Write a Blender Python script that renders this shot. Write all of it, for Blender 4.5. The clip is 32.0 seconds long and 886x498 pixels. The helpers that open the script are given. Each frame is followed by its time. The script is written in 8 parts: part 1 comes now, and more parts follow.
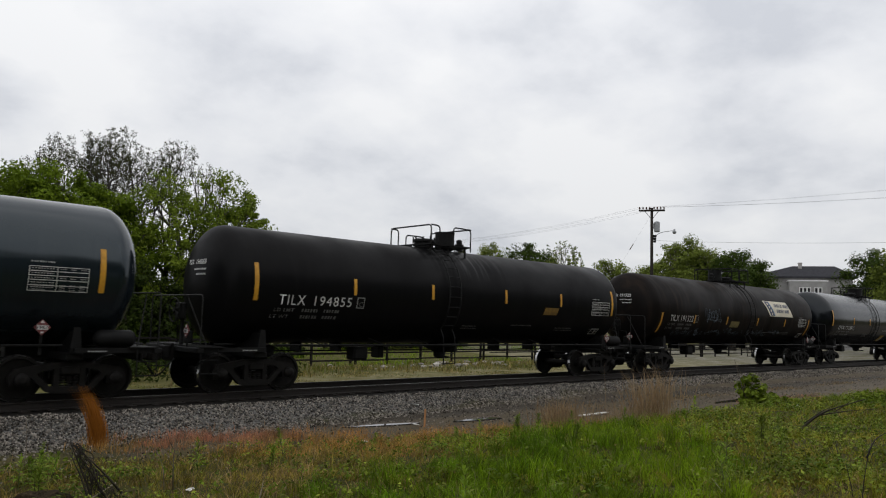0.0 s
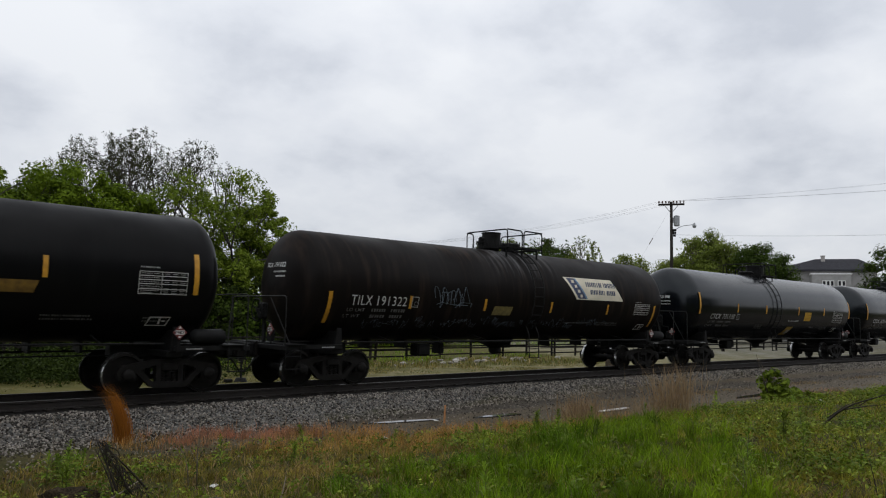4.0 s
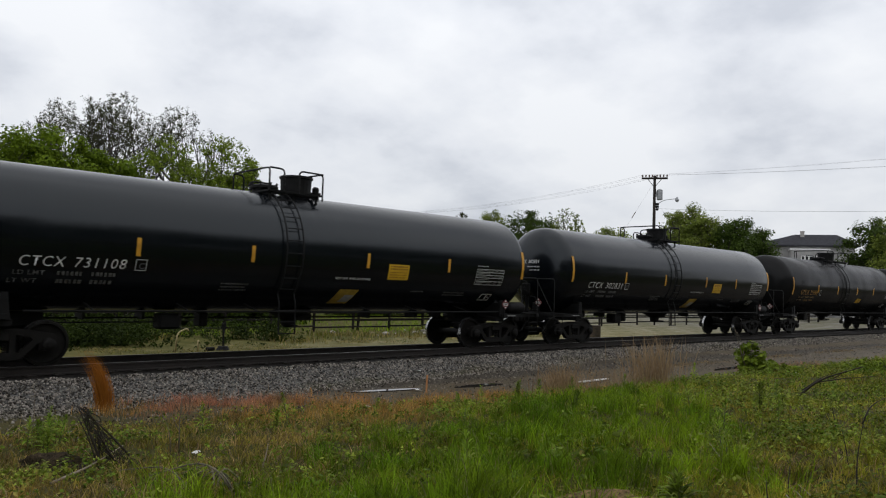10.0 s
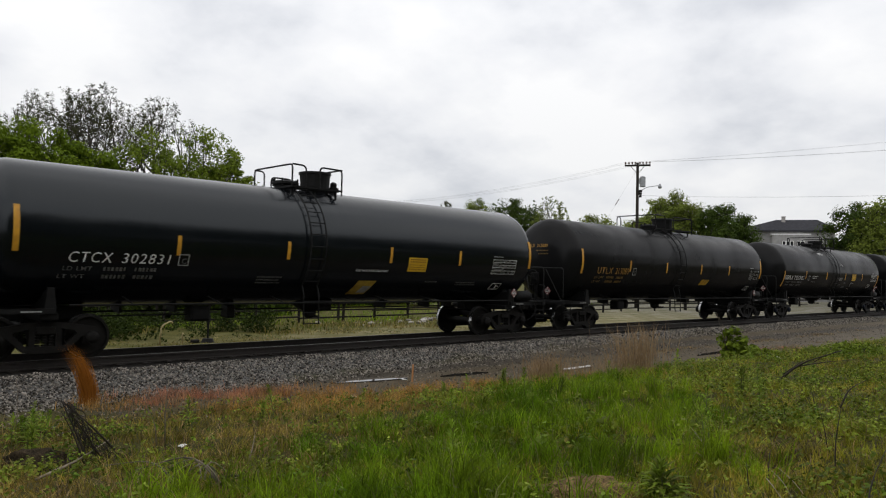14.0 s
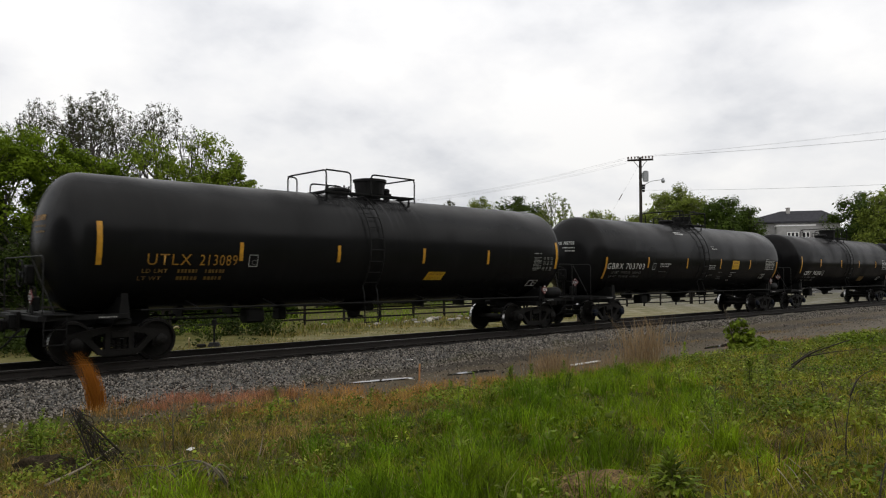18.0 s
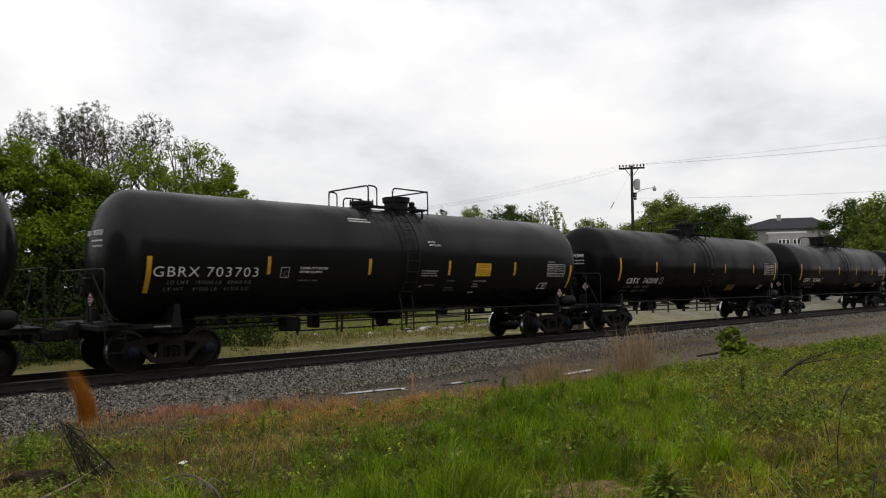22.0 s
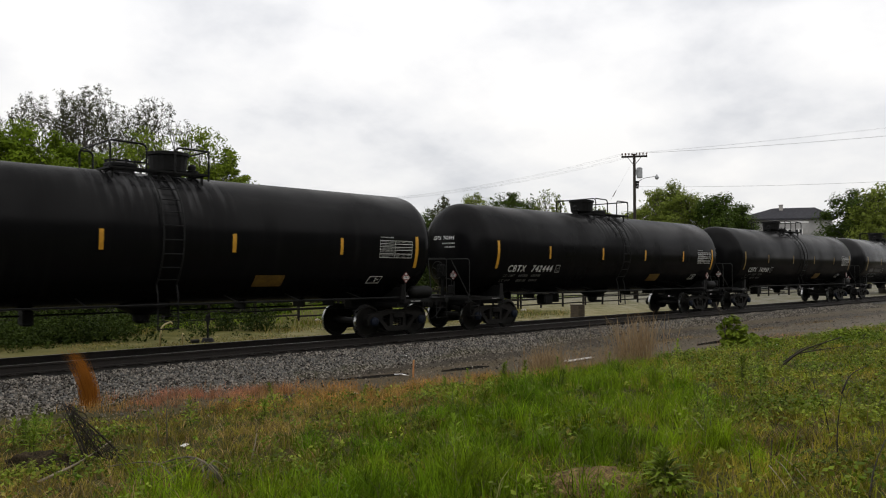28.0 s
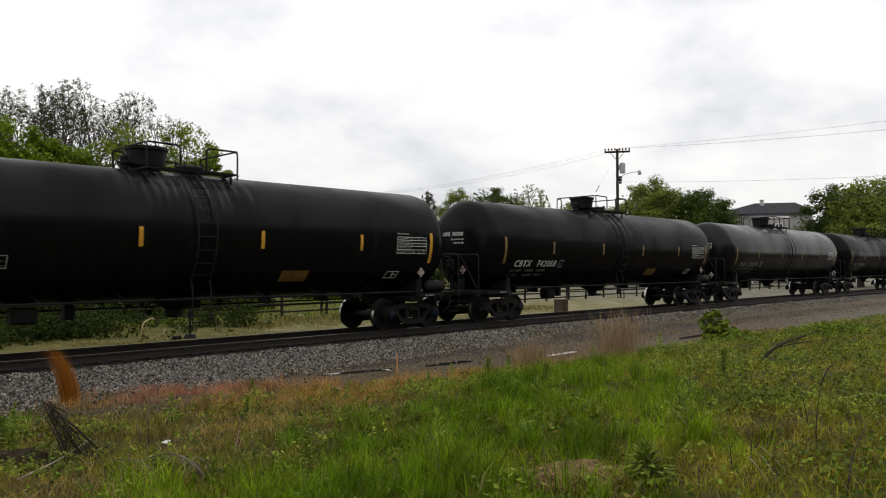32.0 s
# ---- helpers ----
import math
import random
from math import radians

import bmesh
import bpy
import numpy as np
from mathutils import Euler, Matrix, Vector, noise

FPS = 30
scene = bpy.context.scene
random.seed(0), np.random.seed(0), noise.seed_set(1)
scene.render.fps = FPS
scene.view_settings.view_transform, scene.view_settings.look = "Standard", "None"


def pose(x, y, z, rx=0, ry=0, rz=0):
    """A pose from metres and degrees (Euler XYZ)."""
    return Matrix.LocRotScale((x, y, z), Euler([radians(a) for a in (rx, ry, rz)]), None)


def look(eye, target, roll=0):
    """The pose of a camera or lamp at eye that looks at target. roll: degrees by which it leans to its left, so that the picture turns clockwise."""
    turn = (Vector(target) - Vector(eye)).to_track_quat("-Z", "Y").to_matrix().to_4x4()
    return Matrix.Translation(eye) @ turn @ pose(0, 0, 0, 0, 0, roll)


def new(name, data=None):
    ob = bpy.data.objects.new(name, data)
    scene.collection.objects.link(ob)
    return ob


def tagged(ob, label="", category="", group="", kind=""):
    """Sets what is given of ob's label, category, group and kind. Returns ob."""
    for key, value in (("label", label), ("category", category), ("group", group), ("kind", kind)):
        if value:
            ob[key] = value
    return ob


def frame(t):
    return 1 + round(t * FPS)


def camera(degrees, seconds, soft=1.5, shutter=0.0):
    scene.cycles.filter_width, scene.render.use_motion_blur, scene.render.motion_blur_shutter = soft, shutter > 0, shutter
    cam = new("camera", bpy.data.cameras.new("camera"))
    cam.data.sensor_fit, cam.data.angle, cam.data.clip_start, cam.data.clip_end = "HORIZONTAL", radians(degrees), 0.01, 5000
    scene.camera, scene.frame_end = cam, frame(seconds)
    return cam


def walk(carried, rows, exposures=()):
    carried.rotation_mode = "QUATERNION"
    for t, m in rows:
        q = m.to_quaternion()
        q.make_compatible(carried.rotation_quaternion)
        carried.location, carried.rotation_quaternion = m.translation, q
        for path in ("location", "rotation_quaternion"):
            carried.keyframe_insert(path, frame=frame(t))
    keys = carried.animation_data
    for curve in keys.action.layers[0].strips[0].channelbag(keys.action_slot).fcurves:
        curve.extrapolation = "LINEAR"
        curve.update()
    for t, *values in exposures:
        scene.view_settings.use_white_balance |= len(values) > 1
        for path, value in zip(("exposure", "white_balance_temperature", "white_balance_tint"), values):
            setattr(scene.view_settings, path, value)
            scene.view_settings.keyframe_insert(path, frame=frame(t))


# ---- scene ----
# camera held by hand beside the line, nearly still
cam = camera(61.8, 32.0, soft=1.1, shutter=0.2)
walk(cam, [
    (0, pose(0.025, -17.270, 1.849, 95.52, -1.68, -43.43)),
    (0.5, pose(0.043, -17.278, 1.844, 95.43, -1.41, -43.37)),
    (1, pose(-0.008, -17.275, 1.857, 95.36, -0.21, -41.73)),
    (1.5, pose(-0.015, -17.267, 1.864, 95.51, -1.76, -40.61)),
    (2, pose(-0.013, -17.259, 1.877, 95.04, -2.22, -39.54)),
    (2.5, pose(-0.001, -17.278, 1.861, 96.10, -1.61, -41.37)),
    (3, pose(-0.001, -17.287, 1.852, 95.97, -1.75, -41.96)),
    (3.5, pose(-0.000, -17.296, 1.855, 95.57, -1.58, -41.98)),
    (5.5, pose(0.005, -17.302, 1.864, 94.61, -0.46, -42.02)),
    (6, pose(0.001, -17.298, 1.863, 94.57, -0.38, -42.07)),
    (6.5, pose(0.005, -17.303, 1.856, 94.47, -1.23, -43.09)),
    (7, pose(0.001, -17.305, 1.852, 94.21, -1.44, -43.46)),
    (7.5, pose(0.004, -17.299, 1.848, 94.07, -1.95, -44.68)),
    (8, pose(-0.003, -17.287, 1.848, 93.91, -1.92, -43.81)),
    (8.5, pose(-0.007, -17.289, 1.856, 94.45, -1.28, -43.84)),
    (9, pose(-0.007, -17.296, 1.852, 94.52, -0.88, -43.92)),
    (9.5, pose(-0.004, -17.291, 1.839, 94.39, -1.66, -42.99)),
    (10, pose(0.000, -17.291, 1.847, 92.99, -1.87, -43.29)),
    (10.5, pose(-0.000, -17.298, 1.851, 92.87, -1.12, -43.29)),
    (11, pose(0.000, -17.297, 1.849, 92.75, -1.25, -43.15)),
    (11.5, pose(0.003, -17.302, 1.855, 93.14, -0.92, -43.42)),
    (12, pose(0.008, -17.307, 1.850, 93.05, -0.33, -44.16)),
    (12.5, pose(-0.004, -17.303, 1.855, 92.50, -0.65, -44.25)),
    (13, pose(-0.006, -17.307, 1.854, 92.40, -1.24, -44.47)),
    (13.5, pose(-0.012, -17.312, 1.861, 92.26, -1.33, -44.55)),
    (15.5, pose(-0.010, -17.321, 1.874, 91.89, -0.33, -43.86)),
    (16, pose(-0.007, -17.324, 1.868, 92.05, -0.31, -43.98)),
    (16.5, pose(-0.007, -17.315, 1.861, 92.23, -0.42, -43.99)),
    (17, pose(-0.003, -17.307, 1.851, 92.34, -0.20, -44.01)),
    (17.5, pose(0.005, -17.302, 1.842, 92.33, -0.39, -44.06)),
    (18, pose(0.009, -17.303, 1.845, 92.11, 0.14, -44.06)),
    (18.5, pose(0.012, -17.299, 1.849, 92.71, -0.28, -45.34)),
    (19, pose(0.004, -17.296, 1.841, 92.63, -0.60, -45.30)),
    (19.5, pose(-0.006, -17.295, 1.845, 92.84, -0.21, -44.16)),
    (20, pose(-0.016, -17.298, 1.859, 92.57, -0.43, -44.01)),
    (20.5, pose(-0.022, -17.299, 1.873, 92.53, -0.20, -44.24)),
    (21, pose(-0.019, -17.301, 1.879, 92.57, -0.28, -44.52)),
    (21.5, pose(-0.010, -17.313, 1.880, 92.61, 0.21, -44.61)),
    (22, pose(0.003, -17.317, 1.876, 92.77, 0.47, -44.61)),
    (22.5, pose(-0.001, -17.317, 1.860, 92.72, 0.14, -44.71)),
    (23, pose(-0.005, -17.313, 1.857, 93.08, 0.54, -44.72)),
    (23.5, pose(-0.001, -17.309, 1.857, 93.01, 0.21, -44.75)),
    (24, pose(-0.009, -17.311, 1.857, 92.96, 0.49, -44.79)),
    (24.5, pose(-0.013, -17.312, 1.854, 92.96, 0.48, -45.06)),
    (25, pose(-0.014, -17.309, 1.854, 92.70, 0.08, -44.69)),
    (25.5, pose(-0.006, -17.312, 1.851, 92.57, 0.46, -44.75)),
    (27.5, pose(-0.009, -17.308, 1.858, 91.79, 0.12, -44.50)),
    (28, pose(-0.003, -17.306, 1.858, 91.78, -0.01, -44.53)),
    (28.5, pose(0.003, -17.297, 1.855, 91.73, -0.03, -44.66)),
    (29, pose(0.012, -17.298, 1.857, 91.67, 0.17, -44.84)),
    (29.5, pose(0.023, -17.290, 1.848, 91.63, 0.25, -45.11)),
    (30, pose(0.024, -17.287, 1.849, 91.49, 0.07, -45.40)),
    (30.5, pose(0.008, -17.289, 1.861, 91.48, 0.17, -45.51)),
    (31, pose(0.011, -17.301, 1.849, 91.86, -0.30, -45.59)),
    (31.5, pose(0.016, -17.305, 1.839, 91.63, -0.09, -45.66)),
    (32, pose(0.014, -17.306, 1.850, 91.42, 0.14, -45.76)),
], [(0, -0.16, 6450, 10), (6, -0.23, 6170, 10), (9, -0.14, 6260, 10), (13, -0.02, 6450, 10), (17, 0.05, 6650, 10), (20, 0.05, 6650, 10), (25, 0.04, 6650, 10), (32, 0.16, 6700, 10)])

# ---- light: an overcast spring day ----
world = bpy.data.worlds.new("overcast_sky")
scene.world = world
world.use_nodes = True
SUN_EL, SUN_AZ = radians(55), radians(195)


def build_sky():
    nt = world.node_tree
    N, L = nt.nodes, nt.links
    N.clear()
    out = N.new("ShaderNodeOutputWorld")
    bg = N.new("ShaderNodeBackground")
    sky = N.new("ShaderNodeTexSky")
    sky.sky_type, sky.sun_disc = "NISHITA", False
    sky.sun_elevation, sky.sun_rotation = SUN_EL, SUN_AZ
    tc = N.new("ShaderNodeTexCoord")
    sep = N.new("ShaderNodeSeparateXYZ")
    L.new(tc.outputs["Generated"], sep.inputs[0])
    up = N.new("ShaderNodeMath"); up.operation = "MAXIMUM"; up.inputs[1].default_value = 0.0
    L.new(sep.outputs["Z"], up.inputs[0])
    lift = N.new("ShaderNodeMath"); lift.inputs[1].default_value = 0.40
    L.new(up.outputs[0], lift.inputs[0])
    div = N.new("ShaderNodeVectorMath"); div.operation = "DIVIDE"
    comb = N.new("ShaderNodeCombineXYZ")
    for i in range(3):
        L.new(lift.outputs[0], comb.inputs[i])
    L.new(tc.outputs["Generated"], div.inputs[0]); L.new(comb.outputs[0], div.inputs[1])
    big = N.new("ShaderNodeTexNoise"); big.inputs["Scale"].default_value = 2.4
    big.inputs["Detail"].default_value = 8.0; big.inputs["Roughness"].default_value = 0.52; big.inputs["Distortion"].default_value = 0.05
    mp = N.new("ShaderNodeMapping"); mp.inputs["Location"].default_value = (7.4, 1.3, 0.0)
    L.new(div.outputs[0], mp.inputs[0]); L.new(mp.outputs[0], big.inputs["Vector"])
    ramp = N.new("ShaderNodeValToRGB")
    e = ramp.color_ramp.elements
    e[0].position, e[0].color = 0.34, (0.69, 0.71, 0.755, 1)
    e[1].position, e[1].color = 0.60, (1.01, 1.01, 1.012, 1)
    m = ramp.color_ramp.elements.new(0.47); m.color = (0.89, 0.90, 0.925, 1)
    L.new(big.outputs["Fac"], ramp.inputs[0])
    dim = N.new("ShaderNodeMix"); dim.data_type = "RGBA"; dim.blend_type = "MULTIPLY"; dim.inputs[0].default_value = 1.0
    dim.inputs[7].default_value = (0.10, 0.10, 0.10, 1)
    L.new(sky.outputs[0], dim.inputs[6])
    mix = N.new("ShaderNodeMix"); mix.data_type = "RGBA"; mix.inputs[0].default_value = 0.93
    L.new(dim.outputs[2], mix.inputs[6]); L.new(ramp.outputs[0], mix.inputs[7])
    # an overcast sky is darker towards the horizon
    fall = N.new("ShaderNodeMapRange")
    fall.inputs["From Min"].default_value, fall.inputs["From Max"].default_value = 0.0, 0.42
    fall.inputs["To Min"].default_value, fall.inputs["To Max"].default_value = 0.80, 1.07
    L.new(up.outputs[0], fall.inputs["Value"])
    tone = N.new("ShaderNodeVectorMath"); tone.operation = "SCALE"
    L.new(mix.outputs[2], tone.inputs[0]); L.new(fall.outputs[0], tone.inputs["Scale"])
    L.new(tone.outputs[0], bg.inputs["Color"])
    bg.inputs["Strength"].default_value = 1.06
    L.new(bg.outputs[0], out.inputs["Surface"])


build_sky()
sun_data = bpy.data.lights.new("sun", "SUN")
sun_data.energy, sun_data.angle, sun_data.color = 0.75, radians(110), (1.0, 0.97, 0.93)
sun = new("sun", sun_data)
sun.matrix_world = look((60 * math.sin(SUN_AZ) * math.cos(SUN_EL), 60 * math.cos(SUN_AZ) * math.cos(SUN_EL), 60 * math.sin(SUN_EL)), (0, 0, 0))

# ---- materials ----
MATS = {}


def material(name, col, rough=0.6, metal=0.0, col2=None, scale=6.0, bump=0.0, bscale=40.0, stretch=(1, 1, 1), spec=0.5,
             rvar=0.1, island=False, objrand=False, world_space=False, leaf=0.0, coat=0.0, contrast=(0.35, 0.65), fine=0.0, share=0.6):
    """A principled surface with two scales of variation."""
    if name in MATS:
        return MATS[name]
    m = bpy.data.materials.new(name)
    m.use_nodes = True
    N, L = m.node_tree.nodes, m.node_tree.links
    p = N["Principled BSDF"]
    p.inputs["Roughness"].default_value = rough
    p.inputs["Metallic"].default_value = metal
    p.inputs["Specular IOR Level"].default_value = spec
    p.inputs["Coat Weight"].default_value = coat
    p.inputs["Coat Roughness"].default_value = 0.2
    tc = N.new("ShaderNodeTexCoord")
    mp = N.new("ShaderNodeMapping")
    mp.inputs["Scale"].default_value = stretch
    if world_space:
        geo = N.new("ShaderNodeNewGeometry")
        L.new(geo.outputs["Position"], mp.inputs[0])
    else:
        L.new(tc.outputs["Object"], mp.inputs[0])
    n1 = N.new("ShaderNodeTexNoise")
    n1.inputs["Scale"].default_value, n1.inputs["Detail"].default_value = scale, 6
    L.new(mp.outputs[0], n1.inputs["Vector"])
    ramp = N.new("ShaderNodeValToRGB")
    c2 = col2 or tuple(c * 0.7 for c in col)
    ramp.color_ramp.elements[0].position, ramp.color_ramp.elements[0].color = contrast[0], (*c2, 1)
    ramp.color_ramp.elements[1].position, ramp.color_ramp.elements[1].color = contrast[1], (*col, 1)
    fac = n1.outputs["Fac"]
    if island or objrand:
        src = N.new("ShaderNodeNewGeometry").outputs["Random Per Island"] if island else N.new("ShaderNodeObjectInfo").outputs["Random"]
        mx = N.new("ShaderNodeMix"); mx.inputs[0].default_value = share
        L.new(fac, mx.inputs[2]); L.new(src, mx.inputs[3])
        fac = mx.outputs[0]
    L.new(fac, ramp.inputs[0])
    colour = ramp.outputs[0]
    n2 = N.new("ShaderNodeTexNoise")
    n2.inputs["Scale"].default_value, n2.inputs["Detail"].default_value = bscale, 3
    L.new(mp.outputs[0], n2.inputs["Vector"])
    if fine:
        mm = N.new("ShaderNodeMix"); mm.data_type = "RGBA"; mm.blend_type = "MULTIPLY"; mm.inputs[0].default_value = fine
        r2 = N.new("ShaderNodeValToRGB")
        r2.color_ramp.elements[0].position, r2.color_ramp.elements[1].position = 0.35, 0.62
        r2.color_ramp.elements[0].color = (0.25, 0.25, 0.25, 1); r2.color_ramp.elements[1].color = (1.3, 1.3, 1.3, 1)
        L.new(n2.outputs["Fac"], r2.inputs[0]); L.new(colour, mm.inputs[6]); L.new(r2.outputs[0], mm.inputs[7])
        colour = mm.outputs[2]
    L.new(colour, p.inputs["Base Color"])
    rr = N.new("ShaderNodeMapRange")
    rr.inputs["To Min"].default_value, rr.inputs["To Max"].default_value = max(0.02, rough - rvar), min(1, rough + rvar)
    L.new(n1.outputs["Fac"], rr.inputs["Value"]); L.new(rr.outputs[0], p.inputs["Roughness"])
    if bump:
        b = N.new("ShaderNodeBump"); b.inputs["Strength"].default_value = bump; b.inputs["Distance"].default_value = 0.02
        L.new(n2.outputs["Fac"], b.inputs["Height"]); L.new(b.outputs[0], p.inputs["Normal"])
    if leaf:
        tr = N.new("ShaderNodeBsdfTranslucent")
        L.new(colour, tr.inputs["Color"])
        ms = N.new("ShaderNodeMixShader"); ms.inputs[0].default_value = leaf
        L.new(p.outputs[0], ms.inputs[1]); L.new(tr.outputs[0], ms.inputs[2])
        L.new(ms.outputs[0], N["Material Output"].inputs["Surface"])
    MATS[name] = m
    return m


def tank_paint(name, col, dust, rough, amount, spec=0.5, runs=0.5, matt=0.0, film_tone=0.006, tint=(1.0, 1.0, 1.0)):
    """Tank paint: dark, with run-down dust streaks under the top fittings and blotchy gloss."""
    m = bpy.data.materials.new(name)
    m.use_nodes = True
    N, L = m.node_tree.nodes, m.node_tree.links
    p = N["Principled BSDF"]
    tc = N.new("ShaderNodeTexCoord")
    mp = N.new("ShaderNodeMapping"); mp.inputs["Scale"].default_value = (3.0, 0.6, 0.35)
    L.new(tc.outputs["Object"], mp.inputs[0])
    streak = N.new("ShaderNodeTexNoise"); streak.inputs["Scale"].default_value = 1.6; streak.inputs["Detail"].default_value = 7
    L.new(mp.outputs[0], streak.inputs["Vector"])
    blot = N.new("ShaderNodeTexNoise"); blot.inputs["Scale"].default_value = 0.7; blot.inputs["Detail"].default_value = 5
    L.new(tc.outputs["Object"], blot.inputs["Vector"])
    r1 = N.new("ShaderNodeMapRange"); r1.inputs["From Min"].default_value, r1.inputs["From Max"].default_value = 0.48, 0.75
    L.new(streak.outputs["Fac"], r1.inputs["Value"])
    r2 = N.new("ShaderNodeMapRange"); r2.inputs["From Min"].default_value, r2.inputs["From Max"].default_value = 0.35, 0.7
    L.new(blot.outputs["Fac"], r2.inputs["Value"])
    mul = N.new("ShaderNodeMath"); mul.operation = "MULTIPLY"
    L.new(r1.outputs[0], mul.inputs[0]); L.new(r2.outputs[0], mul.inputs[1])
    sc = N.new("ShaderNodeMath"); sc.operation = "MULTIPLY"; sc.inputs[1].default_value = amount
    L.new(mul.outputs[0], sc.inputs[0])
    mix = N.new("ShaderNodeMix"); mix.data_type = "RGBA"
    mix.inputs[6].default_value, mix.inputs[7].default_value = (*col, 1), (*dust, 1)
    L.new(sc.outputs[0], mix.inputs[0])
    # pale runs down the flank from the top fittings
    m2 = N.new("ShaderNodeMapping"); m2.inputs["Scale"].default_value = (6.0, 0.8, 0.5)
    L.new(tc.outputs["Object"], m2.inputs[0])
    run = N.new("ShaderNodeTexNoise"); run.inputs["Scale"].default_value = 1.0; run.inputs["Detail"].default_value = 5
    L.new(m2.outputs[0], run.inputs["Vector"])
    sx = N.new("ShaderNodeSeparateXYZ"); L.new(tc.outputs["Object"], sx.inputs[0])
    ax = N.new("ShaderNodeMath"); ax.operation = "ABSOLUTE"; L.new(sx.outputs["X"], ax.inputs[0])
    near = N.new("ShaderNodeMapRange"); near.inputs["From Min"].default_value, near.inputs["From Max"].default_value = 1.9, 0.5
    L.new(ax.outputs[0], near.inputs["Value"])
    high = N.new("ShaderNodeMapRange"); high.inputs["From Min"].default_value, high.inputs["From Max"].default_value = 3.05, 3.85
    L.new(sx.outputs["Z"], high.inputs["Value"])
    rr3 = N.new("ShaderNodeMapRange"); rr3.inputs["From Min"].default_value, rr3.inputs["From Max"].default_value = 0.47, 0.72
    L.new(run.outputs["Fac"], rr3.inputs["Value"])
    f1 = N.new("ShaderNodeMath"); f1.operation = "MULTIPLY"; L.new(near.outputs[0], f1.inputs[0]); L.new(high.outputs[0], f1.inputs[1])
    f2 = N.new("ShaderNodeMath"); f2.operation = "MULTIPLY"; L.new(f1.outputs[0], f2.inputs[0]); L.new(rr3.outputs[0], f2.inputs[1])
    f3 = N.new("ShaderNodeMath"); f3.operation = "MULTIPLY"; L.new(f2.outputs[0], f3.inputs[0]); f3.inputs[1].default_value = runs
    mx = N.new("ShaderNodeMix"); mx.data_type = "RGBA"; mx.inputs[7].default_value = (0.17, 0.17, 0.175, 1)
    L.new(f3.outputs[0], mx.inputs[0]); L.new(mix.outputs[2], mx.inputs[6]); L.new(mx.outputs[2], p.inputs["Base Color"])
    p.inputs["Specular IOR Level"].default_value = spec
    p.inputs["Specular Tint"].default_value = (*tint, 1)
    rr = N.new("ShaderNodeMapRange"); rr.inputs["To Min"].default_value, rr.inputs["To Max"].default_value = rough - 0.05, rough + 0.07
    L.new(blot.outputs["Fac"], rr.inputs["Value"]); L.new(rr.outputs[0], p.inputs["Roughness"])
    wob = N.new("ShaderNodeTexNoise"); wob.inputs["Scale"].default_value = 0.9
    L.new(tc.outputs["Object"], wob.inputs["Vector"])
    b = N.new("ShaderNodeBump"); b.inputs["Strength"].default_value = 0.12; b.inputs["Distance"].default_value = 0.05
    L.new(wob.outputs["Fac"], b.inputs["Height"]); L.new(b.outputs[0], p.inputs["Normal"])
    if matt:
        # a dry film of road dust takes the gloss off
        df = N.new("ShaderNodeBsdfDiffuse")
        film = N.new("ShaderNodeMix"); film.data_type = "RGBA"; film.blend_type = "ADD"; film.inputs[0].default_value = 1.0
        film.inputs[7].default_value = (film_tone, film_tone * 0.98, film_tone * 0.98, 1)
        L.new(mx.outputs[2], film.inputs[6]); L.new(film.outputs[2], df.inputs["Color"])
        cover = N.new("ShaderNodeMapRange"); cover.inputs["To Min"].default_value, cover.inputs["To Max"].default_value = matt - 0.2, min(1.0, matt + 0.2)
        cover.inputs["From Min"].default_value, cover.inputs["From Max"].default_value = 0.3, 0.7
        L.new(blot.outputs["Fac"], cover.inputs["Value"])
        ms = N.new("ShaderNodeMixShader")
        L.new(cover.outputs[0], ms.inputs[0]); L.new(p.outputs[0], ms.inputs[1]); L.new(df.outputs[0], ms.inputs[2])
        L.new(ms.outputs[0], N["Material Output"].inputs["Surface"])
    MATS[name] = m
    return m


tank_paint("paint_black_dull", (0.0032, 0.0032, 0.0036), (0.010, 0.0098, 0.0095), 0.3, 0.5, 0.14, 0.4, 0.55, 0.005)
tank_paint("paint_black_dusty", (0.0045, 0.0047, 0.005), (0.012, 0.012, 0.0118), 0.22, 0.5, 0.22, 0.2, 0.5, 0.0095)
tank_paint("paint_black_gloss", (0.003, 0.0042, 0.0058), (0.012, 0.013, 0.015), 0.20, 0.35, 0.35, 0.12, tint=(0.90, 0.96, 1.0))
tank_paint("paint_blue_grey", (0.009, 0.0135, 0.0175), (0.03, 0.033, 0.036), 0.15, 0.4, 0.46, 0.3, tint=(0.82, 0.93, 1.0))
tank_paint("paint_rusty", (0.0055, 0.0042, 0.0036), (0.036, 0.023, 0.016), 0.36, 0.9, 0.14, 1.0, 0.6)
tank_paint("paint_worn", (0.0033, 0.0033, 0.0037), (0.013, 0.0127, 0.0123), 0.22, 0.6, 0.15, 0.55, 0.58, 0.0035)
tank_paint("paint_light", (0.005, 0.0053, 0.006), (0.02, 0.02, 0.02), 0.2, 0.6, 0.23, 0.8, 0.3, 0.004)

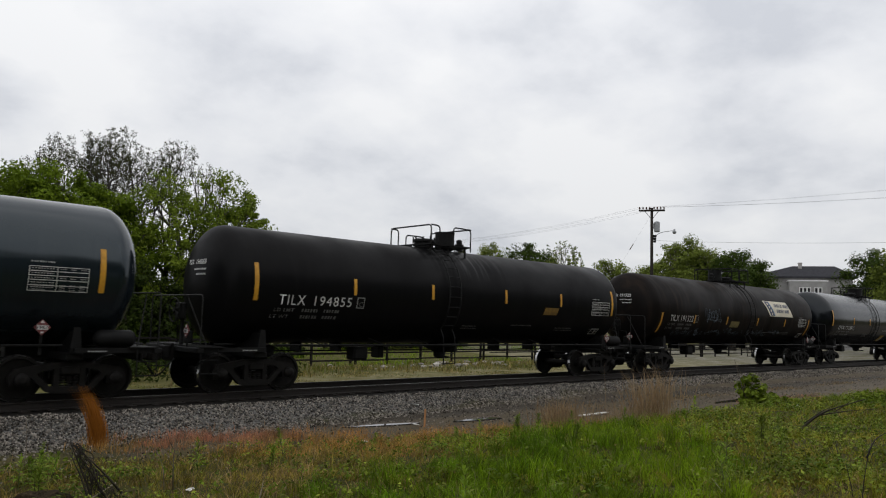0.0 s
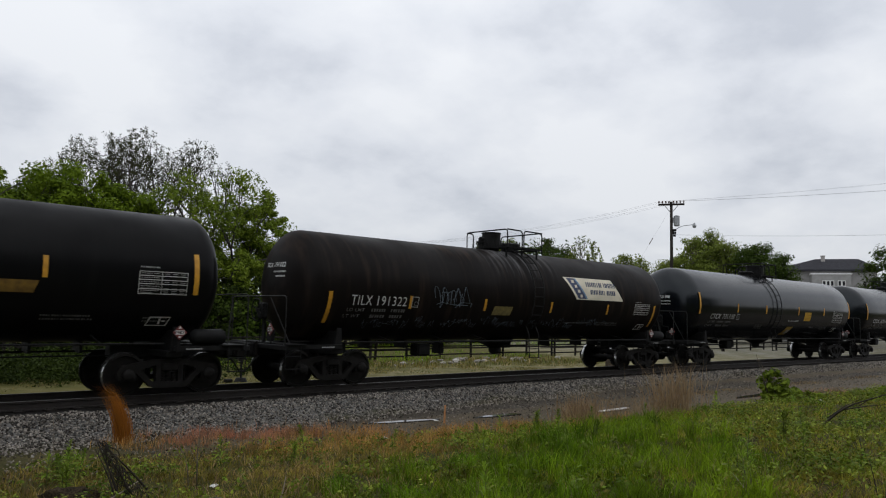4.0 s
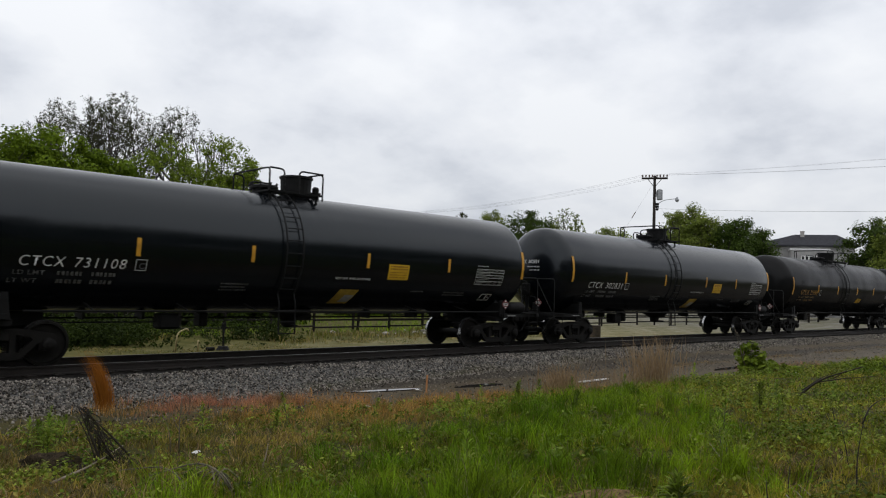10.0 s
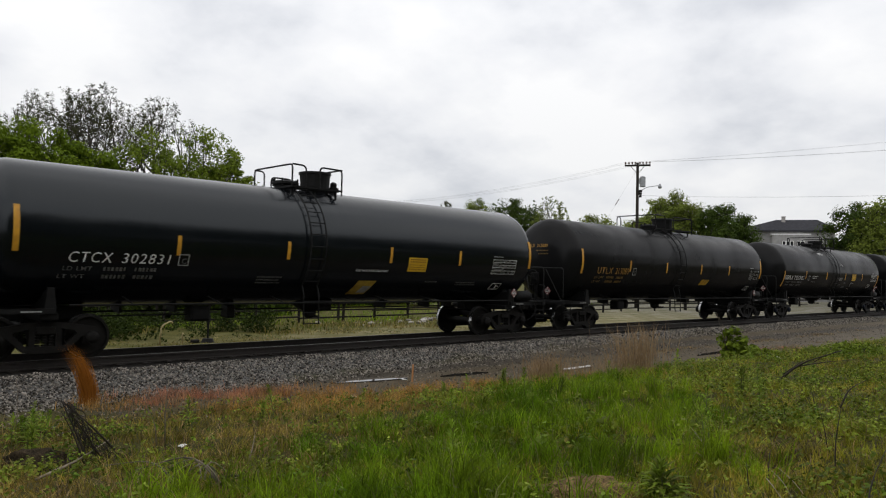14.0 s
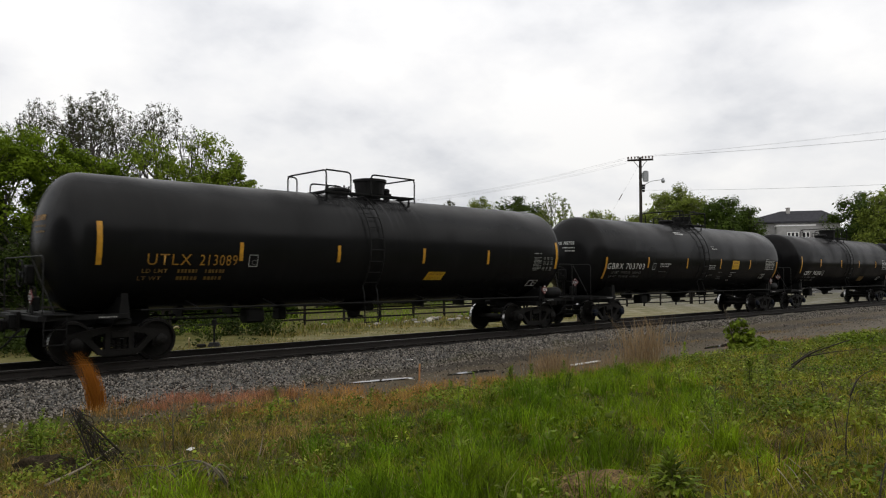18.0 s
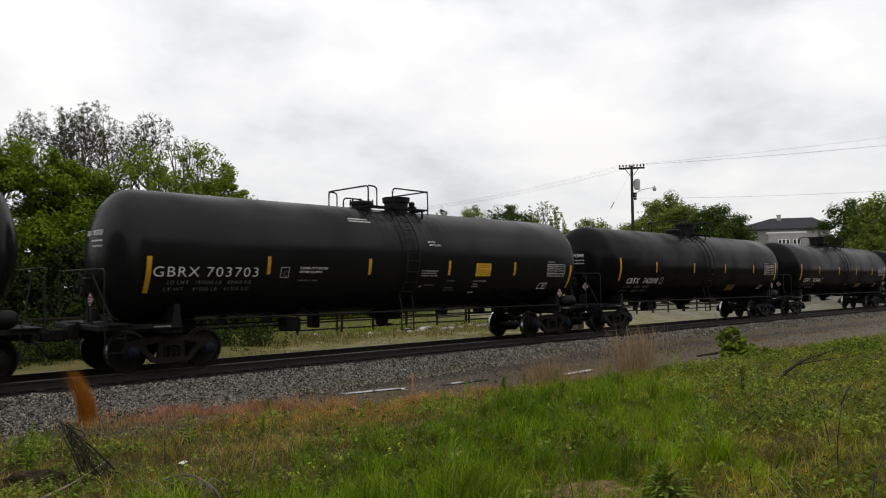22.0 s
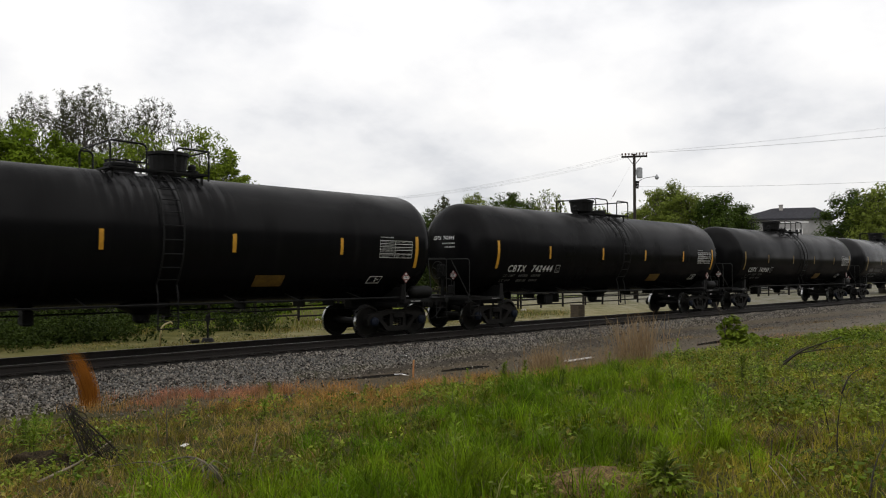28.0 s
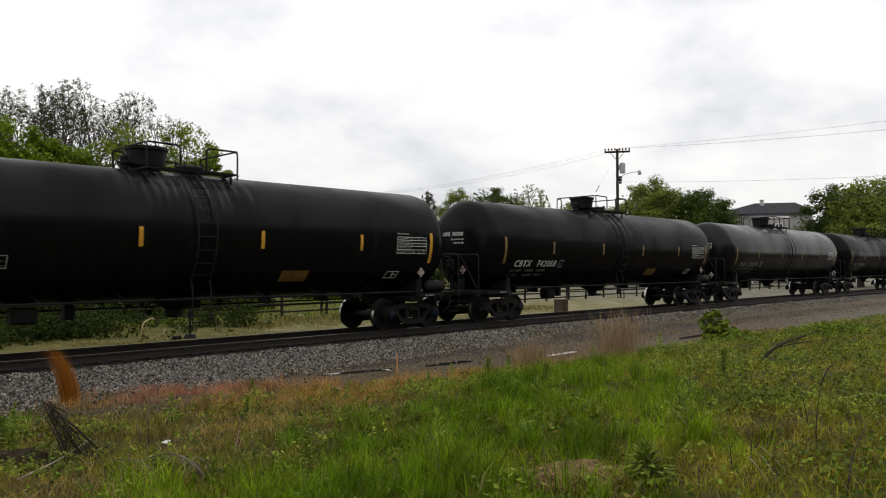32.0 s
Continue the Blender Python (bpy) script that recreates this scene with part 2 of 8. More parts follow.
STEEL = material("black_steel", (0.0125, 0.0125, 0.0125), 0.6, 0.0, (0.007, 0.007, 0.007), 5, 0.15, 60, spec=0.12)
GRIME = material("grimy_truck_steel", (0.0115, 0.0105, 0.0095), 0.65, 0.0, (0.006, 0.0055, 0.005), 7, 0.3, 50, spec=0.15)
WHEEL = material("rolled_wheel_steel", (0.012, 0.011, 0.010), 0.55, 0.0, (0.006, 0.0055, 0.005), 9, 0.1, 80, spec=0.16)
TREAD = material("polished_tread", (0.55, 0.55, 0.55), 0.28, 1.0, (0.4, 0.4, 0.4), 12)
RUST = material("rail_rust", (0.018, 0.013, 0.010), 0.75, 0.0, (0.009, 0.0065, 0.0055), 12, 0.3, 90, world_space=True)
RAILTOP = material("rail_head_polished", (0.16, 0.155, 0.15), 0.45, 0.8, (0.1, 0.095, 0.09), 15, world_space=True)
TIE = material("creosoted_tie", (0.015, 0.0125, 0.010), 0.9, 0.0, (0.0075, 0.0062, 0.0055), 5, 0.5, 35, (0.6, 3, 3), objrand=True, spec=0.1)
YELLOW = material("reflective_yellow", (0.60, 0.30, 0.016), 0.5, 0.0, (0.44, 0.21, 0.014), 9, spec=0.5)
YPANEL = material("yellow_decal", (0.66, 0.40, 0.015), 0.5, 0.0, (0.52, 0.30, 0.012), 7)
YFADED = material("faded_yellow_decal", (0.20, 0.115, 0.014), 0.6, 0.0, (0.11, 0.06, 0.009), 9)
YDIRTY = material("dirty_reflective_yellow", (0.21, 0.135, 0.03), 0.6, 0.0, (0.11, 0.07, 0.018), 9)
YDUSTY = material("dusty_yellow_decal", (0.19, 0.15, 0.045), 0.6, 0.0, (0.10, 0.08, 0.025), 12)
WHITE = material("stencil_white", (0.72, 0.72, 0.70), 0.55, 0.0, (0.5, 0.5, 0.49), 14)
MIDWHITE = material("greyed_stencil_white", (0.42, 0.42, 0.41), 0.6, 0.0, (0.24, 0.24, 0.235), 20)
DIMWHITE = material("worn_stencil_white", (0.16, 0.16, 0.155), 0.6, 0.0, (0.045, 0.045, 0.045), 30)
YMID = material("worn_yellow_decal", (0.46, 0.31, 0.035), 0.55, 0.0, (0.32, 0.2, 0.025), 7)
STENCIL_Y = material("stencil_yellow", (0.44, 0.22, 0.02), 0.55, 0.0, (0.24, 0.12, 0.014), 16)
RED = material("placard_red", (0.16, 0.03, 0.028), 0.5, 0.0, (0.10, 0.02, 0.02), 9)
CREAM = material("sign_cream", (0.72, 0.66, 0.52), 0.5, 0.0, (0.6, 0.55, 0.43), 3)
NAVY = material("sign_navy", (0.03, 0.045, 0.11), 0.5, 0.0, (0.02, 0.03, 0.075), 6)
SKYBLUE = material("sign_light_blue", (0.16, 0.28, 0.42), 0.5, 0.0, (0.12, 0.22, 0.34), 6)
BLUECAP = material("blue_bearing_cap", (0.009, 0.013, 0.024), 0.6, 0.0, (0.005, 0.007, 0.013), 9, spec=0.12)
GREYRAIL = material("worn_grey_handrail", (0.022, 0.022, 0.021), 0.6, 0.0, (0.009, 0.009, 0.009), 9, spec=0.2)
PANELPRINT = material("brown_panel_print", (0.20, 0.075, 0.012), 0.55, 0.0, (0.13, 0.05, 0.01), 20)
CHALK = material("chalk_scrawl", (0.17, 0.21, 0.25), 0.8, 0.0, (0.04, 0.05, 0.06), 22)

# ---- geometry helpers ----
CURVE = -4.09e-4  # the line bends gently
TRACK_X = (-150.0, 330.0)


def bend(x):
    return 0.5 * CURVE * x * x


def mesh_from(name, verts, faces, mat=None, smooth=False):
    me = bpy.data.meshes.new(name)
    me.from_pydata(verts, [], faces)
    if mat:
        me.materials.append(mat)
    if smooth:
        me.polygons.foreach_set("use_smooth", [True] * len(me.polygons))
    return me


def mesh_tris(name, verts, tris, mat):
    """A large mesh of triangles from arrays."""
    me = bpy.data.meshes.new(name)
    verts, tris = np.asarray(verts, np.float32), np.asarray(tris, np.int32)
    me.vertices.add(len(verts))
    me.vertices.foreach_set("co", verts.ravel())
    me.loops.add(tris.size)
    me.loops.foreach_set("vertex_index", tris.ravel())
    me.polygons.add(len(tris))
    me.polygons.foreach_set("loop_start", np.arange(0, tris.size, 3, dtype=np.int32))
    me.update(calc_edges=True)
    me.materials.append(mat)
    return me


def finish(bm, name, mat, smooth=False):
    bmesh.ops.recalc_face_normals(bm, faces=bm.faces)
    me = bpy.data.meshes.new(name)
    bm.to_mesh(me)
    bm.free()
    me.materials.append(mat)
    if smooth:
        me.polygons.foreach_set("use_smooth", [True] * len(me.polygons))
    return me


def part(name, data, parent, label="", at=None):
    """One mesh object under a thing or a part."""
    ob = new(name, data)
    ob.parent = parent
    if at is not None:
        ob.matrix_basis = at
    if label:
        ob["label"] = label
    return ob


def box(bm, c, s, rot=None, bevel=0.0):
    m = Matrix.Translation(c) @ (rot.to_4x4() if rot else Matrix.Identity(4)) @ Matrix.Diagonal((*s, 1))
    r = bmesh.ops.create_cube(bm, size=1.0, matrix=m)
    if bevel:
        es = list({e for v in r["verts"] for e in v.link_edges})
        bmesh.ops.bevel(bm, geom=es, offset=bevel, segments=1, affect="EDGES", profile=0.6)


def rod(bm, a, b, r, seg=8, r2=None):
    a, b = Vector(a), Vector(b)
    q = (b - a).to_track_quat("Z", "Y").to_matrix().to_4x4()
    bmesh.ops.create_cone(bm, cap_ends=True, segments=seg, radius1=r, radius2=r if r2 is None else r2, depth=(b - a).length,
                          matrix=Matrix.Translation((a + b) / 2) @ q)


def tube(bm, pts, r, seg=6):
    """A bent pipe through the points, rounded at its corners."""
    pts = [Vector(p) for p in pts]
    rings = []
    for i, p in enumerate(pts):
        d = (pts[min(i + 1, len(pts) - 1)] - pts[max(i - 1, 0)]).normalized()
        side = d.orthogonal().normalized() if i == 0 else (rings[-1][1] - d * rings[-1][1].dot(d)).normalized()
        up = d.cross(side)
        rad = r[i] if isinstance(r, (list, tuple)) else r
        rings.append(([bm.verts.new(p + (side * math.cos(2 * math.pi * j / seg) + up * math.sin(2 * math.pi * j / seg)) * rad) for j in range(seg)], side))
    for (a, _), (b, _) in zip(rings, rings[1:]):
        for j in range(seg):
            bm.faces.new((a[j], a[(j + 1) % seg], b[(j + 1) % seg], b[j]))
    bm.faces.new(rings[0][0][::-1])
    bm.faces.new(rings[-1][0])


def bent(pts, rad=0.12, n=4):
    """The polyline with its inner corners rounded off."""
    pts = [Vector(p) for p in pts]
    out = [pts[0]]
    for a, b, c in zip(pts, pts[1:], pts[2:]):
        d1, d2 = (a - b), (c - b)
        k = min(rad, d1.length * 0.45, d2.length * 0.45)
        p, q = b + d1.normalized() * k, b + d2.normalized() * k
        for i in range(n + 1):
            t = i / n
            out.append(p * (1 - t) ** 2 + b * 2 * t * (1 - t) + q * t * t)
    out.append(pts[-1])
    return out


def prism(bm, outline, y0, y1):
    """An outline in x and z, thick from y0 to y1."""
    a = [bm.verts.new((x, y0, z)) for x, z in outline]
    b = [bm.verts.new((x, y1, z)) for x, z in outline]
    n = len(a)
    bm.faces.new(a)
    bm.faces.new(b[::-1])
    for i in range(n):
        bm.faces.new((a[i], b[i], b[(i + 1) % n], a[(i + 1) % n]))


def lathe(bm, profile, seg, axis="y"):
    """Turn (along, radius) pairs round an axis."""
    rings = []
    for a, r in profile:
        ring = []
        for j in range(seg):
            c, s = math.cos(2 * math.pi * j / seg), math.sin(2 * math.pi * j / seg)
            ring.append(bm.verts.new({"x": (a, r * c, r * s), "y": (r * c, a, r * s), "z": (r * c, r * s, a)}[axis]))
        rings.append(ring)
    for p, q in zip(rings, rings[1:]):
        for j in range(seg):
            bm.faces.new((p[j], p[(j + 1) % seg], q[(j + 1) % seg], q[j]))
    bm.faces.new(rings[0])
    bm.faces.new(rings[-1][::-1])


# ---- ground: one sheet from the lane to the horizon ----
def profile_z(yp):
    return np.interp(yp, [-900, -60, -30, -17.5, -13, -9.5, -7, -5.6, -4.5, -3.6, -3.0, -2.05, -1.7, -1.35, -1.15, 1.15, 1.4, 1.8, 2.6, 4, 15, 60, 900],
                     [3.0, 1.1, 0.6, 0.25, 0.0, -0.26, -0.5, -0.575, -0.545, -0.535, -0.46, -0.19, -0.155, -0.16, -0.2, -0.2, -0.16, -0.16, -0.4, -0.48, -0.55, -0.8, -2.0])


def grass_edge(x):
    """Where the grass bank meets the wet lane."""
    return np.interp(x, [-40, 0, 6, 10, 13, 18, 25, 40, 80, 200], [-4.4, -4.4, -4.8, -5.7, -6.5, -6.8, -7.0, -7.8, -9.5, -14])


def wavy(x, y, f, ph):
    return (np.sin(x * f + ph) * np.cos(y * f * 1.3 + ph * 2.1) + 0.6 * np.sin(x * f * 2.3 + y * f * 1.7 + ph * 3.3)
            + 0.4 * np.cos(x * f * 4.1 - y * f * 3.7 + ph)) / 2.0


def ground_z(x, y):
    x, y = np.asarray(x, float), np.asarray(y, float)
    yp = y - np.where(np.abs(x) < 400, bend(x), bend(400))
    z = profile_z(yp)
    bank = np.clip((grass_edge(x) - yp) / 2.0, 0, 1) * np.clip((60 + yp) / 20, 0, 1)
    z = z + bank * (0.10 * wavy(x, y, 0.55, 1.0) + 0.05 * wavy(x, y, 1.7, 2.0))
    lane = np.clip((yp - grass_edge(x)) / 0.6, 0, 1) * np.clip((-3.4 - yp) / 0.5, 0, 1)
    z = z + lane * 0.015 * wavy(x, y, 1.1, 0.5)
    shoulder = np.clip((yp + 3.6) / 0.5, 0, 1) * np.clip((-1.3 - yp) / 0.3, 0, 1)
    z = z + shoulder * 0.03 * wavy(x, y, 1.9, 4.0)
    far = np.clip((yp - 4) / 4, 0, 1) * np.clip((200 - yp) / 100, 0, 1)
    return z + far * 0.05 * wavy(x, y, 0.35, 3.0)


def ground_material():
    m = bpy.data.materials.new("trackside_ground")
    m.use_nodes = True
    N, L = m.node_tree.nodes, m.node_tree.links
    p = N["Principled BSDF"]
    geo = N.new("ShaderNodeNewGeometry")
    zone = N.new("ShaderNodeAttribute"); zone.attribute_name = "zone"
    sep = N.new("ShaderNodeSeparateColor")
    L.new(zone.outputs["Color"], sep.inputs[0])

    def noise_tex(scale, detail=5):
        n = N.new("ShaderNodeTexNoise")
        n.inputs["Scale"].default_value, n.inputs["Detail"].default_value = scale, detail
        L.new(geo.outputs["Position"], n.inputs["Vector"])
        return n.outputs["Fac"]

    def two(fac, a, b, lo=0.35, hi=0.65):
        r = N.new("ShaderNodeValToRGB")
        r.color_ramp.elements[0].position, r.color_ramp.elements[0].color = lo, (*a, 1)
        r.color_ramp.elements[1].position, r.color_ramp.elements[1].color = hi, (*b, 1)
        L.new(fac, r.inputs[0])
        return r.outputs[0]

    def mix(fac, a, b):
        x = N.new("ShaderNodeMix"); x.data_type = "RGBA"
        L.new(fac, x.inputs[0]); L.new(a, x.inputs[6]); L.new(b, x.inputs[7])
        return x.outputs[2]

    mid, fine, grit = noise_tex(1.3), noise_tex(11), noise_tex(38, 2)
    soil = mix(fine, two(mid, (0.026, 0.034, 0.006), (0.07, 0.064, 0.016)), two(grit, (0.016, 0.02, 0.005), (0.085, 0.072, 0.024)))
    vor = N.new("ShaderNodeTexVoronoi"); vor.inputs["Scale"].default_value = 17
    L.new(geo.outputs["Position"], vor.inputs["Vector"])
    stone = two(vor.outputs["Color"], (0.0168, 0.0168, 0.0168), (0.168, 0.1624, 0.1512), 0.1, 0.95)
    lane = mix(fine, two(mid, (0.043, 0.034, 0.022), (0.105, 0.082, 0.052)), two(grit, (0.024, 0.019, 0.013), (0.16, 0.125, 0.078)))
    # a damp dark wheel rut along the lane
    sp = N.new("ShaderNodeSeparateXYZ"); L.new(geo.outputs["Position"], sp.inputs[0])

    def calc(op, a, b):
        x = N.new("ShaderNodeMath"); x.operation = op
        for i, v in enumerate((a, b)):
            if isinstance(v, float):
                x.inputs[i].default_value = v
            else:
                L.new(v, x.inputs[i])
        return x.outputs[0]
    off = calc("ADD", calc("SUBTRACT", sp.outputs["Y"], calc("MULTIPLY", calc("MULTIPLY", sp.outputs["X"], sp.outputs["X"]), CURVE)), 3.3)
    off = calc("ADD", off, calc("MULTIPLY", calc("SUBTRACT", mid, 0.5), 1.1))
    rut = N.new("ShaderNodeMapRange")
    rut.inputs["From Min"].default_value, rut.inputs["From Max"].default_value = 0.55, 0.2
    rut.inputs["To Max"].default_value = 0.75
    L.new(calc("ABSOLUTE", off, 0.0), rut.inputs["Value"])
    lane = mix(rut.outputs[0], lane, two(fine, (0.026, 0.024, 0.021), (0.05, 0.045, 0.038)))
    pale = mix(grit, two(mid, (0.14, 0.125, 0.022), (0.25, 0.22, 0.125)), two(fine, (0.11, 0.098, 0.035), (0.32, 0.29, 0.21)))
    field = mix(fine, two(mid, (0.045, 0.055, 0.011), (0.115, 0.10, 0.03)), two(grit, (0.04, 0.045, 0.01), (0.13, 0.11, 0.036)))
    inv = N.new("ShaderNodeMath"); inv.operation = "GREATER_THAN"
    sx = N.new("ShaderNodeSeparateXYZ"); L.new(geo.outputs["Position"], sx.inputs[0])
    L.new(sx.outputs["Y"], inv.inputs[0]); inv.inputs[1].default_value = -1.0
    col = mix(inv.outputs[0], soil, field)
    lot = mix(grit, two(mid, (0.105, 0.096, 0.06), (0.235, 0.226, 0.20), 0.42, 0.6), two(fine, (0.095, 0.088, 0.062), (0.255, 0.245, 0.22)))
    east = N.new("ShaderNodeMapRange")
    east.inputs["From Min"].default_value, east.inputs["From Max"].default_value = 36.0, 58.0
    L.new(sx.outputs["X"], east.inputs["Value"])
    pale = mix(east.outputs[0], pale, lot)
    col = mix(sep.outputs[2], col, pale)
    col = mix(sep.outputs[1], col, lane)
    col = mix(sep.outputs[0], col, stone)
    # darker bed between and beside the rails
    dark_bed = N.new("ShaderNodeMix"); dark_bed.data_type = "RGBA"; dark_bed.blend_type = "MULTIPLY"; dark_bed.inputs[7].default_value = (0.14, 0.13, 0.12, 1)
    L.new(zone.outputs["Alpha"], dark_bed.inputs[0]); L.new(col, dark_bed.inputs[6])
    L.new(dark_bed.outputs[2], p.inputs["Base Color"])
    r = N.new("ShaderNodeMapRange"); r.inputs["To Min"].default_value, r.inputs["To Max"].default_value = 0.9, 0.5
    L.new(sep.outputs[1], r.inputs["Value"]); L.new(r.outputs[0], p.inputs["Roughness"])
    p.inputs["Specular IOR Level"].default_value = 0.08
    b = N.new("ShaderNodeBump"); b.inputs["Strength"].default_value = 0.6; b.inputs["Distance"].default_value = 0.04
    L.new(fine, b.inputs["Height"]); L.new(b.outputs[0], p.inputs["Normal"])
    return m


def build_ground():
    def steps(lo, hi, fine):
        s = np.arange(lo, hi, fine)
        left = lo - np.cumsum(fine * 1.35 ** np.arange(1, 32))
        right = hi + np.cumsum(fine * 1.35 ** np.arange(0, 32))
        return np.concatenate([left[left > -3500][::-1], s, right[right < 3500]])
    xs, ys = steps(-8.0, 60.0, 0.3), steps(-16.0, 16.0, 0.17)
    X, Y = np.meshgrid(xs, ys)
    Z = ground_z(X, Y)
    nx, ny = len(xs), len(ys)
    i = np.arange(nx * ny).reshape(ny, nx)
    a, b, c, d = i[:-1, :-1].ravel(), i[:-1, 1:].ravel(), i[1:, 1:].ravel(), i[1:, :-1].ravel()
    me = mesh_tris("ground", np.stack([X.ravel(), Y.ravel(), Z.ravel()], 1), np.concatenate([np.stack([a, b, c], 1), np.stack([a, c, d], 1)]), ground_material())
    yp = Y - np.where(np.abs(X) < 400, bend(X), bend(400))
    n1 = wavy(X, Y, 1.3, 0.7) * 0.3 + wavy(X, Y, 4.1, 1.9) * 0.15
    shoulder = 3.35 - 0.85 * np.clip((X - 9) / 14, 0, 1)
    ballast = np.clip((yp + shoulder + n1) / 0.35, 0, 1) * np.clip((2.5 + n1 - yp) / 0.4, 0, 1)
    lane = np.clip((yp - grass_edge(X) + n1 * 1.6 + 0.1) / 0.5, 0, 1) * np.clip((0.35 - shoulder - yp) / 0.5, 0, 1) * np.clip((X - 3.5 + n1 * 3) / 3.5, 0.3, 1)
    lot = np.clip((X - 36) / 12, 0, 1) * 30
    patch = np.clip(np.where(X < 30, 0.5, 0.75) + n1 * 2.2, 0.12, 1)
    pale = np.clip((yp - 2.2) / 0.5, 0, 1) * np.clip((9.2 + n1 * 4 + lot - yp) / 1.8, 0, 1) * patch * np.clip((X - 7) / 12, 0.18, 1)
    # mask that darkens the track bed on both sides of the centre line
    dark_bed = np.clip((1.85 + n1 * 0.25 - np.abs(yp)) / 0.3, 0, 1)
    col = np.stack([ballast, lane, pale, dark_bed], -1).reshape(-1, 4).astype(np.float32)
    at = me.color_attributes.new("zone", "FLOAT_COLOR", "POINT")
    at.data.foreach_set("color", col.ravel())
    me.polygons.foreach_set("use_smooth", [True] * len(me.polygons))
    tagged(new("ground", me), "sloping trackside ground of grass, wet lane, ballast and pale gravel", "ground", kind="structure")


build_ground()


# ---- the track ----
def build_track():
    track = tagged(new("railway_track"), "single rusty railway track on dark creosoted ties", "railway track", kind="structure")
    foot = [(-0.07, -0.18), (0.07, -0.18), (0.07, -0.165), (0.012, -0.145), (0.012, -0.045), (0.036, -0.035), (0.036, -0.006), (0.028, 0.0),
            (-0.028, 0.0), (-0.036, -0.006), (-0.036, -0.035), (-0.012, -0.045), (-0.012, -0.145), (-0.07, -0.165)]
    xs = np.concatenate([np.arange(TRACK_X[0], -10, 10.0), np.arange(-10, 80, 2.0), np.arange(80, TRACK_X[1], 10.0)])
    for side in (-0.755, 0.755):
        verts, faces = [], []
        n = len(foot)
        for x in xs:
            verts += [(x, bend(x) + side + dy, z) for dy, z in foot]
        for i in range(len(xs) - 1):
            faces += [(i * n + j, i * n + (j + 1) % n, (i + 1) * n + (j + 1) % n, (i + 1) * n + j) for j in range(n)]
        me = mesh_from("rail", verts, faces, RUST)
        me.materials.append(RAILTOP)
        top = [i for i, f in enumerate(faces) if f[0] % n == 7]
        for i in top:
            me.polygons[i].material_index = 1
        part("rail", me, track, "rusty steel rail with a polished head")
    bm = bmesh.new()
    box(bm, (0, 0, -0.255), (0.23, 2.6, 0.15), bevel=0.015)
    tie = finish(bm, "tie", TIE)
    bm = bmesh.new()
    for s in (-0.755, 0.755):
        box(bm, (0, s, -0.179), (0.2, 0.36, 0.016))
        for dx in (-0.07, 0.07):
            for dy in (-0.1, 0.1):
                box(bm, (dx, s + dy, -0.165), (0.035, 0.035, 0.03))
    plate = finish(bm, "tie_plate", RUST)
    k = 0
    for x in np.arange(0.0, 64.0, 0.53):
        t = part("tie", tie, track, at=pose(x, bend(x), random.uniform(-0.012, 0.004), 0, 0, random.uniform(-1.2, 1.2)))
        if x < 34:
            part("tie_plate", plate, t)
        k += 1
    bm = bmesh.new()
    for x in [*np.arange(-20.0, 0.0, 0.53), *np.arange(64.2, 110, 0.53)]:
        box(bm, (x, bend(x), -0.255), (0.23, 2.6, 0.15))
    far = part("distant_ties", finish(bm, "distant_ties", TIE), track)
    far["kind"] = "stuff"


build_track()


def build_ballast():
    """Loose crushed stone, sharp-edged, on both shoulders and between the ties."""
    rng = np.random.default_rng(5)
    base = np.array([(1, 0, 0), (-1, 0, 0), (0, 1, 0), (0, -1, 0), (0, 0, 1), (0, 0, -1)], float)
    tri = np.array([(0, 2, 4), (2, 1, 4), (1, 3, 4), (3, 0, 4), (2, 0, 5), (1, 2, 5), (3, 1, 5), (0, 3, 5)])
    n = 50000
    x = 1.5 + 52 * rng.random(n) ** 1.6
    yp = np.where(rng.random(n) < 0.82, -1.72 - (1.85 - 0.85 * np.clip((x - 9) / 14, 0, 1)) * rng.random(n), 1.7 + 1.0 * rng.random(n))
    stray = rng.random(n) < 0.13
    yp = np.where(stray, -3.1 - rng.random(n) ** 1.6 * 2.6, yp)
    y = yp + bend(x)
    size = rng.uniform(0.011, 0.030, n) * np.where(rng.random(n) < 0.03, 1.6, 1.0)
    z = ground_z(x, y) + size * 0.25
    P = base[None] * rng.uniform(0.6, 1.25, (n, 6, 1))
    a, b = rng.uniform(0, 6.283, n), rng.uniform(0, 6.283, n)
    ca, sa, cb, sb = np.cos(a), np.sin(a), np.cos(b), np.sin(b)
    R = np.empty((n, 3, 3))
    R[:, 0] = np.stack([ca, -sa, 0 * a], 1)
    R[:, 1] = np.stack([sa * cb, ca * cb, -sb], 1)
    R[:, 2] = np.stack([sa * sb, ca * sb, cb], 1)
    V = np.einsum("nij,nkj->nki", R, P) * size[:, None, None] + np.stack([x, y, z], 1)[:, None]
    F = tri[None] + 6 * np.arange(n)[:, None, None]
    mat = material("crushed_stone", (0.47, 0.425, 0.37), 0.85, 0.0, (0.022, 0.018, 0.014), 2.2, 0.2, 60, spec=0.2, island=True, contrast=(0.33, 0.97), world_space=True)
    tagged(new("ballast", mesh_tris("ballast", V.reshape(-1, 3), F.reshape(-1, 3), mat)), "loose crushed grey ballast stone beside the rails", "ballast", kind="stuff")


build_ballast()

# ---- the train: tank cars ----
R_TANK, Z_TANK, HALF, HEAD = 1.53, 2.62, 7.62, 0.78
SHARED = {}


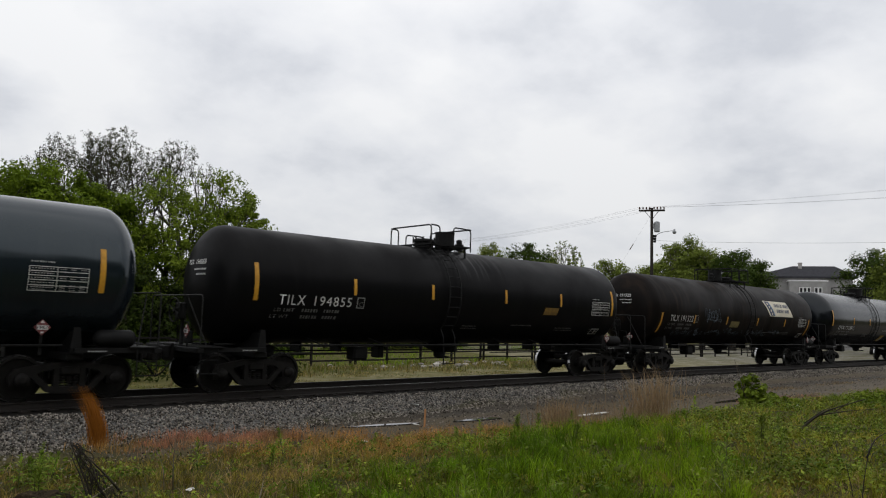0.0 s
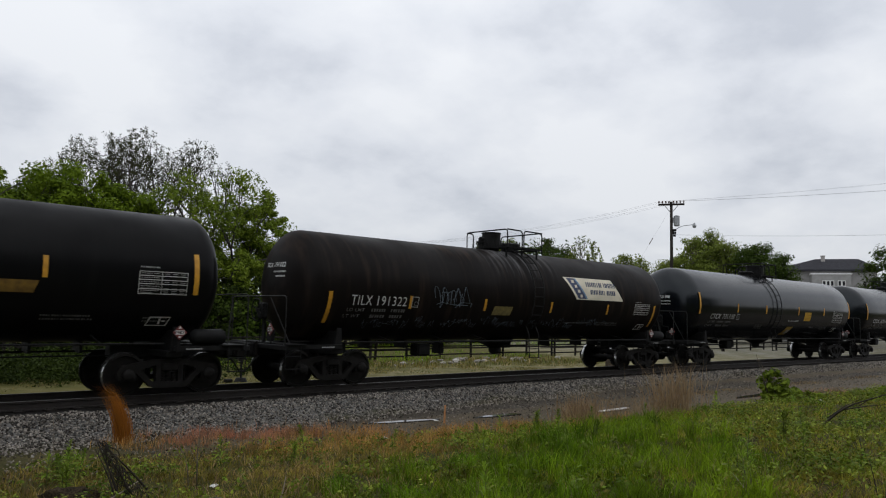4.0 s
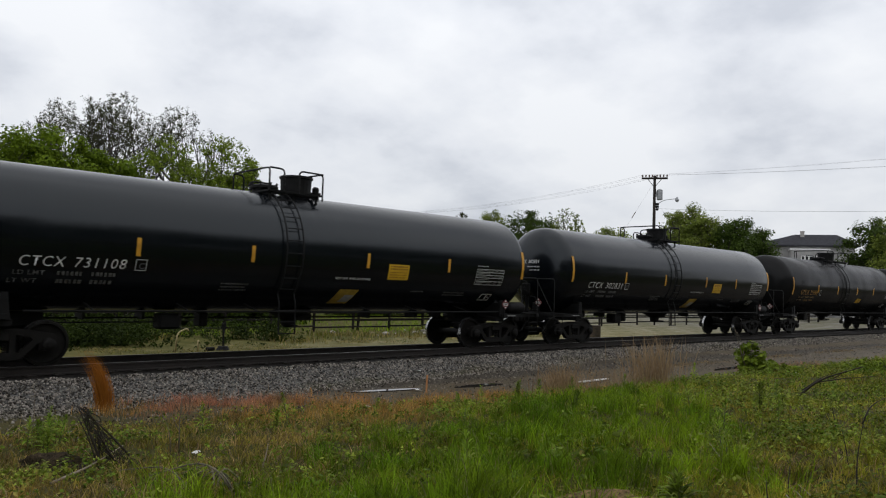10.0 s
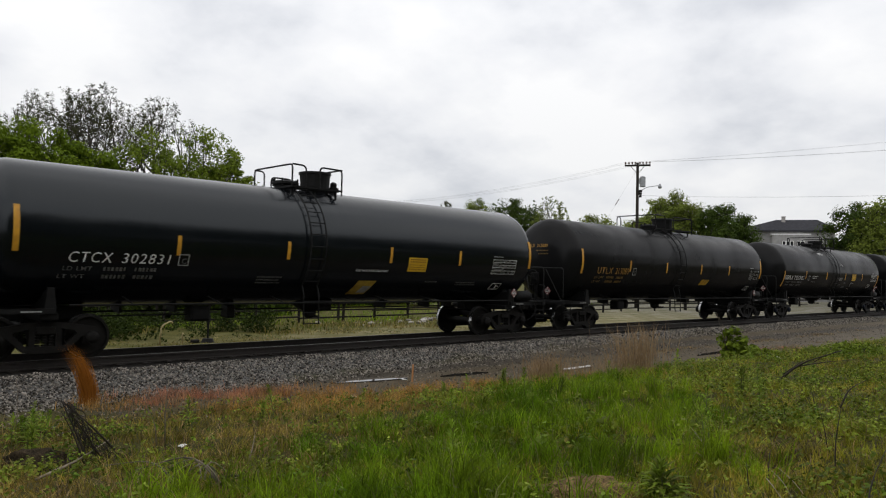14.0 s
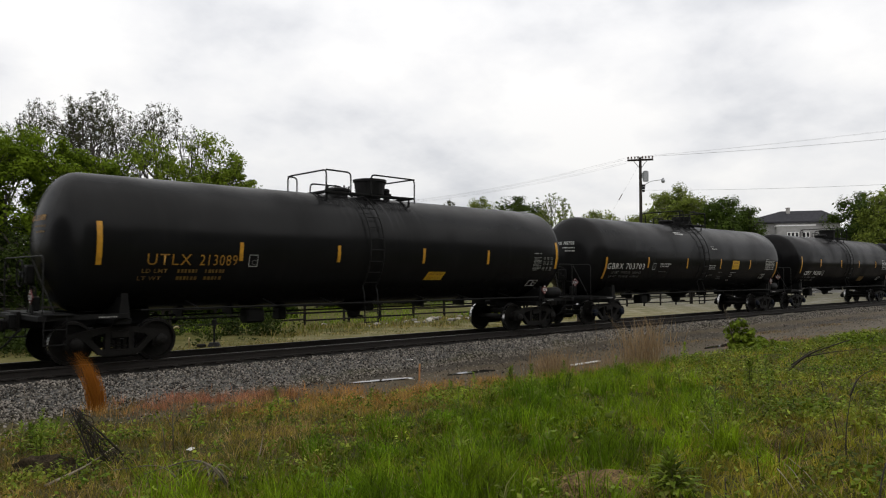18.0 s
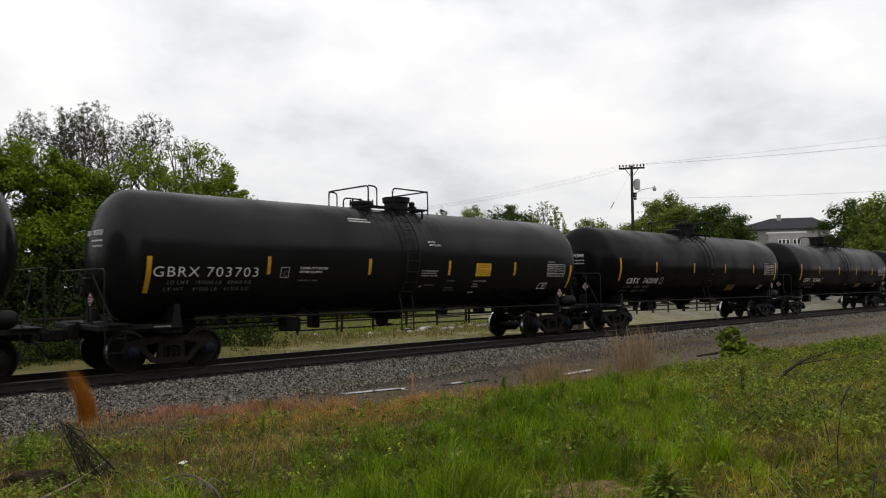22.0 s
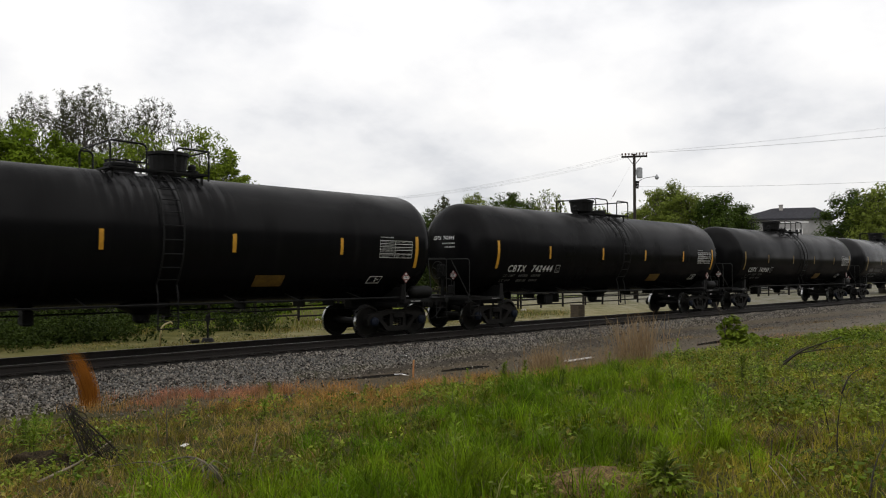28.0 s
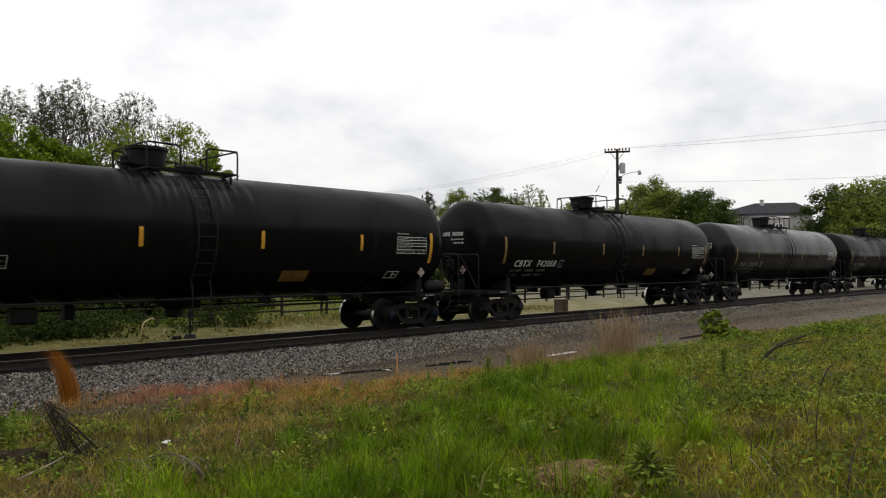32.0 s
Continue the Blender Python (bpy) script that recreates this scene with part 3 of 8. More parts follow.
def set_tank(radius=1.53, mid=2.62, half=7.62, head=0.78):
    """The tank's size for the cars built next."""
    global R_TANK, Z_TANK, HALF, HEAD
    R_TANK, Z_TANK, HALF, HEAD = radius, mid, half, head



def shared(key, make):
    key = (R_TANK, Z_TANK, HALF, HEAD, key)
    if key not in SHARED:
        SHARED[key] = make()
    return SHARED[key]


def tank_mesh(paint):
    def make():
        bm = bmesh.new()
        prof = []
        for i in range(9):
            a = math.radians(90 * i / 8)
            prof.append((-HALF - HEAD * math.cos(a), max(0.02, R_TANK * math.sin(a))))
        prof += [(x, R_TANK) for x in (-6.0, -3.0, 0.0, 3.0, 6.0)]
        prof += [(-x, r) for x, r in prof[8::-1]]
        lathe(bm, prof, 56, "x")
        bmesh.ops.translate(bm, verts=bm.verts, vec=(0, 0, Z_TANK))
        return finish(bm, "tank", MATS[paint], True)
    return shared("tank" + paint, make)


def wrap(x, z, out=0.006):
    """A place on the near flank of the tank, at that height."""
    s = max(-0.999, min(0.999, (z - Z_TANK) / R_TANK))
    a = math.asin(s)
    r = R_TANK + out
    return (x, -r * math.cos(a), Z_TANK + r * math.sin(a))


def patch_mesh(x0, x1, z0, z1, mat, skew=0.0, out=0.006, n=5):
    """A flat mark that follows the tank's flank; skew leans its upper edge."""
    verts, faces = [], []
    for i in range(n + 1):
        z = z0 + (z1 - z0) * i / n
        dx = skew * (i / n)
        verts += [wrap(x0 + dx, z, out), wrap(x1 + dx, z, out)]
    for i in range(n):
        faces.append((2 * i, 2 * i + 1, 2 * i + 3, 2 * i + 2))
    return mesh_from("mark", verts, faces, mat)


def bars_mesh(rows, mat, out=0.006):
    """Writing too small to read: rows of short bars. rows: (x0, x1, z, height, count)."""
    rng = random.Random(3)
    verts, faces = [], []
    for x0, x1, z, h, count in rows:
        w = (x1 - x0) / count
        for i in range(count):
            a, b = x0 + i * w + w * 0.1, x0 + i * w + w * rng.uniform(0.55, 0.92)
            k = len(verts)
            verts += [wrap(a, z, out), wrap(b, z, out), wrap(b, z + h, out), wrap(a, z + h, out)]
            faces.append((k, k + 1, k + 2, k + 3))
    return mesh_from("marks", verts, faces, mat)


def flat_text(body, bold=0.006, shear=0.0, spacing=1.05):
    cu = bpy.data.curves.new("lettering", "FONT")
    cu.body, cu.size, cu.offset, cu.shear, cu.space_character, cu.resolution_u = body, 1.0, bold, shear, spacing, 3
    ob = bpy.data.objects.new("lettering", cu)
    me = bpy.data.meshes.new_from_object(ob)
    bpy.data.objects.remove(ob)
    bpy.data.curves.remove(cu)
    return me


def lettering(body, x0, x1, z0, z1, mat, bold=0.006, shear=0.0, spacing=1.16):
    """Stencilled letters laid on the tank's flank between x0 and x1, z0 and z1."""
    me = flat_text(body, bold, shear, spacing)
    xs, ys = [v.co.x for v in me.vertices], [v.co.y for v in me.vertices]
    lx, hx, ly, hy = min(xs), max(xs), min(ys), max(ys)
    for v in me.vertices:
        v.co = wrap(x0 + (v.co.x - lx) / (hx - lx) * (x1 - x0), z0 + (v.co.y - ly) / (hy - ly) * (z1 - z0), 0.012)
    me.materials.clear()
    me.materials.append(mat)
    return me


def wheelset_mesh():
    bm = bmesh.new()
    half = [(0.60, 0.09), (0.68, 0.115), (0.70, 0.13), (0.715, 0.38), (0.685, 0.40), (0.682, 0.478), (0.705, 0.482), (0.722, 0.458), (0.815, 0.452),
            (0.818, 0.40), (0.765, 0.385), (0.745, 0.15), (0.86, 0.125), (0.865, 0.085), (1.0, 0.075)]
    lathe(bm, [(-a, r) for a, r in half[::-1]] + half, 28, "y")
    me = finish(bm, "wheelset", WHEEL, False)
    me.materials.append(TREAD)
    for f in me.polygons:
        if abs(abs(f.center.y) - 0.768) < 0.03 and math.hypot(f.center.x, f.center.z) > 0.44:
            f.material_index = 1
    return me


def sideframe_mesh(side):
    """A cast side frame: one outline with three openings."""
    bm = bmesh.new()
    half = [(0.30, 0.17), (0.42, 0.20), (0.72, 0.50), (0.72, 0.34), (1.08, 0.34), (1.12, 0.52), (1.02, 0.66), (0.80, 0.70), (0.32, 0.78)]
    outer = half + [(-x, z) for x, z in half[::-1]]
    holes = [[(-0.19, 0.30), (0.19, 0.30), (0.19, 0.68), (-0.19, 0.68)]]
    for s in (-1, 1):
        holes.append([(s * 0.30, 0.31), (s * 0.36, 0.30), (s * 0.60, 0.55), (s * 0.56, 0.60), (s * 0.30, 0.66)])
    edges = []
    for loop in [outer] + holes:
        vs = [bm.verts.new((x, side * 0.92, z)) for x, z in loop]
        edges += [bm.edges.new((vs[i], vs[(i + 1) % len(vs)])) for i in range(len(vs))]
    bmesh.ops.triangle_fill(bm, use_beauty=True, use_dissolve=False, edges=edges)
    r = bmesh.ops.extrude_face_region(bm, geom=bm.faces[:])
    bmesh.ops.translate(bm, verts=[v for v in r["geom"] if isinstance(v, bmesh.types.BMVert)], vec=(0, side * 0.14, 0))
    return finish(bm, "sideframe", GRIME)


def springs_mesh(side):
    bm = bmesh.new()
    for x in (-0.13, 0.0, 0.13):
        for k in range(5):
            rod(bm, (x, side * 0.97, 0.30 + k * 0.055), (x, side * 0.97, 0.335 + k * 0.055), 0.058, 8)
    return finish(bm, "spring_nest", GRIME)


def truck_bolster_mesh():
    bm = bmesh.new()
    box(bm, (0, 0, 0.62), (0.36, 2.2, 0.16), bevel=0.02)
    rod(bm, (0, 0, 0.66), (0, 0, 0.80), 0.2, 14)
    for s in (-1, 1):
        box(bm, (0, s * 0.66, 0.71), (0.22, 0.16, 0.06))
        box(bm, (s * 0.42, 0, 0.40), (0.10, 1.5, 0.09))
        box(bm, (s * 0.37, 0.755, 0.45), (0.07, 0.12, 0.28))
        box(bm, (s * 0.37, -0.755, 0.45), (0.07, 0.12, 0.28))
    return finish(bm, "truck_bolster", GRIME)


def bearing_mesh(side):
    bm = bmesh.new()
    lathe(bm, [(0.0, 0.13), (0.10, 0.13), (0.13, 0.09), (0.145, 0.05)], 14, "y")
    if side < 0:
        bmesh.ops.scale(bm, verts=bm.verts, vec=(1, -1, 1))
    return finish(bm, "bearing_cap", GRIME)


def underframe_mesh(s):
    """Stub sill, end sill and saddle of one end; s gives the end."""
    bm = bmesh.new()
    box(bm, (s * 7.45, 0, 0.93), (2.9, 0.34, 0.3), bevel=0.02)
    box(bm, (s * 8.62, 0, 1.02), (0.16, 2.9, 0.12), bevel=0.015)
    box(bm, (s * 7.0, 0, 0.90), (0.36, 2.5, 0.14), bevel=0.02)
    prism(bm, [(s * 7.0 - 0.03, 0.95), (s * 7.0 + 0.03, 0.95), (s * 7.0 + 0.03, 1.42), (s * 7.0 - 0.03, 1.42)], -1.2, 1.2)
    for y in (-1.28, 1.28):
        prism(bm, [(s * 6.88, 0.97), (s * 7.12, 0.97), (s * 7.06, 1.5), (s * 6.94, 1.5)], y - 0.03, y + 0.03)
    box(bm, (s * 8.32, 0, 1.09), (0.6, 2.9, 0.025))
    for y in (-1.35, 1.35):
        box(bm, (s * 7.8, y, 1.03), (1.7, 0.08, 0.10))
    return finish(bm, "underframe", STEEL)


def coupler_mesh(s):
    bm = bmesh.new()
    box(bm, (s * 8.78, 0, 0.86), (0.34, 0.16, 0.18), bevel=0.03)
    box(bm, (s * 9.02, 0.03, 0.86), (0.22, 0.30, 0.26), bevel=0.05)
    box(bm, (s * 9.10, -0.12, 0.86), (0.20, 0.10, 0.26), bevel=0.03)
    box(bm, (s * 8.74, 0, 0.93), (0.08, 0.5, 0.42), bevel=0.02)
    return finish(bm, "coupler", GRIME)


def hose_mesh(s):
    bm = bmesh.new()
    pts = [(s * 8.7, -0.3, 0.78), (s * 8.85, -0.32, 0.66), (s * 9.0, -0.3, 0.45), (s * 9.1, -0.2, 0.38)]
    tube(bm, bent(pts, 0.12), 0.022)
    return finish(bm, "brake_hose", STEEL)


def end_rail_mesh(s):
    """Hand rail round the end platform, with its slanted braces."""
    bm = bmesh.new()
    x = s * 8.62
    tube(bm, bent([(x, -1.42, 1.05), (x, -1.42, 2.27), (x, 1.42, 2.27), (x, 1.42, 1.05)], 0.12), 0.016)
    return finish(bm, "end_rail", GREYRAIL)


def end_brace_mesh(s):
    bm = bmesh.new()
    tube(bm, [(s * 8.62, -0.62, 2.24), (s * 8.30, -1.1, 1.08)], 0.016)
    return finish(bm, "end_brace", GREYRAIL)


def end_steps_mesh(s, y):
    bm = bmesh.new()
    for dx in (0.0, -0.42):
        rod(bm, (s * 8.6 + s * dx, y, 0.48), (s * 8.6 + s * dx, y, 1.05), 0.014, 6)
    for z in (0.5, 0.8):
        rod(bm, (s * 8.6, y, z), (s * 8.6 - s * 0.42, y, z), 0.014, 6)
    return finish(bm, "sill_step", STEEL)


def side_rail_mesh():
    """Safety rail along the belly of the tank, on short slanted brackets."""
    bm = bmesh.new()
    for y in (-1, 1):
        tube(bm, [(-6.7, y * 1.43, 1.14), (6.7, y * 1.43, 1.14)], 0.022)
        for x in (-5.4, -3.4, -1.7, 1.7, 3.4, 5.4):
            tube(bm, [(x, y * 1.43, 1.14), (x, y * 0.74, 1.3)], 0.018)
    return finish(bm, "side_rail", STEEL)


def outlet_mesh():
    bm = bmesh.new()
    lathe(bm, [(1.16, 0.62), (1.05, 0.58), (0.92, 0.3), (0.86, 0.2), (0.72, 0.18), (0.66, 0.10)], 18, "z")
    box(bm, (0.3, 0, 0.95), (0.7, 0.34, 0.18), bevel=0.04)
    rod(bm, (0, -0.45, 0.72), (0, 0.1, 0.72), 0.03, 8)
    return finish(bm, "bottom_outlet", STEEL)


def brake_gear_mesh():
    bm = bmesh.new()
    box(bm, (-3.4, -0.25, 0.86), (0.5, 0.42, 0.36), bevel=0.05)
    box(bm, (-2.4, 0.1, 0.88), (0.22, 0.4, 0.34), bevel=0.04)
    tube(bm, [(-6.2, 0.2, 0.92), (6.2, 0.2, 0.92)], 0.022)
    tube(bm, [(-6.2, -0.2, 0.84), (-3.6, -0.2, 0.84)], 0.018)
    tube(bm, [(2.0, -0.3, 0.84), (6.2, -0.2, 0.84)], 0.016)
    for x in (-5.2, -3.9, 2.6, 4.4, 5.4):
        box(bm, (x, 0.1, 1.03), (0.06, 0.5, 0.26))
    return finish(bm, "brake_rigging", STEEL)


def hand_brake_mesh():
    """Gear case of the hand brake on its post, with the chain guide below."""
    bm = bmesh.new()
    box(bm, (-8.52, -0.05, 1.90), (0.16, 0.34, 0.42), bevel=0.04)
    box(bm, (-8.46, -0.05, 1.5), (0.07, 0.12, 0.85), bevel=0.01)
    box(bm, (-8.5, -0.5, 1.3), (0.14, 0.22, 0.3), bevel=0.03)
    tube(bm, bent([(-8.5, -0.5, 1.45), (-8.5, -0.5, 1.62), (-8.48, -0.2, 1.66)], 0.06), 0.018)
    rod(bm, (-8.53, 0.04, 1.7), (-8.5, 0.08, 1.1), 0.014, 6)
    return finish(bm, "hand_brake", STEEL)


def brake_wheel_mesh():
    bm = bmesh.new()
    ring = [(-8.68, -0.05 + 0.28 * math.cos(a), 1.92 + 0.28 * math.sin(a)) for a in np.linspace(0, 2 * math.pi, 25)]
    tube(bm, ring, 0.018, 6)
    for a in (0.4, 1.97, 3.54, 5.11):
        rod(bm, (-8.66, -0.05, 1.92), (-8.68, -0.05 + 0.27 * math.cos(a), 1.92 + 0.27 * math.sin(a)), 0.014, 6)
    rod(bm, (-8.58, -0.05, 1.92), (-8.70, -0.05, 1.92), 0.05, 10)
    return finish(bm, "brake_wheel", STEEL)


def reservoir_mesh():
    bm = bmesh.new()
    lathe(bm, [(7.38, 0.05), (7.43, 0.14), (7.50, 0.18), (8.12, 0.18), (8.19, 0.14), (8.24, 0.05)], 16, "x")
    bmesh.ops.translate(bm, verts=bm.verts, vec=(0, -1.12, 1.27))
    return finish(bm, "air_reservoir", STEEL, True)


def ladder_mesh(x):
    """Side ladder that follows the tank from the platform to below the belly."""
    bm = bmesh.new()
    for dx in (-0.23, 0.23):
        pts = []
        for a in range(70, -41, -10):
            r = R_TANK + 0.10
            pts.append((x + dx, -r * math.cos(math.radians(a)), Z_TANK + r * math.sin(math.radians(a))))
        pts += [(x + dx, -1.33, 1.35), (x + dx, -1.36, 0.58)]
        tube(bm, pts, 0.02)
    for a in [*range(64, -40, -11)]:
        r = R_TANK + 0.10
        c = (-r * math.cos(math.radians(a)), Z_TANK + r * math.sin(math.radians(a)))
        rod(bm, (x - 0.23, *c), (x + 0.23, *c), 0.013, 6)
    for z in (0.6, 0.88, 1.16):
        rod(bm, (x - 0.23, -1.36, z), (x + 0.23, -1.36, z), 0.013, 6)
    return finish(bm, "ladder", STEEL)


def platform_mesh(x0, x1, w):
    """Rim of the top walkway: one bent angle bar round the fittings."""
    bm = bmesh.new()
    z, t = 4.14, 0.04
    ring = []
    for dz in (-0.022, 0.022):
        for k in (0, t):
            ring.append([bm.verts.new((x, y, z + dz)) for x, y in ((x0 + k, -w + k), (x1 - k, -w + k), (x1 - k, w - k), (x0 + k, w - k))])
    a, b, c, d = ring
    for p, q in ((a, b), (b, d), (d, c), (c, a)):
        for i in range(4):
            bm.faces.new((p[i], p[(i + 1) % 4], q[(i + 1) % 4], q[i]))
    return finish(bm, "platform", STEEL)


def grating_mesh(x0, x1, w):
    bm = bmesh.new()
    z = 4.14
    for i in range(1, 13):
        y = -w + (w * 0.48) * i / 12
        for s in (1, -1):
            box(bm, ((x0 + x1) / 2, s * y, z), (x1 - x0 - 0.06, 0.012 if i < 12 else 0.03, 0.022))
    for x in (x0 + 0.1, (x0 + x1) / 2, x1 - 0.1):
        for s in (-1, 1):
            box(bm, (x, s * w * 0.5, 4.11), (0.04, w * 0.9, 0.035))
    return finish(bm, "grating", STEEL)


def bracket_mesh(w):
    bm = bmesh.new()
    zt = Z_TANK + math.sqrt(R_TANK ** 2 - (w * 0.85) ** 2)
    box(bm, (0, 0, (4.13 + zt) / 2), (0.05, 0.04, 4.13 - zt + 0.04))
    return finish(bm, "bracket", STEEL)


def railings(x0, x1, w, stop, start):
    """Bent pipes of the platform's hand rail: a frame across each end, each with a short return along the near side."""
    z0, z1 = 4.12, 4.71
    runs = (
        [(x0, w, z0), (x0, w, z1), (x0, -w, z1), (x0, -w, z0)],
        [(x0, w, z1 - 0.01), (x0 + 0.3, w, z1 - 0.01), (x0 + 0.3, w, z0)],
        [(x0, -w, z1), (stop, -w, z1 - 0.01), (stop, -w, z0)],
        [(x1, -w, z0 - 0.12), (x1, -w, z1), (x1, w, z1), (x1, w, z0)],
        [(start, -w, z0), (start, -w, z1), (x1, -w, z1 - 0.01)],
        [((x0 + stop) / 2, w * 0.45, z0), ((x0 + stop) / 2, w * 0.45, z1 - 0.22), (start, w * 0.45, z1 - 0.22), (start, w * 0.45, z0)],
    )
    out = []
    for pts in runs:
        bm = bmesh.new()
        tube(bm, bent(pts, 0.13), 0.023)
        out.append(finish(bm, "railing", STEEL))
    return out


def manway_mesh(x):
    bm = bmesh.new()
    lathe(bm, [(4.08, 0.30), (4.26, 0.30), (4.27, 0.36), (4.33, 0.36), (4.37, 0.28), (4.39, 0.05)], 22, "z")
    bmesh.ops.translate(bm, verts=bm.verts, vec=(x, 0, 0))
    return finish(bm, "manway", STEEL)


def bolt_mesh():
    bm = bmesh.new()
    rod(bm, (0, 0, 4.22), (0, 0, 4.42), 0.025, 6)
    return finish(bm, "bolt", STEEL)


def housing_mesh(x, style):
    bm = bmesh.new()
    if style == "box":
        lathe(bm, [(4.08, 0.26), (4.14, 0.31), (4.62, 0.31), (4.63, 0.33), (4.66, 0.33), (4.67, 0.25)], 18, "z")
    elif style == "wide":
        lathe(bm, [(4.08, 0.30), (4.16, 0.33), (4.20, 0.40), (4.62, 0.42), (4.63, 0.45), (4.69, 0.45), (4.70, 0.40)], 20, "z")
    elif style == "low":
        lathe(bm, [(4.08, 0.36), (4.40, 0.37), (4.42, 0.42), (4.57, 0.43), (4.58, 0.38)], 18, "z")
    else:
        lathe(bm, [(4.08, 0.28), (4.20, 0.34), (4.26, 0.42), (4.62, 0.46), (4.63, 0.50), (4.70, 0.50), (4.71, 0.45)], 20, "z")
    bmesh.ops.translate(bm, verts=bm.verts, vec=(x, 0, 0))
    return finish(bm, "valve_housing", STEEL)


def relief_valve_mesh(x):
    bm = bmesh.new()
    lathe(bm, [(4.10, 0.10), (4.26, 0.10), (4.27, 0.15), (4.32, 0.15), (4.33, 0.09), (4.43, 0.10), (4.48, 0.05)], 14, "z")
    bmesh.ops.translate(bm, verts=bm.verts, vec=(x, -0.1, 0))
    return finish(bm, "relief_valve", STEEL)


def diamond(size, mat, thick=0.01):
    bm = bmesh.new()
    prism(bm, [(-size, 0), (0, -size), (size, 0), (0, size)], -thick, thick)
    return finish(bm, "placard", mat)


def placard(parent, m):
    """A red and white hazard diamond with its number."""
    p = part("placard", shared("placard", lambda: diamond(0.19, RED)), parent, "red hazard diamond placard", m @ Matrix.Diagonal((0.82, 1, 0.82, 1)))
    def frame_lines():
        bm = bmesh.new()
        prism(bm, [(-0.125, 0.055), (0.125, 0.055), (0.125, -0.055), (-0.125, -0.055)], -0.018, -0.011)
        prism(bm, [(-0.05, 0.10), (0.05, 0.10), (0, 0.17)], -0.016, -0.011)
        prism(bm, [(-0.03, -0.14), (0.03, -0.14), (0.03, -0.10), (-0.03, -0.10)], -0.016, -0.011)
        return finish(bm, "placard_panel", WHITE)
    q = part("placard_panel", shared("placard_panel", frame_lines), p, "white number panel")

    def number():
        me = flat_text("1987", 0.02, 0.0, 1.0)
        xs, ys = [v.co.x for v in me.vertices], [v.co.y for v in me.vertices]
        for v in me.vertices:
            v.co = ((v.co.x - min(xs)) / (max(xs) - min(xs)) * 0.24 - 0.12, -0.021, (v.co.y - min(ys)) / (max(ys) - min(ys)) * 0.09 - 0.045)
        me.materials.clear()
        me.materials.append(STEEL)
        return me
    part("placard_number", shared("placard_number", number), p, "black number")
    return p


def outline_mesh(a, b, lo, hi, t=0.022, k=0.05, mat=None):
    """A slanted painted outline in one piece."""
    bm = bmesh.new()
    out = [bm.verts.new(wrap(*p, 0.014)) for p in ((a, lo), (b, lo), (b + k, hi), (a + k, hi))]
    inn = [bm.verts.new(wrap(*p, 0.014)) for p in ((a + t, lo + t), (b - t, lo + t), (b + k - t, hi - t), (a + k + t, hi - t))]
    for i in range(4):
        bm.faces.new((out[i], out[(i + 1) % 4], inn[(i + 1) % 4], inn[i]))
    return finish(bm, "inspection_frame", mat or WHITE)


def table_mesh(x0, x1, z0, z1):
    """The ruled outline of a data table."""
    verts, faces = [], []
    def line(a, b, lo, hi):
        k = len(verts)
        verts.extend([wrap(a, lo, 0.013), wrap(b, lo, 0.013), wrap(b, hi, 0.013), wrap(a, hi, 0.013)])
        faces.append((k, k + 1, k + 2, k + 3))
    t, top = 0.011, z0 + (z1 - z0) * 0.9
    for f in (0, 0.22, 0.45, 0.63, 0.81, 1.0):
        z = z0 + (top - z0) * f
        line(x0 - 0.02, x1 + 0.02, z - t / 2, z + t / 2)
    for x in (x0 - 0.02, x0 + (x1 - x0) * 0.46, x1 + 0.02):
        for i in range(4):
            line(x - t / 2, x + t / 2, z0 + (top - z0) * i / 4, z0 + (top - z0) * (i + 1) / 4)
    return mesh_from("table_outline", verts, faces, WHITE)


def data_panel_rows(x0, x1, z0, z1):
    """A heading, then lines of print with three columns of figures."""
    w, h = x1 - x0, z1 - z0
    rows = [(x0, x0 + w * 0.42, z1 + h * 0.05, h * 0.06, 9)]
    for i in range(10):
        z = z0 + h * (0.03 + 0.087 * i)
        rows.append((x0 + w * 0.02, x0 + w * (0.42 if i % 4 else 0.28), z, h * 0.032, 8))
        if i not in (3, 7):
            rows += [(x0 + w * c, x0 + w * (c + 0.11), z, h * 0.032, 3) for c in (0.51, 0.69, 0.87)]
    return rows


SIX = (-7.34, -4.6, -1.55, 1.45, 4.45, 7.34)


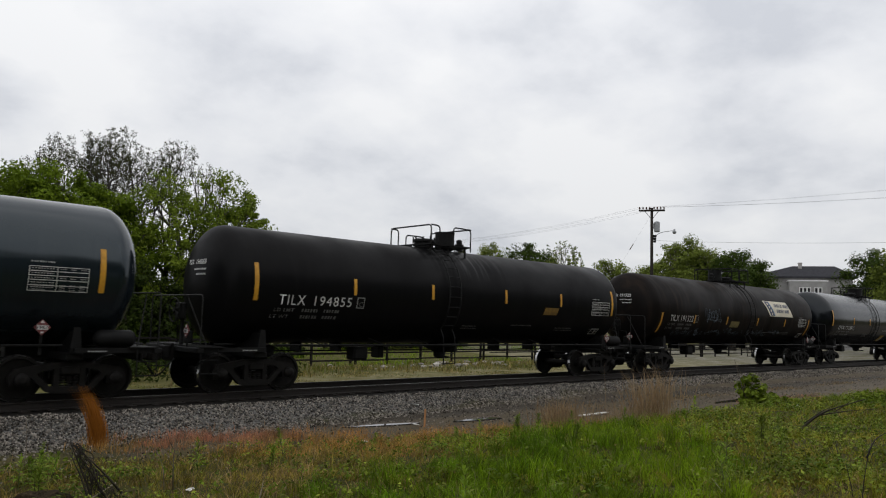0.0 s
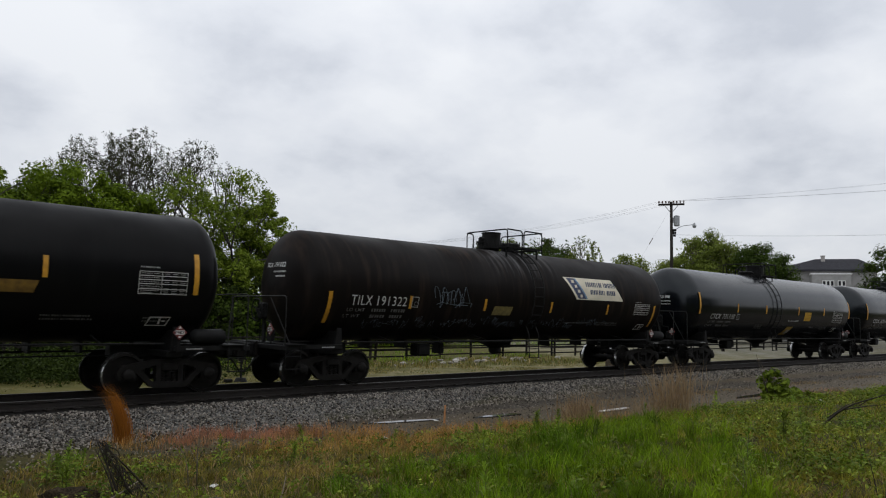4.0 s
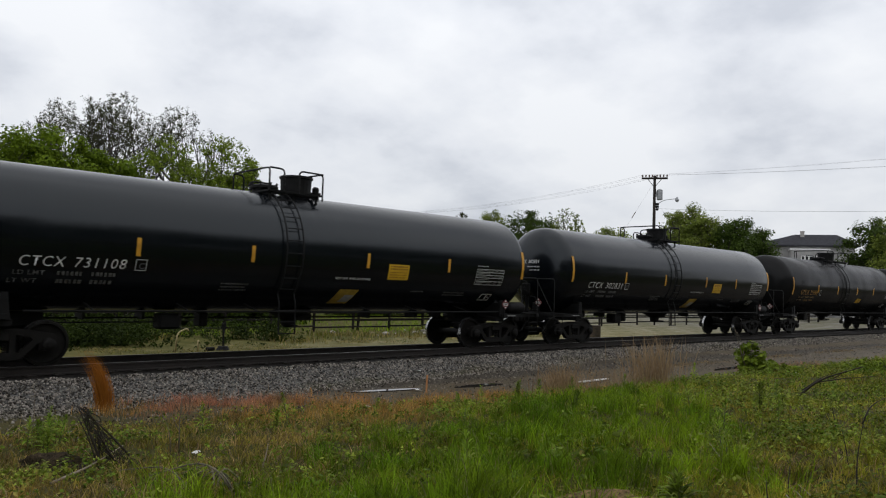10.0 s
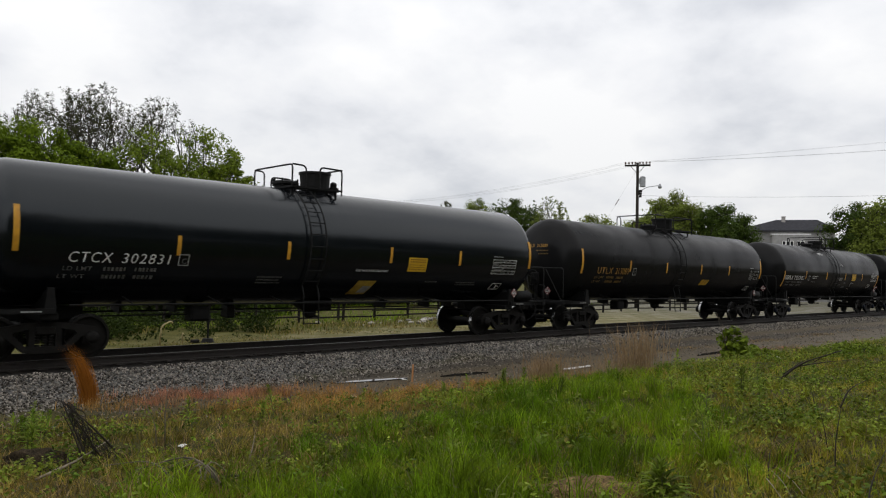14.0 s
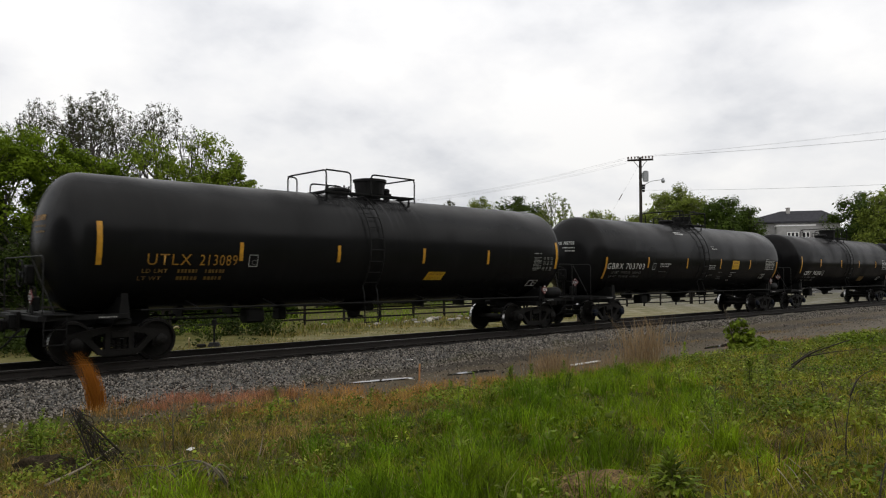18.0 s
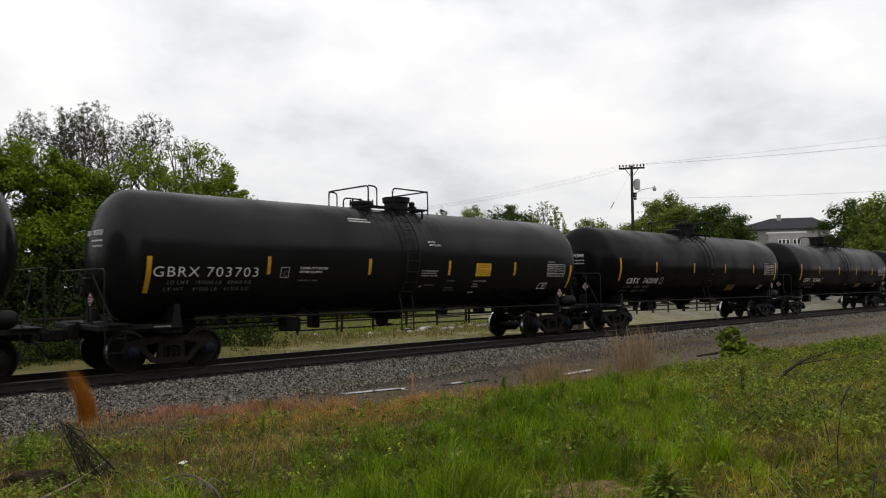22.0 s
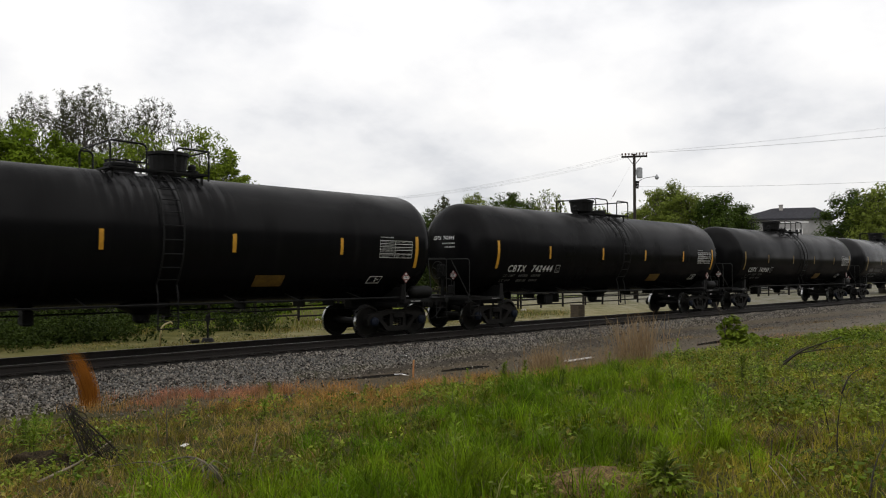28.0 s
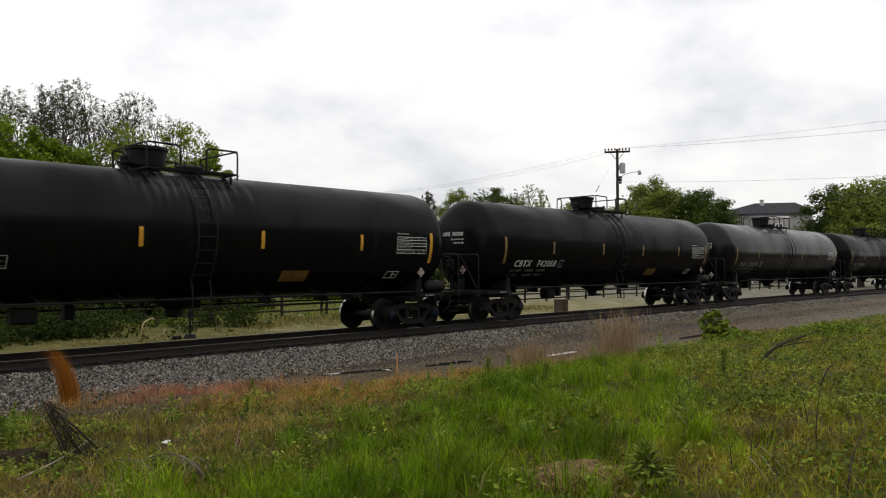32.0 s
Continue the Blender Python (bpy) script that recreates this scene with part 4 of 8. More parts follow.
def build_car(label, paint, mark, mx, mz, colour, big, small, xs=SIX, top=(-1.0, -0.43, 0.09, -0.80), housing="box", plat=(-1.35, 0.32), lad=-0.85, extra=None, weights=None, caps=False, split=(0.40, 0.50), shear=0.0):
    """One tank car on its two trucks. big, small: heights of the yellow strips; mx, mz: the stretch of the painted mark."""
    car = tagged(new("tank_car"), label, "tank car", "tank cars of the train")
    tank = part("tank", tank_mesh(paint), car)
    for s in (-1, 1):
        part("underframe", shared(("uf", s), lambda: underframe_mesh(s)), car)
        part("coupler", shared(("cp", s), lambda: coupler_mesh(s)), car)
        part("brake_hose", shared(("bh", s), lambda: hose_mesh(s)), car)
        part("end_rail", shared(("er", s), lambda: end_rail_mesh(s)), car, "worn grey end handrail")
        part("end_brace", shared(("eb", s), lambda: end_brace_mesh(s)), car)
        for y in (-1.44, 1.44):
            part("sill_step", shared(("ss", s, y), lambda: end_steps_mesh(s, y)), car)
        truck = part("truck", shared("tb", truck_bolster_mesh), car, "grimy cast steel truck", pose(s * 7.0, 0, 0))
        for side in (-1, 1):
            part("sideframe", shared(("sf", side), lambda: sideframe_mesh(side)), truck)
            part("spring_nest", shared(("sp", side), lambda: springs_mesh(side)), truck)
            for ax in (-0.89, 0.89):
                b = part("bearing_cap", shared(("bc", side), lambda: bearing_mesh(side)), truck, at=pose(ax, side * 1.03, 0.457))
                if caps and side < 0:
                    b.data = shared("bluecap", lambda: repaint(shared(("bc", -1), lambda: bearing_mesh(-1)), BLUECAP))
                    b["label"] = "blue bearing cap"
        for ax in (-0.89, 0.89):
            w = part("wheelset", shared("ws", wheelset_mesh), truck, at=pose(ax, 0, 0.457))
            WHEELSETS.append((w, ax))
    part("side_rail", shared("sr", side_rail_mesh), car)
    part("bottom_outlet", shared("bo", outlet_mesh), car)
    part("brake_rigging", shared("bg", brake_gear_mesh), car)
    part("air_reservoir", shared("ar", reservoir_mesh), car)
    brake = part("hand_brake", shared("hb", hand_brake_mesh), car, "black hand brake gear case on its post")
    part("brake_wheel", shared("bw", brake_wheel_mesh), brake, "round black brake wheel")
    part("ladder", shared(("ld", lad), lambda: ladder_mesh(lad)), car)
    x0, x1 = plat
    walkway = part("platform", shared(("pl", plat), lambda: platform_mesh(x0, x1, 0.95)), car)
    speckle(part("grating", shared(("gr", plat), lambda: grating_mesh(x0, x1, 0.95)), walkway, "black steel walkway grating"))
    for x in (x0 + 0.1, (x0 + x1) / 2, x1 - 0.1):
        for s in (-1, 1):
            part("bracket", shared("brk", lambda: bracket_mesh(0.95)), walkway, at=pose(x, s * 0.95 * 0.85, 0))
    stop, start, hx, mx0 = top
    for i in range(6):
        part("railing", shared(("rl", plat, top, i), lambda: railings(x0, x1, 0.95, stop, start)[i]), car)
    hatch = part("manway", shared(("mw", mx0), lambda: manway_mesh(mx0)), car)
    for i in range(8):
        part("bolt", shared("mwbolt", bolt_mesh), hatch, at=pose(mx0 + 0.33 * math.cos(math.pi * i / 4), 0.33 * math.sin(math.pi * i / 4), 0))
    part("valve_housing", shared(("vh", hx, housing), lambda: housing_mesh(hx, housing)), car)
    rv = hx + (0.56 if hx > mx0 else -0.56)
    part("relief_valve", shared(("rv", rv), lambda: relief_valve_mesh(rv)), car)
    # marks on the near flank
    strip = (extra or {}).get("strip", YELLOW)
    for i, x in enumerate(xs):
        lo, hi = big if i in (0, 5) else small
        wide = 0.056 if i in (0, 5) else 0.047
        part("reflective_strip", shared(("st", x, lo, hi, strip.name), lambda: patch_mesh(x - wide, x + wide, lo, hi, strip, 0, 0.006, 6)), tank, "yellow reflective strip" if strip is YELLOW else "dirty yellow reflective strip")
    if mark:
        a, b = mark.split()
        bold = (extra or {}).get("bold", -0.004)
        wide = mx[1] - mx[0]
        part("car_mark", lettering(a, mx[0], mx[0] + wide * split[0], *mz, colour, bold, shear), tank, "painted reporting mark")
        speckle(part("car_number", lettering(b, mx[0] + wide * split[1], mx[1], *mz, colour, bold, shear), tank, "painted car number"))
    else:
        speckle(part("car_mark", bars_mesh([(mx[0], mx[0] + 0.8, mz[0], mz[1] - mz[0], 4)], DIMWHITE), tank, "worn painted mark"))
        speckle(part("car_number", bars_mesh([(mx[0] + 1.05, mx[1], mz[0], mz[1] - mz[0], 6)], DIMWHITE), tank, "worn painted figures"))
    worn = DIMWHITE if colour is WHITE else YFADED
    z = mz[0] - 0.17
    if weights:
        for k, row in enumerate(weights):
            speckle(part("weight_stencil", lettering(row, mx[0] + 0.35 - 0.05 * k, mx[1] - 0.15 - 0.03 * k, z - 0.15 * k, z - 0.15 * k + 0.085, worn, 0.006), tank, "worn painted stencil"))
    else:
        for k, head in enumerate(("LD LMT", "LT WT")):
            speckle(part("weight_stencil", lettering(head, mx[0] - 0.08 - 0.07 * k, mx[0] + 0.48 - 0.12 * k, z - 0.16 * k, z - 0.16 * k + 0.085, worn, 0.006), tank, "worn painted stencil"))
        speckle(part("weight_print", bars_mesh([(mx[0] + 0.7, mx[0] + 1.2, z, 0.08, 6), (mx[0] + 1.35, mx[0] + 1.85, z, 0.08, 6),
                                          (mx[0] + 0.7, mx[0] + 1.2, z - 0.16, 0.08, 6), (mx[0] + 1.35, mx[0] + 1.8, z - 0.16, 0.08, 5)], worn), tank, "worn painted stencil figures"))
    # boxed letter beside the mark
    gap = (extra or {}).get("gap", 0.18)
    part("plate_frame", outline_mesh(mx[1] + gap, mx[1] + gap + 0.24, mz[0] - 0.02, mz[1] + 0.02, 0.018, 0.0, MIDWHITE), tank, "white outlined square")
    part("plate_letter", lettering("C", mx[1] + gap + 0.08, mx[1] + gap + 0.19, mz[0] + 0.02, mz[0] + 0.14, DIMWHITE, 0.006), tank)
    e = extra or {}
    if mark:
        x, z = e.get("box", (6.4, 1.52))
        part("inspection_frame", shared(("if", x, z), lambda: outline_mesh(x, x + 0.46, z, z + 0.2)), tank, "white outlined inspection box")
        part("inspection_mark", shared(("im", x, z), lambda: bars_mesh([(x + 0.25, x + 0.33, z + 0.04, 0.12, 1), (x + 0.33, x + 0.42, z + 0.09, 0.03, 1)], WHITE, 0.014)), tank)
    d = e.get("data", (6.1, 7.1, 2.2, 2.72))
    speckle(part("data_panel", shared(("dp", d, e.get("bright")), lambda: bars_mesh(data_panel_rows(*d), MIDWHITE)), tank, "white data panel"))
    if e.get("bright"):
        speckle(part("table_outline", shared(("tr", d), lambda: table_mesh(*d)), tank, "white ruled table"))
    for q, mat, skew in e.get("panels", ()):
        part("warning_panel", patch_mesh(*q, mat, skew), tank, "yellow warning panel" if mat is not YFADED else "faded yellow panel")
        if mat is YPANEL:
            speckle(part("panel_print", bars_mesh([(q[0] + 0.06 + skew * f, q[1] - 0.05 + skew * f, q[2] + (q[3] - q[2]) * f, (q[3] - q[2]) * (0.085 if f > 0.6 else 0.045), 9 if f > 0.6 else 13) for f in (0.14, 0.30, 0.46, 0.66, 0.82)], PANELPRINT, 0.009), tank))
    for words, q in e.get("words", ()):
        speckle(part("stencil_words", lettering(words, *q, WHITE, 0.01, 0.0, 1.1), tank, "small white stencilled words"))
    for q, skew in e.get("patched", ()):
        w = part("warning_panel", patch_mesh(*q, YMID, skew), tank, "yellow panel with a pale patch")
        part("paint_patch", patch_mesh(q[0] + 0.3, q[1] - 0.02, q[2] + 0.05, q[2] + 0.62 * (q[3] - q[2]), MIDWHITE, skew * 0.6, 0.010), w, "pale worn patch")
    for q in e.get("notes", ()):
        speckle(part("small_stencil", bars_mesh([(q[0], q[1] - 0.06 * (i % 2), q[2] + 0.07 * i, 0.036, max(4, int((q[1] - q[0]) / 0.055))) for i in range(q[3])], q[4] if len(q) > 4 else DIMWHITE), tank, "small white stencil"))
    end_marks(tank, mark, colour, e.get("head", 0.0))
    px, pz = e.get("pl", (7.02, 1.38))
    placard(car, pose(px, -1.44, pz))
    placard(car, pose(-8.66, -0.75, pz + 0.06, 0, 0, -90))
    bm = bmesh.new()
    box(bm, (px, -1.40, (pz + 1.0) / 2), (0.05, 0.03, pz - 0.9))
    part("placard_holder", finish(bm, "placard_holder", STEEL), car)
    bm = bmesh.new()
    box(bm, (-8.63, -0.75, 1.32), (0.03, 0.05, 0.5))
    part("placard_holder", finish(bm, "placard_holder", STEEL), car)
    speckle(part("jacking_stencil", sill_marks(), car, "white stencil on the end sill"))
    CARS.append(car)
    return car, tank


def repaint(me, mat):
    c = me.copy()
    c.materials.clear()
    c.materials.append(mat)
    return c


def sill_marks():
    def make():
        verts, faces = [], []
        for x0 in (-7.55, 7.2):
            for i in range(8):
                a = x0 + i * 0.048
                k = len(verts)
                verts += [(a, -1.394, 1.004), (a + 0.034, -1.394, 1.004), (a + 0.034, -1.394, 1.03), (a, -1.394, 1.03)]
                faces.append((k, k + 1, k + 2, k + 3))
        return mesh_from("jacking_stencil", verts, faces, MIDWHITE)
    return shared("sillmarks", make)


def end_marks(tank, mark, colour, drop=0.0):
    """Small repeat of the mark on the front head, with two lines of print below it as bars."""
    def onto(y, z):
        rr = (y * y + (z - Z_TANK) ** 2) / R_TANK ** 2
        return (-HALF - HEAD * math.sqrt(max(0.0, 1 - rr)) - 0.008, y, z)
    if mark:
        me = flat_text(mark, 0.02, 0.0, 1.15)
        xs, ys = [v.co.x for v in me.vertices], [v.co.y for v in me.vertices]
        for v in me.vertices:
            v.co = onto(0.48 - (v.co.x - min(xs)) / (max(xs) - min(xs)) * 0.95, 3.04 - drop + (v.co.y - min(ys)) / (max(ys) - min(ys)) * 0.125)
        me.materials.clear()
        me.materials.append(colour)
        speckle(part("head_mark", me, tank, "small painted mark on the tank head"))
    verts, faces = [], []
    for z, n in ((2.90 - drop, 9), (2.78 - drop, 7)) if mark else ((3.0, 10), (2.88, 8), (2.78, 7)):
        for i in range(n):
            k = len(verts)
            verts += [onto((-0.5 if mark else -0.62) + (i + d) * 0.062, z + e) for d, e in ((0, 0), (0.55, 0), (0.55, 0.042), (0, 0.042))]
            faces.append((k, k + 1, k + 2, k + 3))
    speckle(part("head_stencil", mesh_from("head_stencil", verts, faces, WHITE if colour is WHITE else YFADED), tank, "small stencil on the tank head"))


def speckle(ob):
    """Print too small to pick apart."""
    ob["kind"] = "stuff"


CARS, WHEELSETS = [], []
NOTE_A = ((-0.2, 0.5, 1.62, 2), (2.0, 3.0, 1.75, 1), (4.3, 5.3, 1.62, 2), (6.3, 6.9, 1.6, 2))
UP, LOW = ((2.2, 3.1), (2.44, 2.87)), ((1.63, 2.43), (2.05, 2.40))
build_car("blue-grey tank car with a yellow strip and white data panel", "paint_blue_grey", None, (-6.7, -4.6), (2.1, 2.34), WHITE, *UP, extra={"pl": (6.31, 1.49), "bright": True, "data": (6.0, 7.05, 2.2, 2.72)})
set_tank(1.47, 2.6, 7.55, 0.66)
build_car("dull black tank car with white lettering and yellow strips", "paint_black_dull", "TILX  194855", (-6.68, -4.52), (2.13, 2.37), WHITE, *UP,
          (-7.32, -4.43, -1.66, 1.48, 4.28, 7.33), split=(0.345, 0.475), extra={"panels": (((3.39, 4.11, 2.14, 2.38), YFADED, 0.08),), "bright": True, "notes": NOTE_A})
car_b, tank_b = build_car("rusty dark brown tank car with a cream sign and chalk scrawls", "paint_rusty", "TILX 191322", (-6.73, -4.9), (2.11, 2.36), WHITE, *LOW,
                          (-7.38, -4.75, -1.85, 1.21, 4.28, 7.22), (0.27, 0.35, -0.22, 0.68), "box", (-0.43, 1.24), 0.45,
                          {"panels": (((-1.5, -0.68, 1.93, 2.2), YDUSTY, 0.05),), "bright": True, "data": (5.95, 6.85, 2.08, 2.5), "notes": ((2.2, 3.6, 1.72, 1), (3.9, 5.2, 1.66, 2))}, split=(0.36, 0.46))
set_tank()
build_car("glossy black tank car with two yellow panels", "paint_black_gloss", "CTCX  731108", (-6.82, -4.81), (2.02, 2.22), WHITE, (2.2, 3.08), (2.3, 2.69),
          (-7.76, -4.60, -1.93, 1.47, 4.44, 7.72), (-0.85, -0.42, 0.07, -0.88), "wide", (-1.27, 0.3), split=(0.41, 0.50), shear=0.14, extra={"panels": (((2.2, 2.93, 2.02, 2.44), YPANEL, -0.02),), "patched": (((0.62, 1.24, 1.34, 1.72), 0.16),), "head": 0.22, "box": (6.1, 1.5), "words": (("VENT TANK WHEN UNLOADING", (0.5, 1.62, 1.98, 2.04)),),
          "bright": True, "data": (5.63, 6.8, 1.98, 2.5), "notes": ((-2.6, -1.9, 1.62, 3), (3.2, 3.7, 1.7, 1), (4.5, 5.4, 1.62, 2))})
build_car("glossy black tank car with a yellow square and handrails", "paint_black_gloss", "CTCX  302831", (-6.74, -4.64), (2.02, 2.23), WHITE, (2.2, 3.1), (2.22, 2.66),
          (-7.72, -4.48, -1.66, 1.66, 4.4, 7.72), (-0.85, -0.42, 0.07, -0.88), "wide", (-1.27, 0.3), split=(0.41, 0.50), shear=0.14, extra={"panels": (((2.34, 3.06, 2.0, 2.4), YPANEL, -0.02),), "patched": (((0.58, 1.2, 1.34, 1.72), 0.16),), "head": 0.22, "box": (6.14, 1.5), "words": (("VENT TANK WHEN UNLOADING", (0.5, 1.62, 1.97, 2.03)),),
          "bright": True, "data": (5.92, 7.0, 2.0, 2.5), "notes": ((-2.4, -1.7, 1.62, 3), (3.2, 3.7, 1.7, 1), (4.5, 5.4, 1.62, 2))})
build_car("matt black tank car with yellow stencilled lettering", "paint_black_dusty", "UTLX  213089", (-6.6, -4.49), (2.11, 2.35), STENCIL_Y, (2.1, 3.0), (2.22, 2.65),
          (-7.6, -4.4, -1.6, 1.4, 4.13, 7.6), (-0.81, -0.1, 0.59, -0.58), "round", (-1.62, 1.52), -0.4, {"panels": (((1.58, 2.28, 1.74, 1.98), YPANEL, 0.1),), "data": (6.36, 7.41, 2.03, 2.56), "gap": 0.3}, split=(0.47, 0.565))
build_car("matt black tank car with white lettering and a yellow square", "paint_black_dusty", "GBRX 703703", (-7.62, -5.06), (2.11, 2.33), WHITE, (1.75, 2.55), (2.17, 2.6),
          (-7.72, -4.78, -1.65, 1.41, 4.45, 7.52), (-0.95, -0.36, 0.59, -0.76), "low", (-1.26, 1.04), -0.15,
          {"panels": (((2.58, 3.27, 2.14, 2.54), YPANEL, 0.0),), "pl": (6.94, 1.55), "bright": True, "data": (6.2, 7.15, 2.15, 2.6), "gap": 0.62, "box": (5.85, 1.72), "words": (("THERMAL PROTECTION", (-3.9, -3.05, 2.3, 2.36)), ("SYSTEM EQUIPPED", (-3.9, -3.2, 2.2, 2.26)), ("VENT TANK", (0.57, 0.88, 3.11, 3.165)), ("WHEN UNLOADING", (0.6, 1.08, 3.02, 3.075))), "notes": ((-3.9, -3.3, 2.0, 1), (0.28, 0.95, 2.13, 3, MIDWHITE), (0.30, 0.42, 1.82, 1, MIDWHITE), (0.5, 0.9, 1.86, 1), (1.38, 1.75, 1.98, 1), (1.36, 1.82, 1.70, 2), (2.55, 3.15, 1.97, 1, MIDWHITE), (2.55, 2.85, 1.80, 2, MIDWHITE), (2.5, 2.75, 1.62, 1, WHITE), (-2.1, -1.35, 3.62, 2, WHITE))},
          ("LD LMT   195000 LB   88400 KG", "LT WT    91000 LB   41300 KG"), True, (0.415, 0.485))
for mark, top_set, style in (("CBTX  742098", (-0.31, 0.35, 0.60, -0.52), "round"), ("CBTX  742444", (-0.3, 0.35, -0.70, 0.38), "round"), ("CBTX  742058", (-0.3, 0.35, -0.70, 0.38), "round")):
    build_car("matt black tank car with white lettering and grey run-down streaks", "paint_worn", mark, (-6.76, -4.42), (1.87, 2.09), WHITE, (1.98, 2.87), (2.32, 2.75),
              (-7.36, -4.68, -1.46, 1.55, 4.65, 7.32), top_set, style, (-1.1, 1.17), 0.05,
              {"box": (5.75, 1.55), "head": 0.13, "bold": 0.012, "strip": YDIRTY if mark.endswith("58") else YELLOW, "pl": (6.97, 1.7), "panels": (((2.25, 3.08, 1.5, 1.78), YFADED, 0.0),), "bright": True, "data": (5.97, 7.1, 2.26, 2.78)}, None, True, (0.39, 0.53), 0.13)
for paint in ("paint_light", "paint_worn", "paint_worn"):
    build_car("black tank car with worn paint and yellow strips", paint, None, (-6.76, -4.42), (1.87, 2.09), WHITE, (1.98, 2.87), (2.32, 2.75),
              (-7.36, -4.68, -1.46, 1.55, 4.65, 7.32), (-0.3, 0.35, -0.70, 0.38), "round", (-1.1, 1.17), 0.05, {"bright": True, "strip": YDIRTY, "data": (5.97, 7.1, 2.26, 2.78)})


def sign_and_scrawls():
    """The cream company sign (its words as plain bars) and the chalk scrawl on the rusty car."""
    sign = part("sign_board", patch_mesh(2.46, 5.14, 2.53, 3.27, CREAM, -0.58, 0.012, 8), tank_b, "cream sign with dark blue print")
    part("sign_block", patch_mesh(2.56, 2.98, 2.56, 3.24, NAVY, -0.53, 0.016, 8), sign, "dark blue block")
    part("sign_stripe", patch_mesh(2.98, 3.06, 2.56, 3.24, SKYBLUE, -0.53, 0.017, 8), sign, "light blue stripe")
    speckle(part("sign_block_print", bars_mesh([(2.64 - 0.13 * i, 2.84 - 0.13 * i, 2.6 + 0.16 * i, 0.10, 1) for i in range(4)], CREAM, 0.020), sign))
    speckle(part("sign_print", bars_mesh([(3.02, 3.95, 2.98, 0.16, 9), (4.02, 4.72, 2.98, 0.16, 8), (3.22, 4.08, 2.72, 0.16, 9), (4.15, 4.68, 2.72, 0.16, 5)], NAVY, 0.018), sign, "dark blue lettering bars"))
    rng = random.Random(8)

    def scribble(bm, cx, cz, w, h, waves, r, seed):
        """One running stroke of a spray tag: a slanted line that loops and doubles back."""
        q = random.Random(seed)
        ph = [q.uniform(0, 6.283) for _ in range(4)]
        pts = []
        for i in range(46):
            u = i / 45
            x = cx + w * (u - 0.5) + 0.13 * w * math.sin(waves * 6.283 * u + ph[0]) + 0.06 * w * math.sin(waves * 13.1 * u + ph[1])
            z = cz + h * (0.36 * math.sin(waves * 6.283 * u + ph[2]) + 0.16 * math.sin(waves * 10.7 * u + ph[3]))
            pts.append(wrap(x, z, 0.012))
        tube(bm, pts, r, 4)
    bm = bmesh.new()
    cx, cz = -3.2, 2.42
    for k, (sx, w, h, waves) in enumerate(((-0.45, 0.5, 0.62, 1.6), (-0.3, 0.4, 0.5, 2.1), (-0.02, 0.3, 0.46, 1.5), (0.2, 0.35, 0.56, 1.2), (0.35, 0.5, 0.6, 1.7), (0.5, 0.6, 0.22, 1.0), (-0.1, 1.3, 0.14, 0.8))):
        scribble(bm, cx + sx, cz + (-0.2 if k > 4 else 0.0), w, h, waves, 0.0075, 30 + k)
    part("chalk_scrawl", finish(bm, "chalk_scrawl", CHALK), tank_b, "pale chalk scrawl")
    bm = bmesh.new()
    for i in range(44):
        x = -6.3 + i * 0.25 + rng.uniform(-0.08, 0.08)
        if rng.random() < 0.8:
            scribble(bm, x, 1.70 + rng.uniform(-0.10, 0.10), rng.uniform(0.16, 0.34), rng.uniform(0.08, 0.26), rng.uniform(1.2, 2.6), 0.004, 90 + i)
    speckle(part("chalk_smear", finish(bm, "chalk_smear", CHALK), tank_b, "smudged pale chalk marks"))


set_tank(1.47, 2.6, 7.55, 0.66)
sign_and_scrawls()
set_tank()

# ---- trees ----
BARK = material("grey_brown_bark", (0.055, 0.048, 0.04), 0.9, 0.0, (0.027, 0.023, 0.019), 6, 0.6, 30, (1, 1, 0.3))
LEAF_BRIGHT = material("spring_leaf_green", (0.144, 0.2052, 0.01296), 0.6, 0.0, (0.072, 0.1152, 0.0072), 0.8, island=True, leaf=0.24, spec=0.05, contrast=(0.3, 0.7), share=0.3, world_space=True)
LEAF_MID = material("maple_leaf_green", (0.1946, 0.2567, 0.0265), 0.6, 0.0, (0.0828, 0.1242, 0.01159), 0.9, island=True, leaf=0.24, spec=0.05, contrast=(0.3, 0.7), share=0.3, world_space=True)
LEAF_BUD = material("young_bud_green", (0.066, 0.074, 0.024), 0.6, 0.0, (0.027, 0.031, 0.011), 1.0, island=True, leaf=0.24, spec=0.05, contrast=(0.3, 0.7), share=0.3, world_space=True)
LEAF_FAR = material("distant_leaf_green", (0.19, 0.235, 0.04), 0.6, 0.0, (0.09, 0.118, 0.02), 0.5, island=True, leaf=0.24, spec=0.05, contrast=(0.3, 0.7), share=0.3, world_space=True)
LEAF_FARDARK = material("distant_dark_leaf_green", (0.066, 0.102, 0.0155), 0.6, 0.0, (0.03, 0.05, 0.008), 0.5, island=True, leaf=0.24, spec=0.05, contrast=(0.3, 0.7), share=0.3, world_space=True)
# LEAF_WEED: green lowered in colour to stand for shade under trees and cars
LEAF_WEED = material("weed_green_shade_toned", (0.040, 0.060, 0.009), 0.7, 0.0, (0.013, 0.022, 0.004), 0.5, island=True, leaf=0.22, spec=0.08, contrast=(0.3, 0.7), share=0.3, world_space=True)
LEAF_DARK = material("dark_leaf_green", (0.08, 0.125, 0.014), 0.6, 0.0, (0.025, 0.043, 0.006), 0.5, island=True, leaf=0.24, spec=0.05, contrast=(0.3, 0.7), share=0.3, world_space=True)


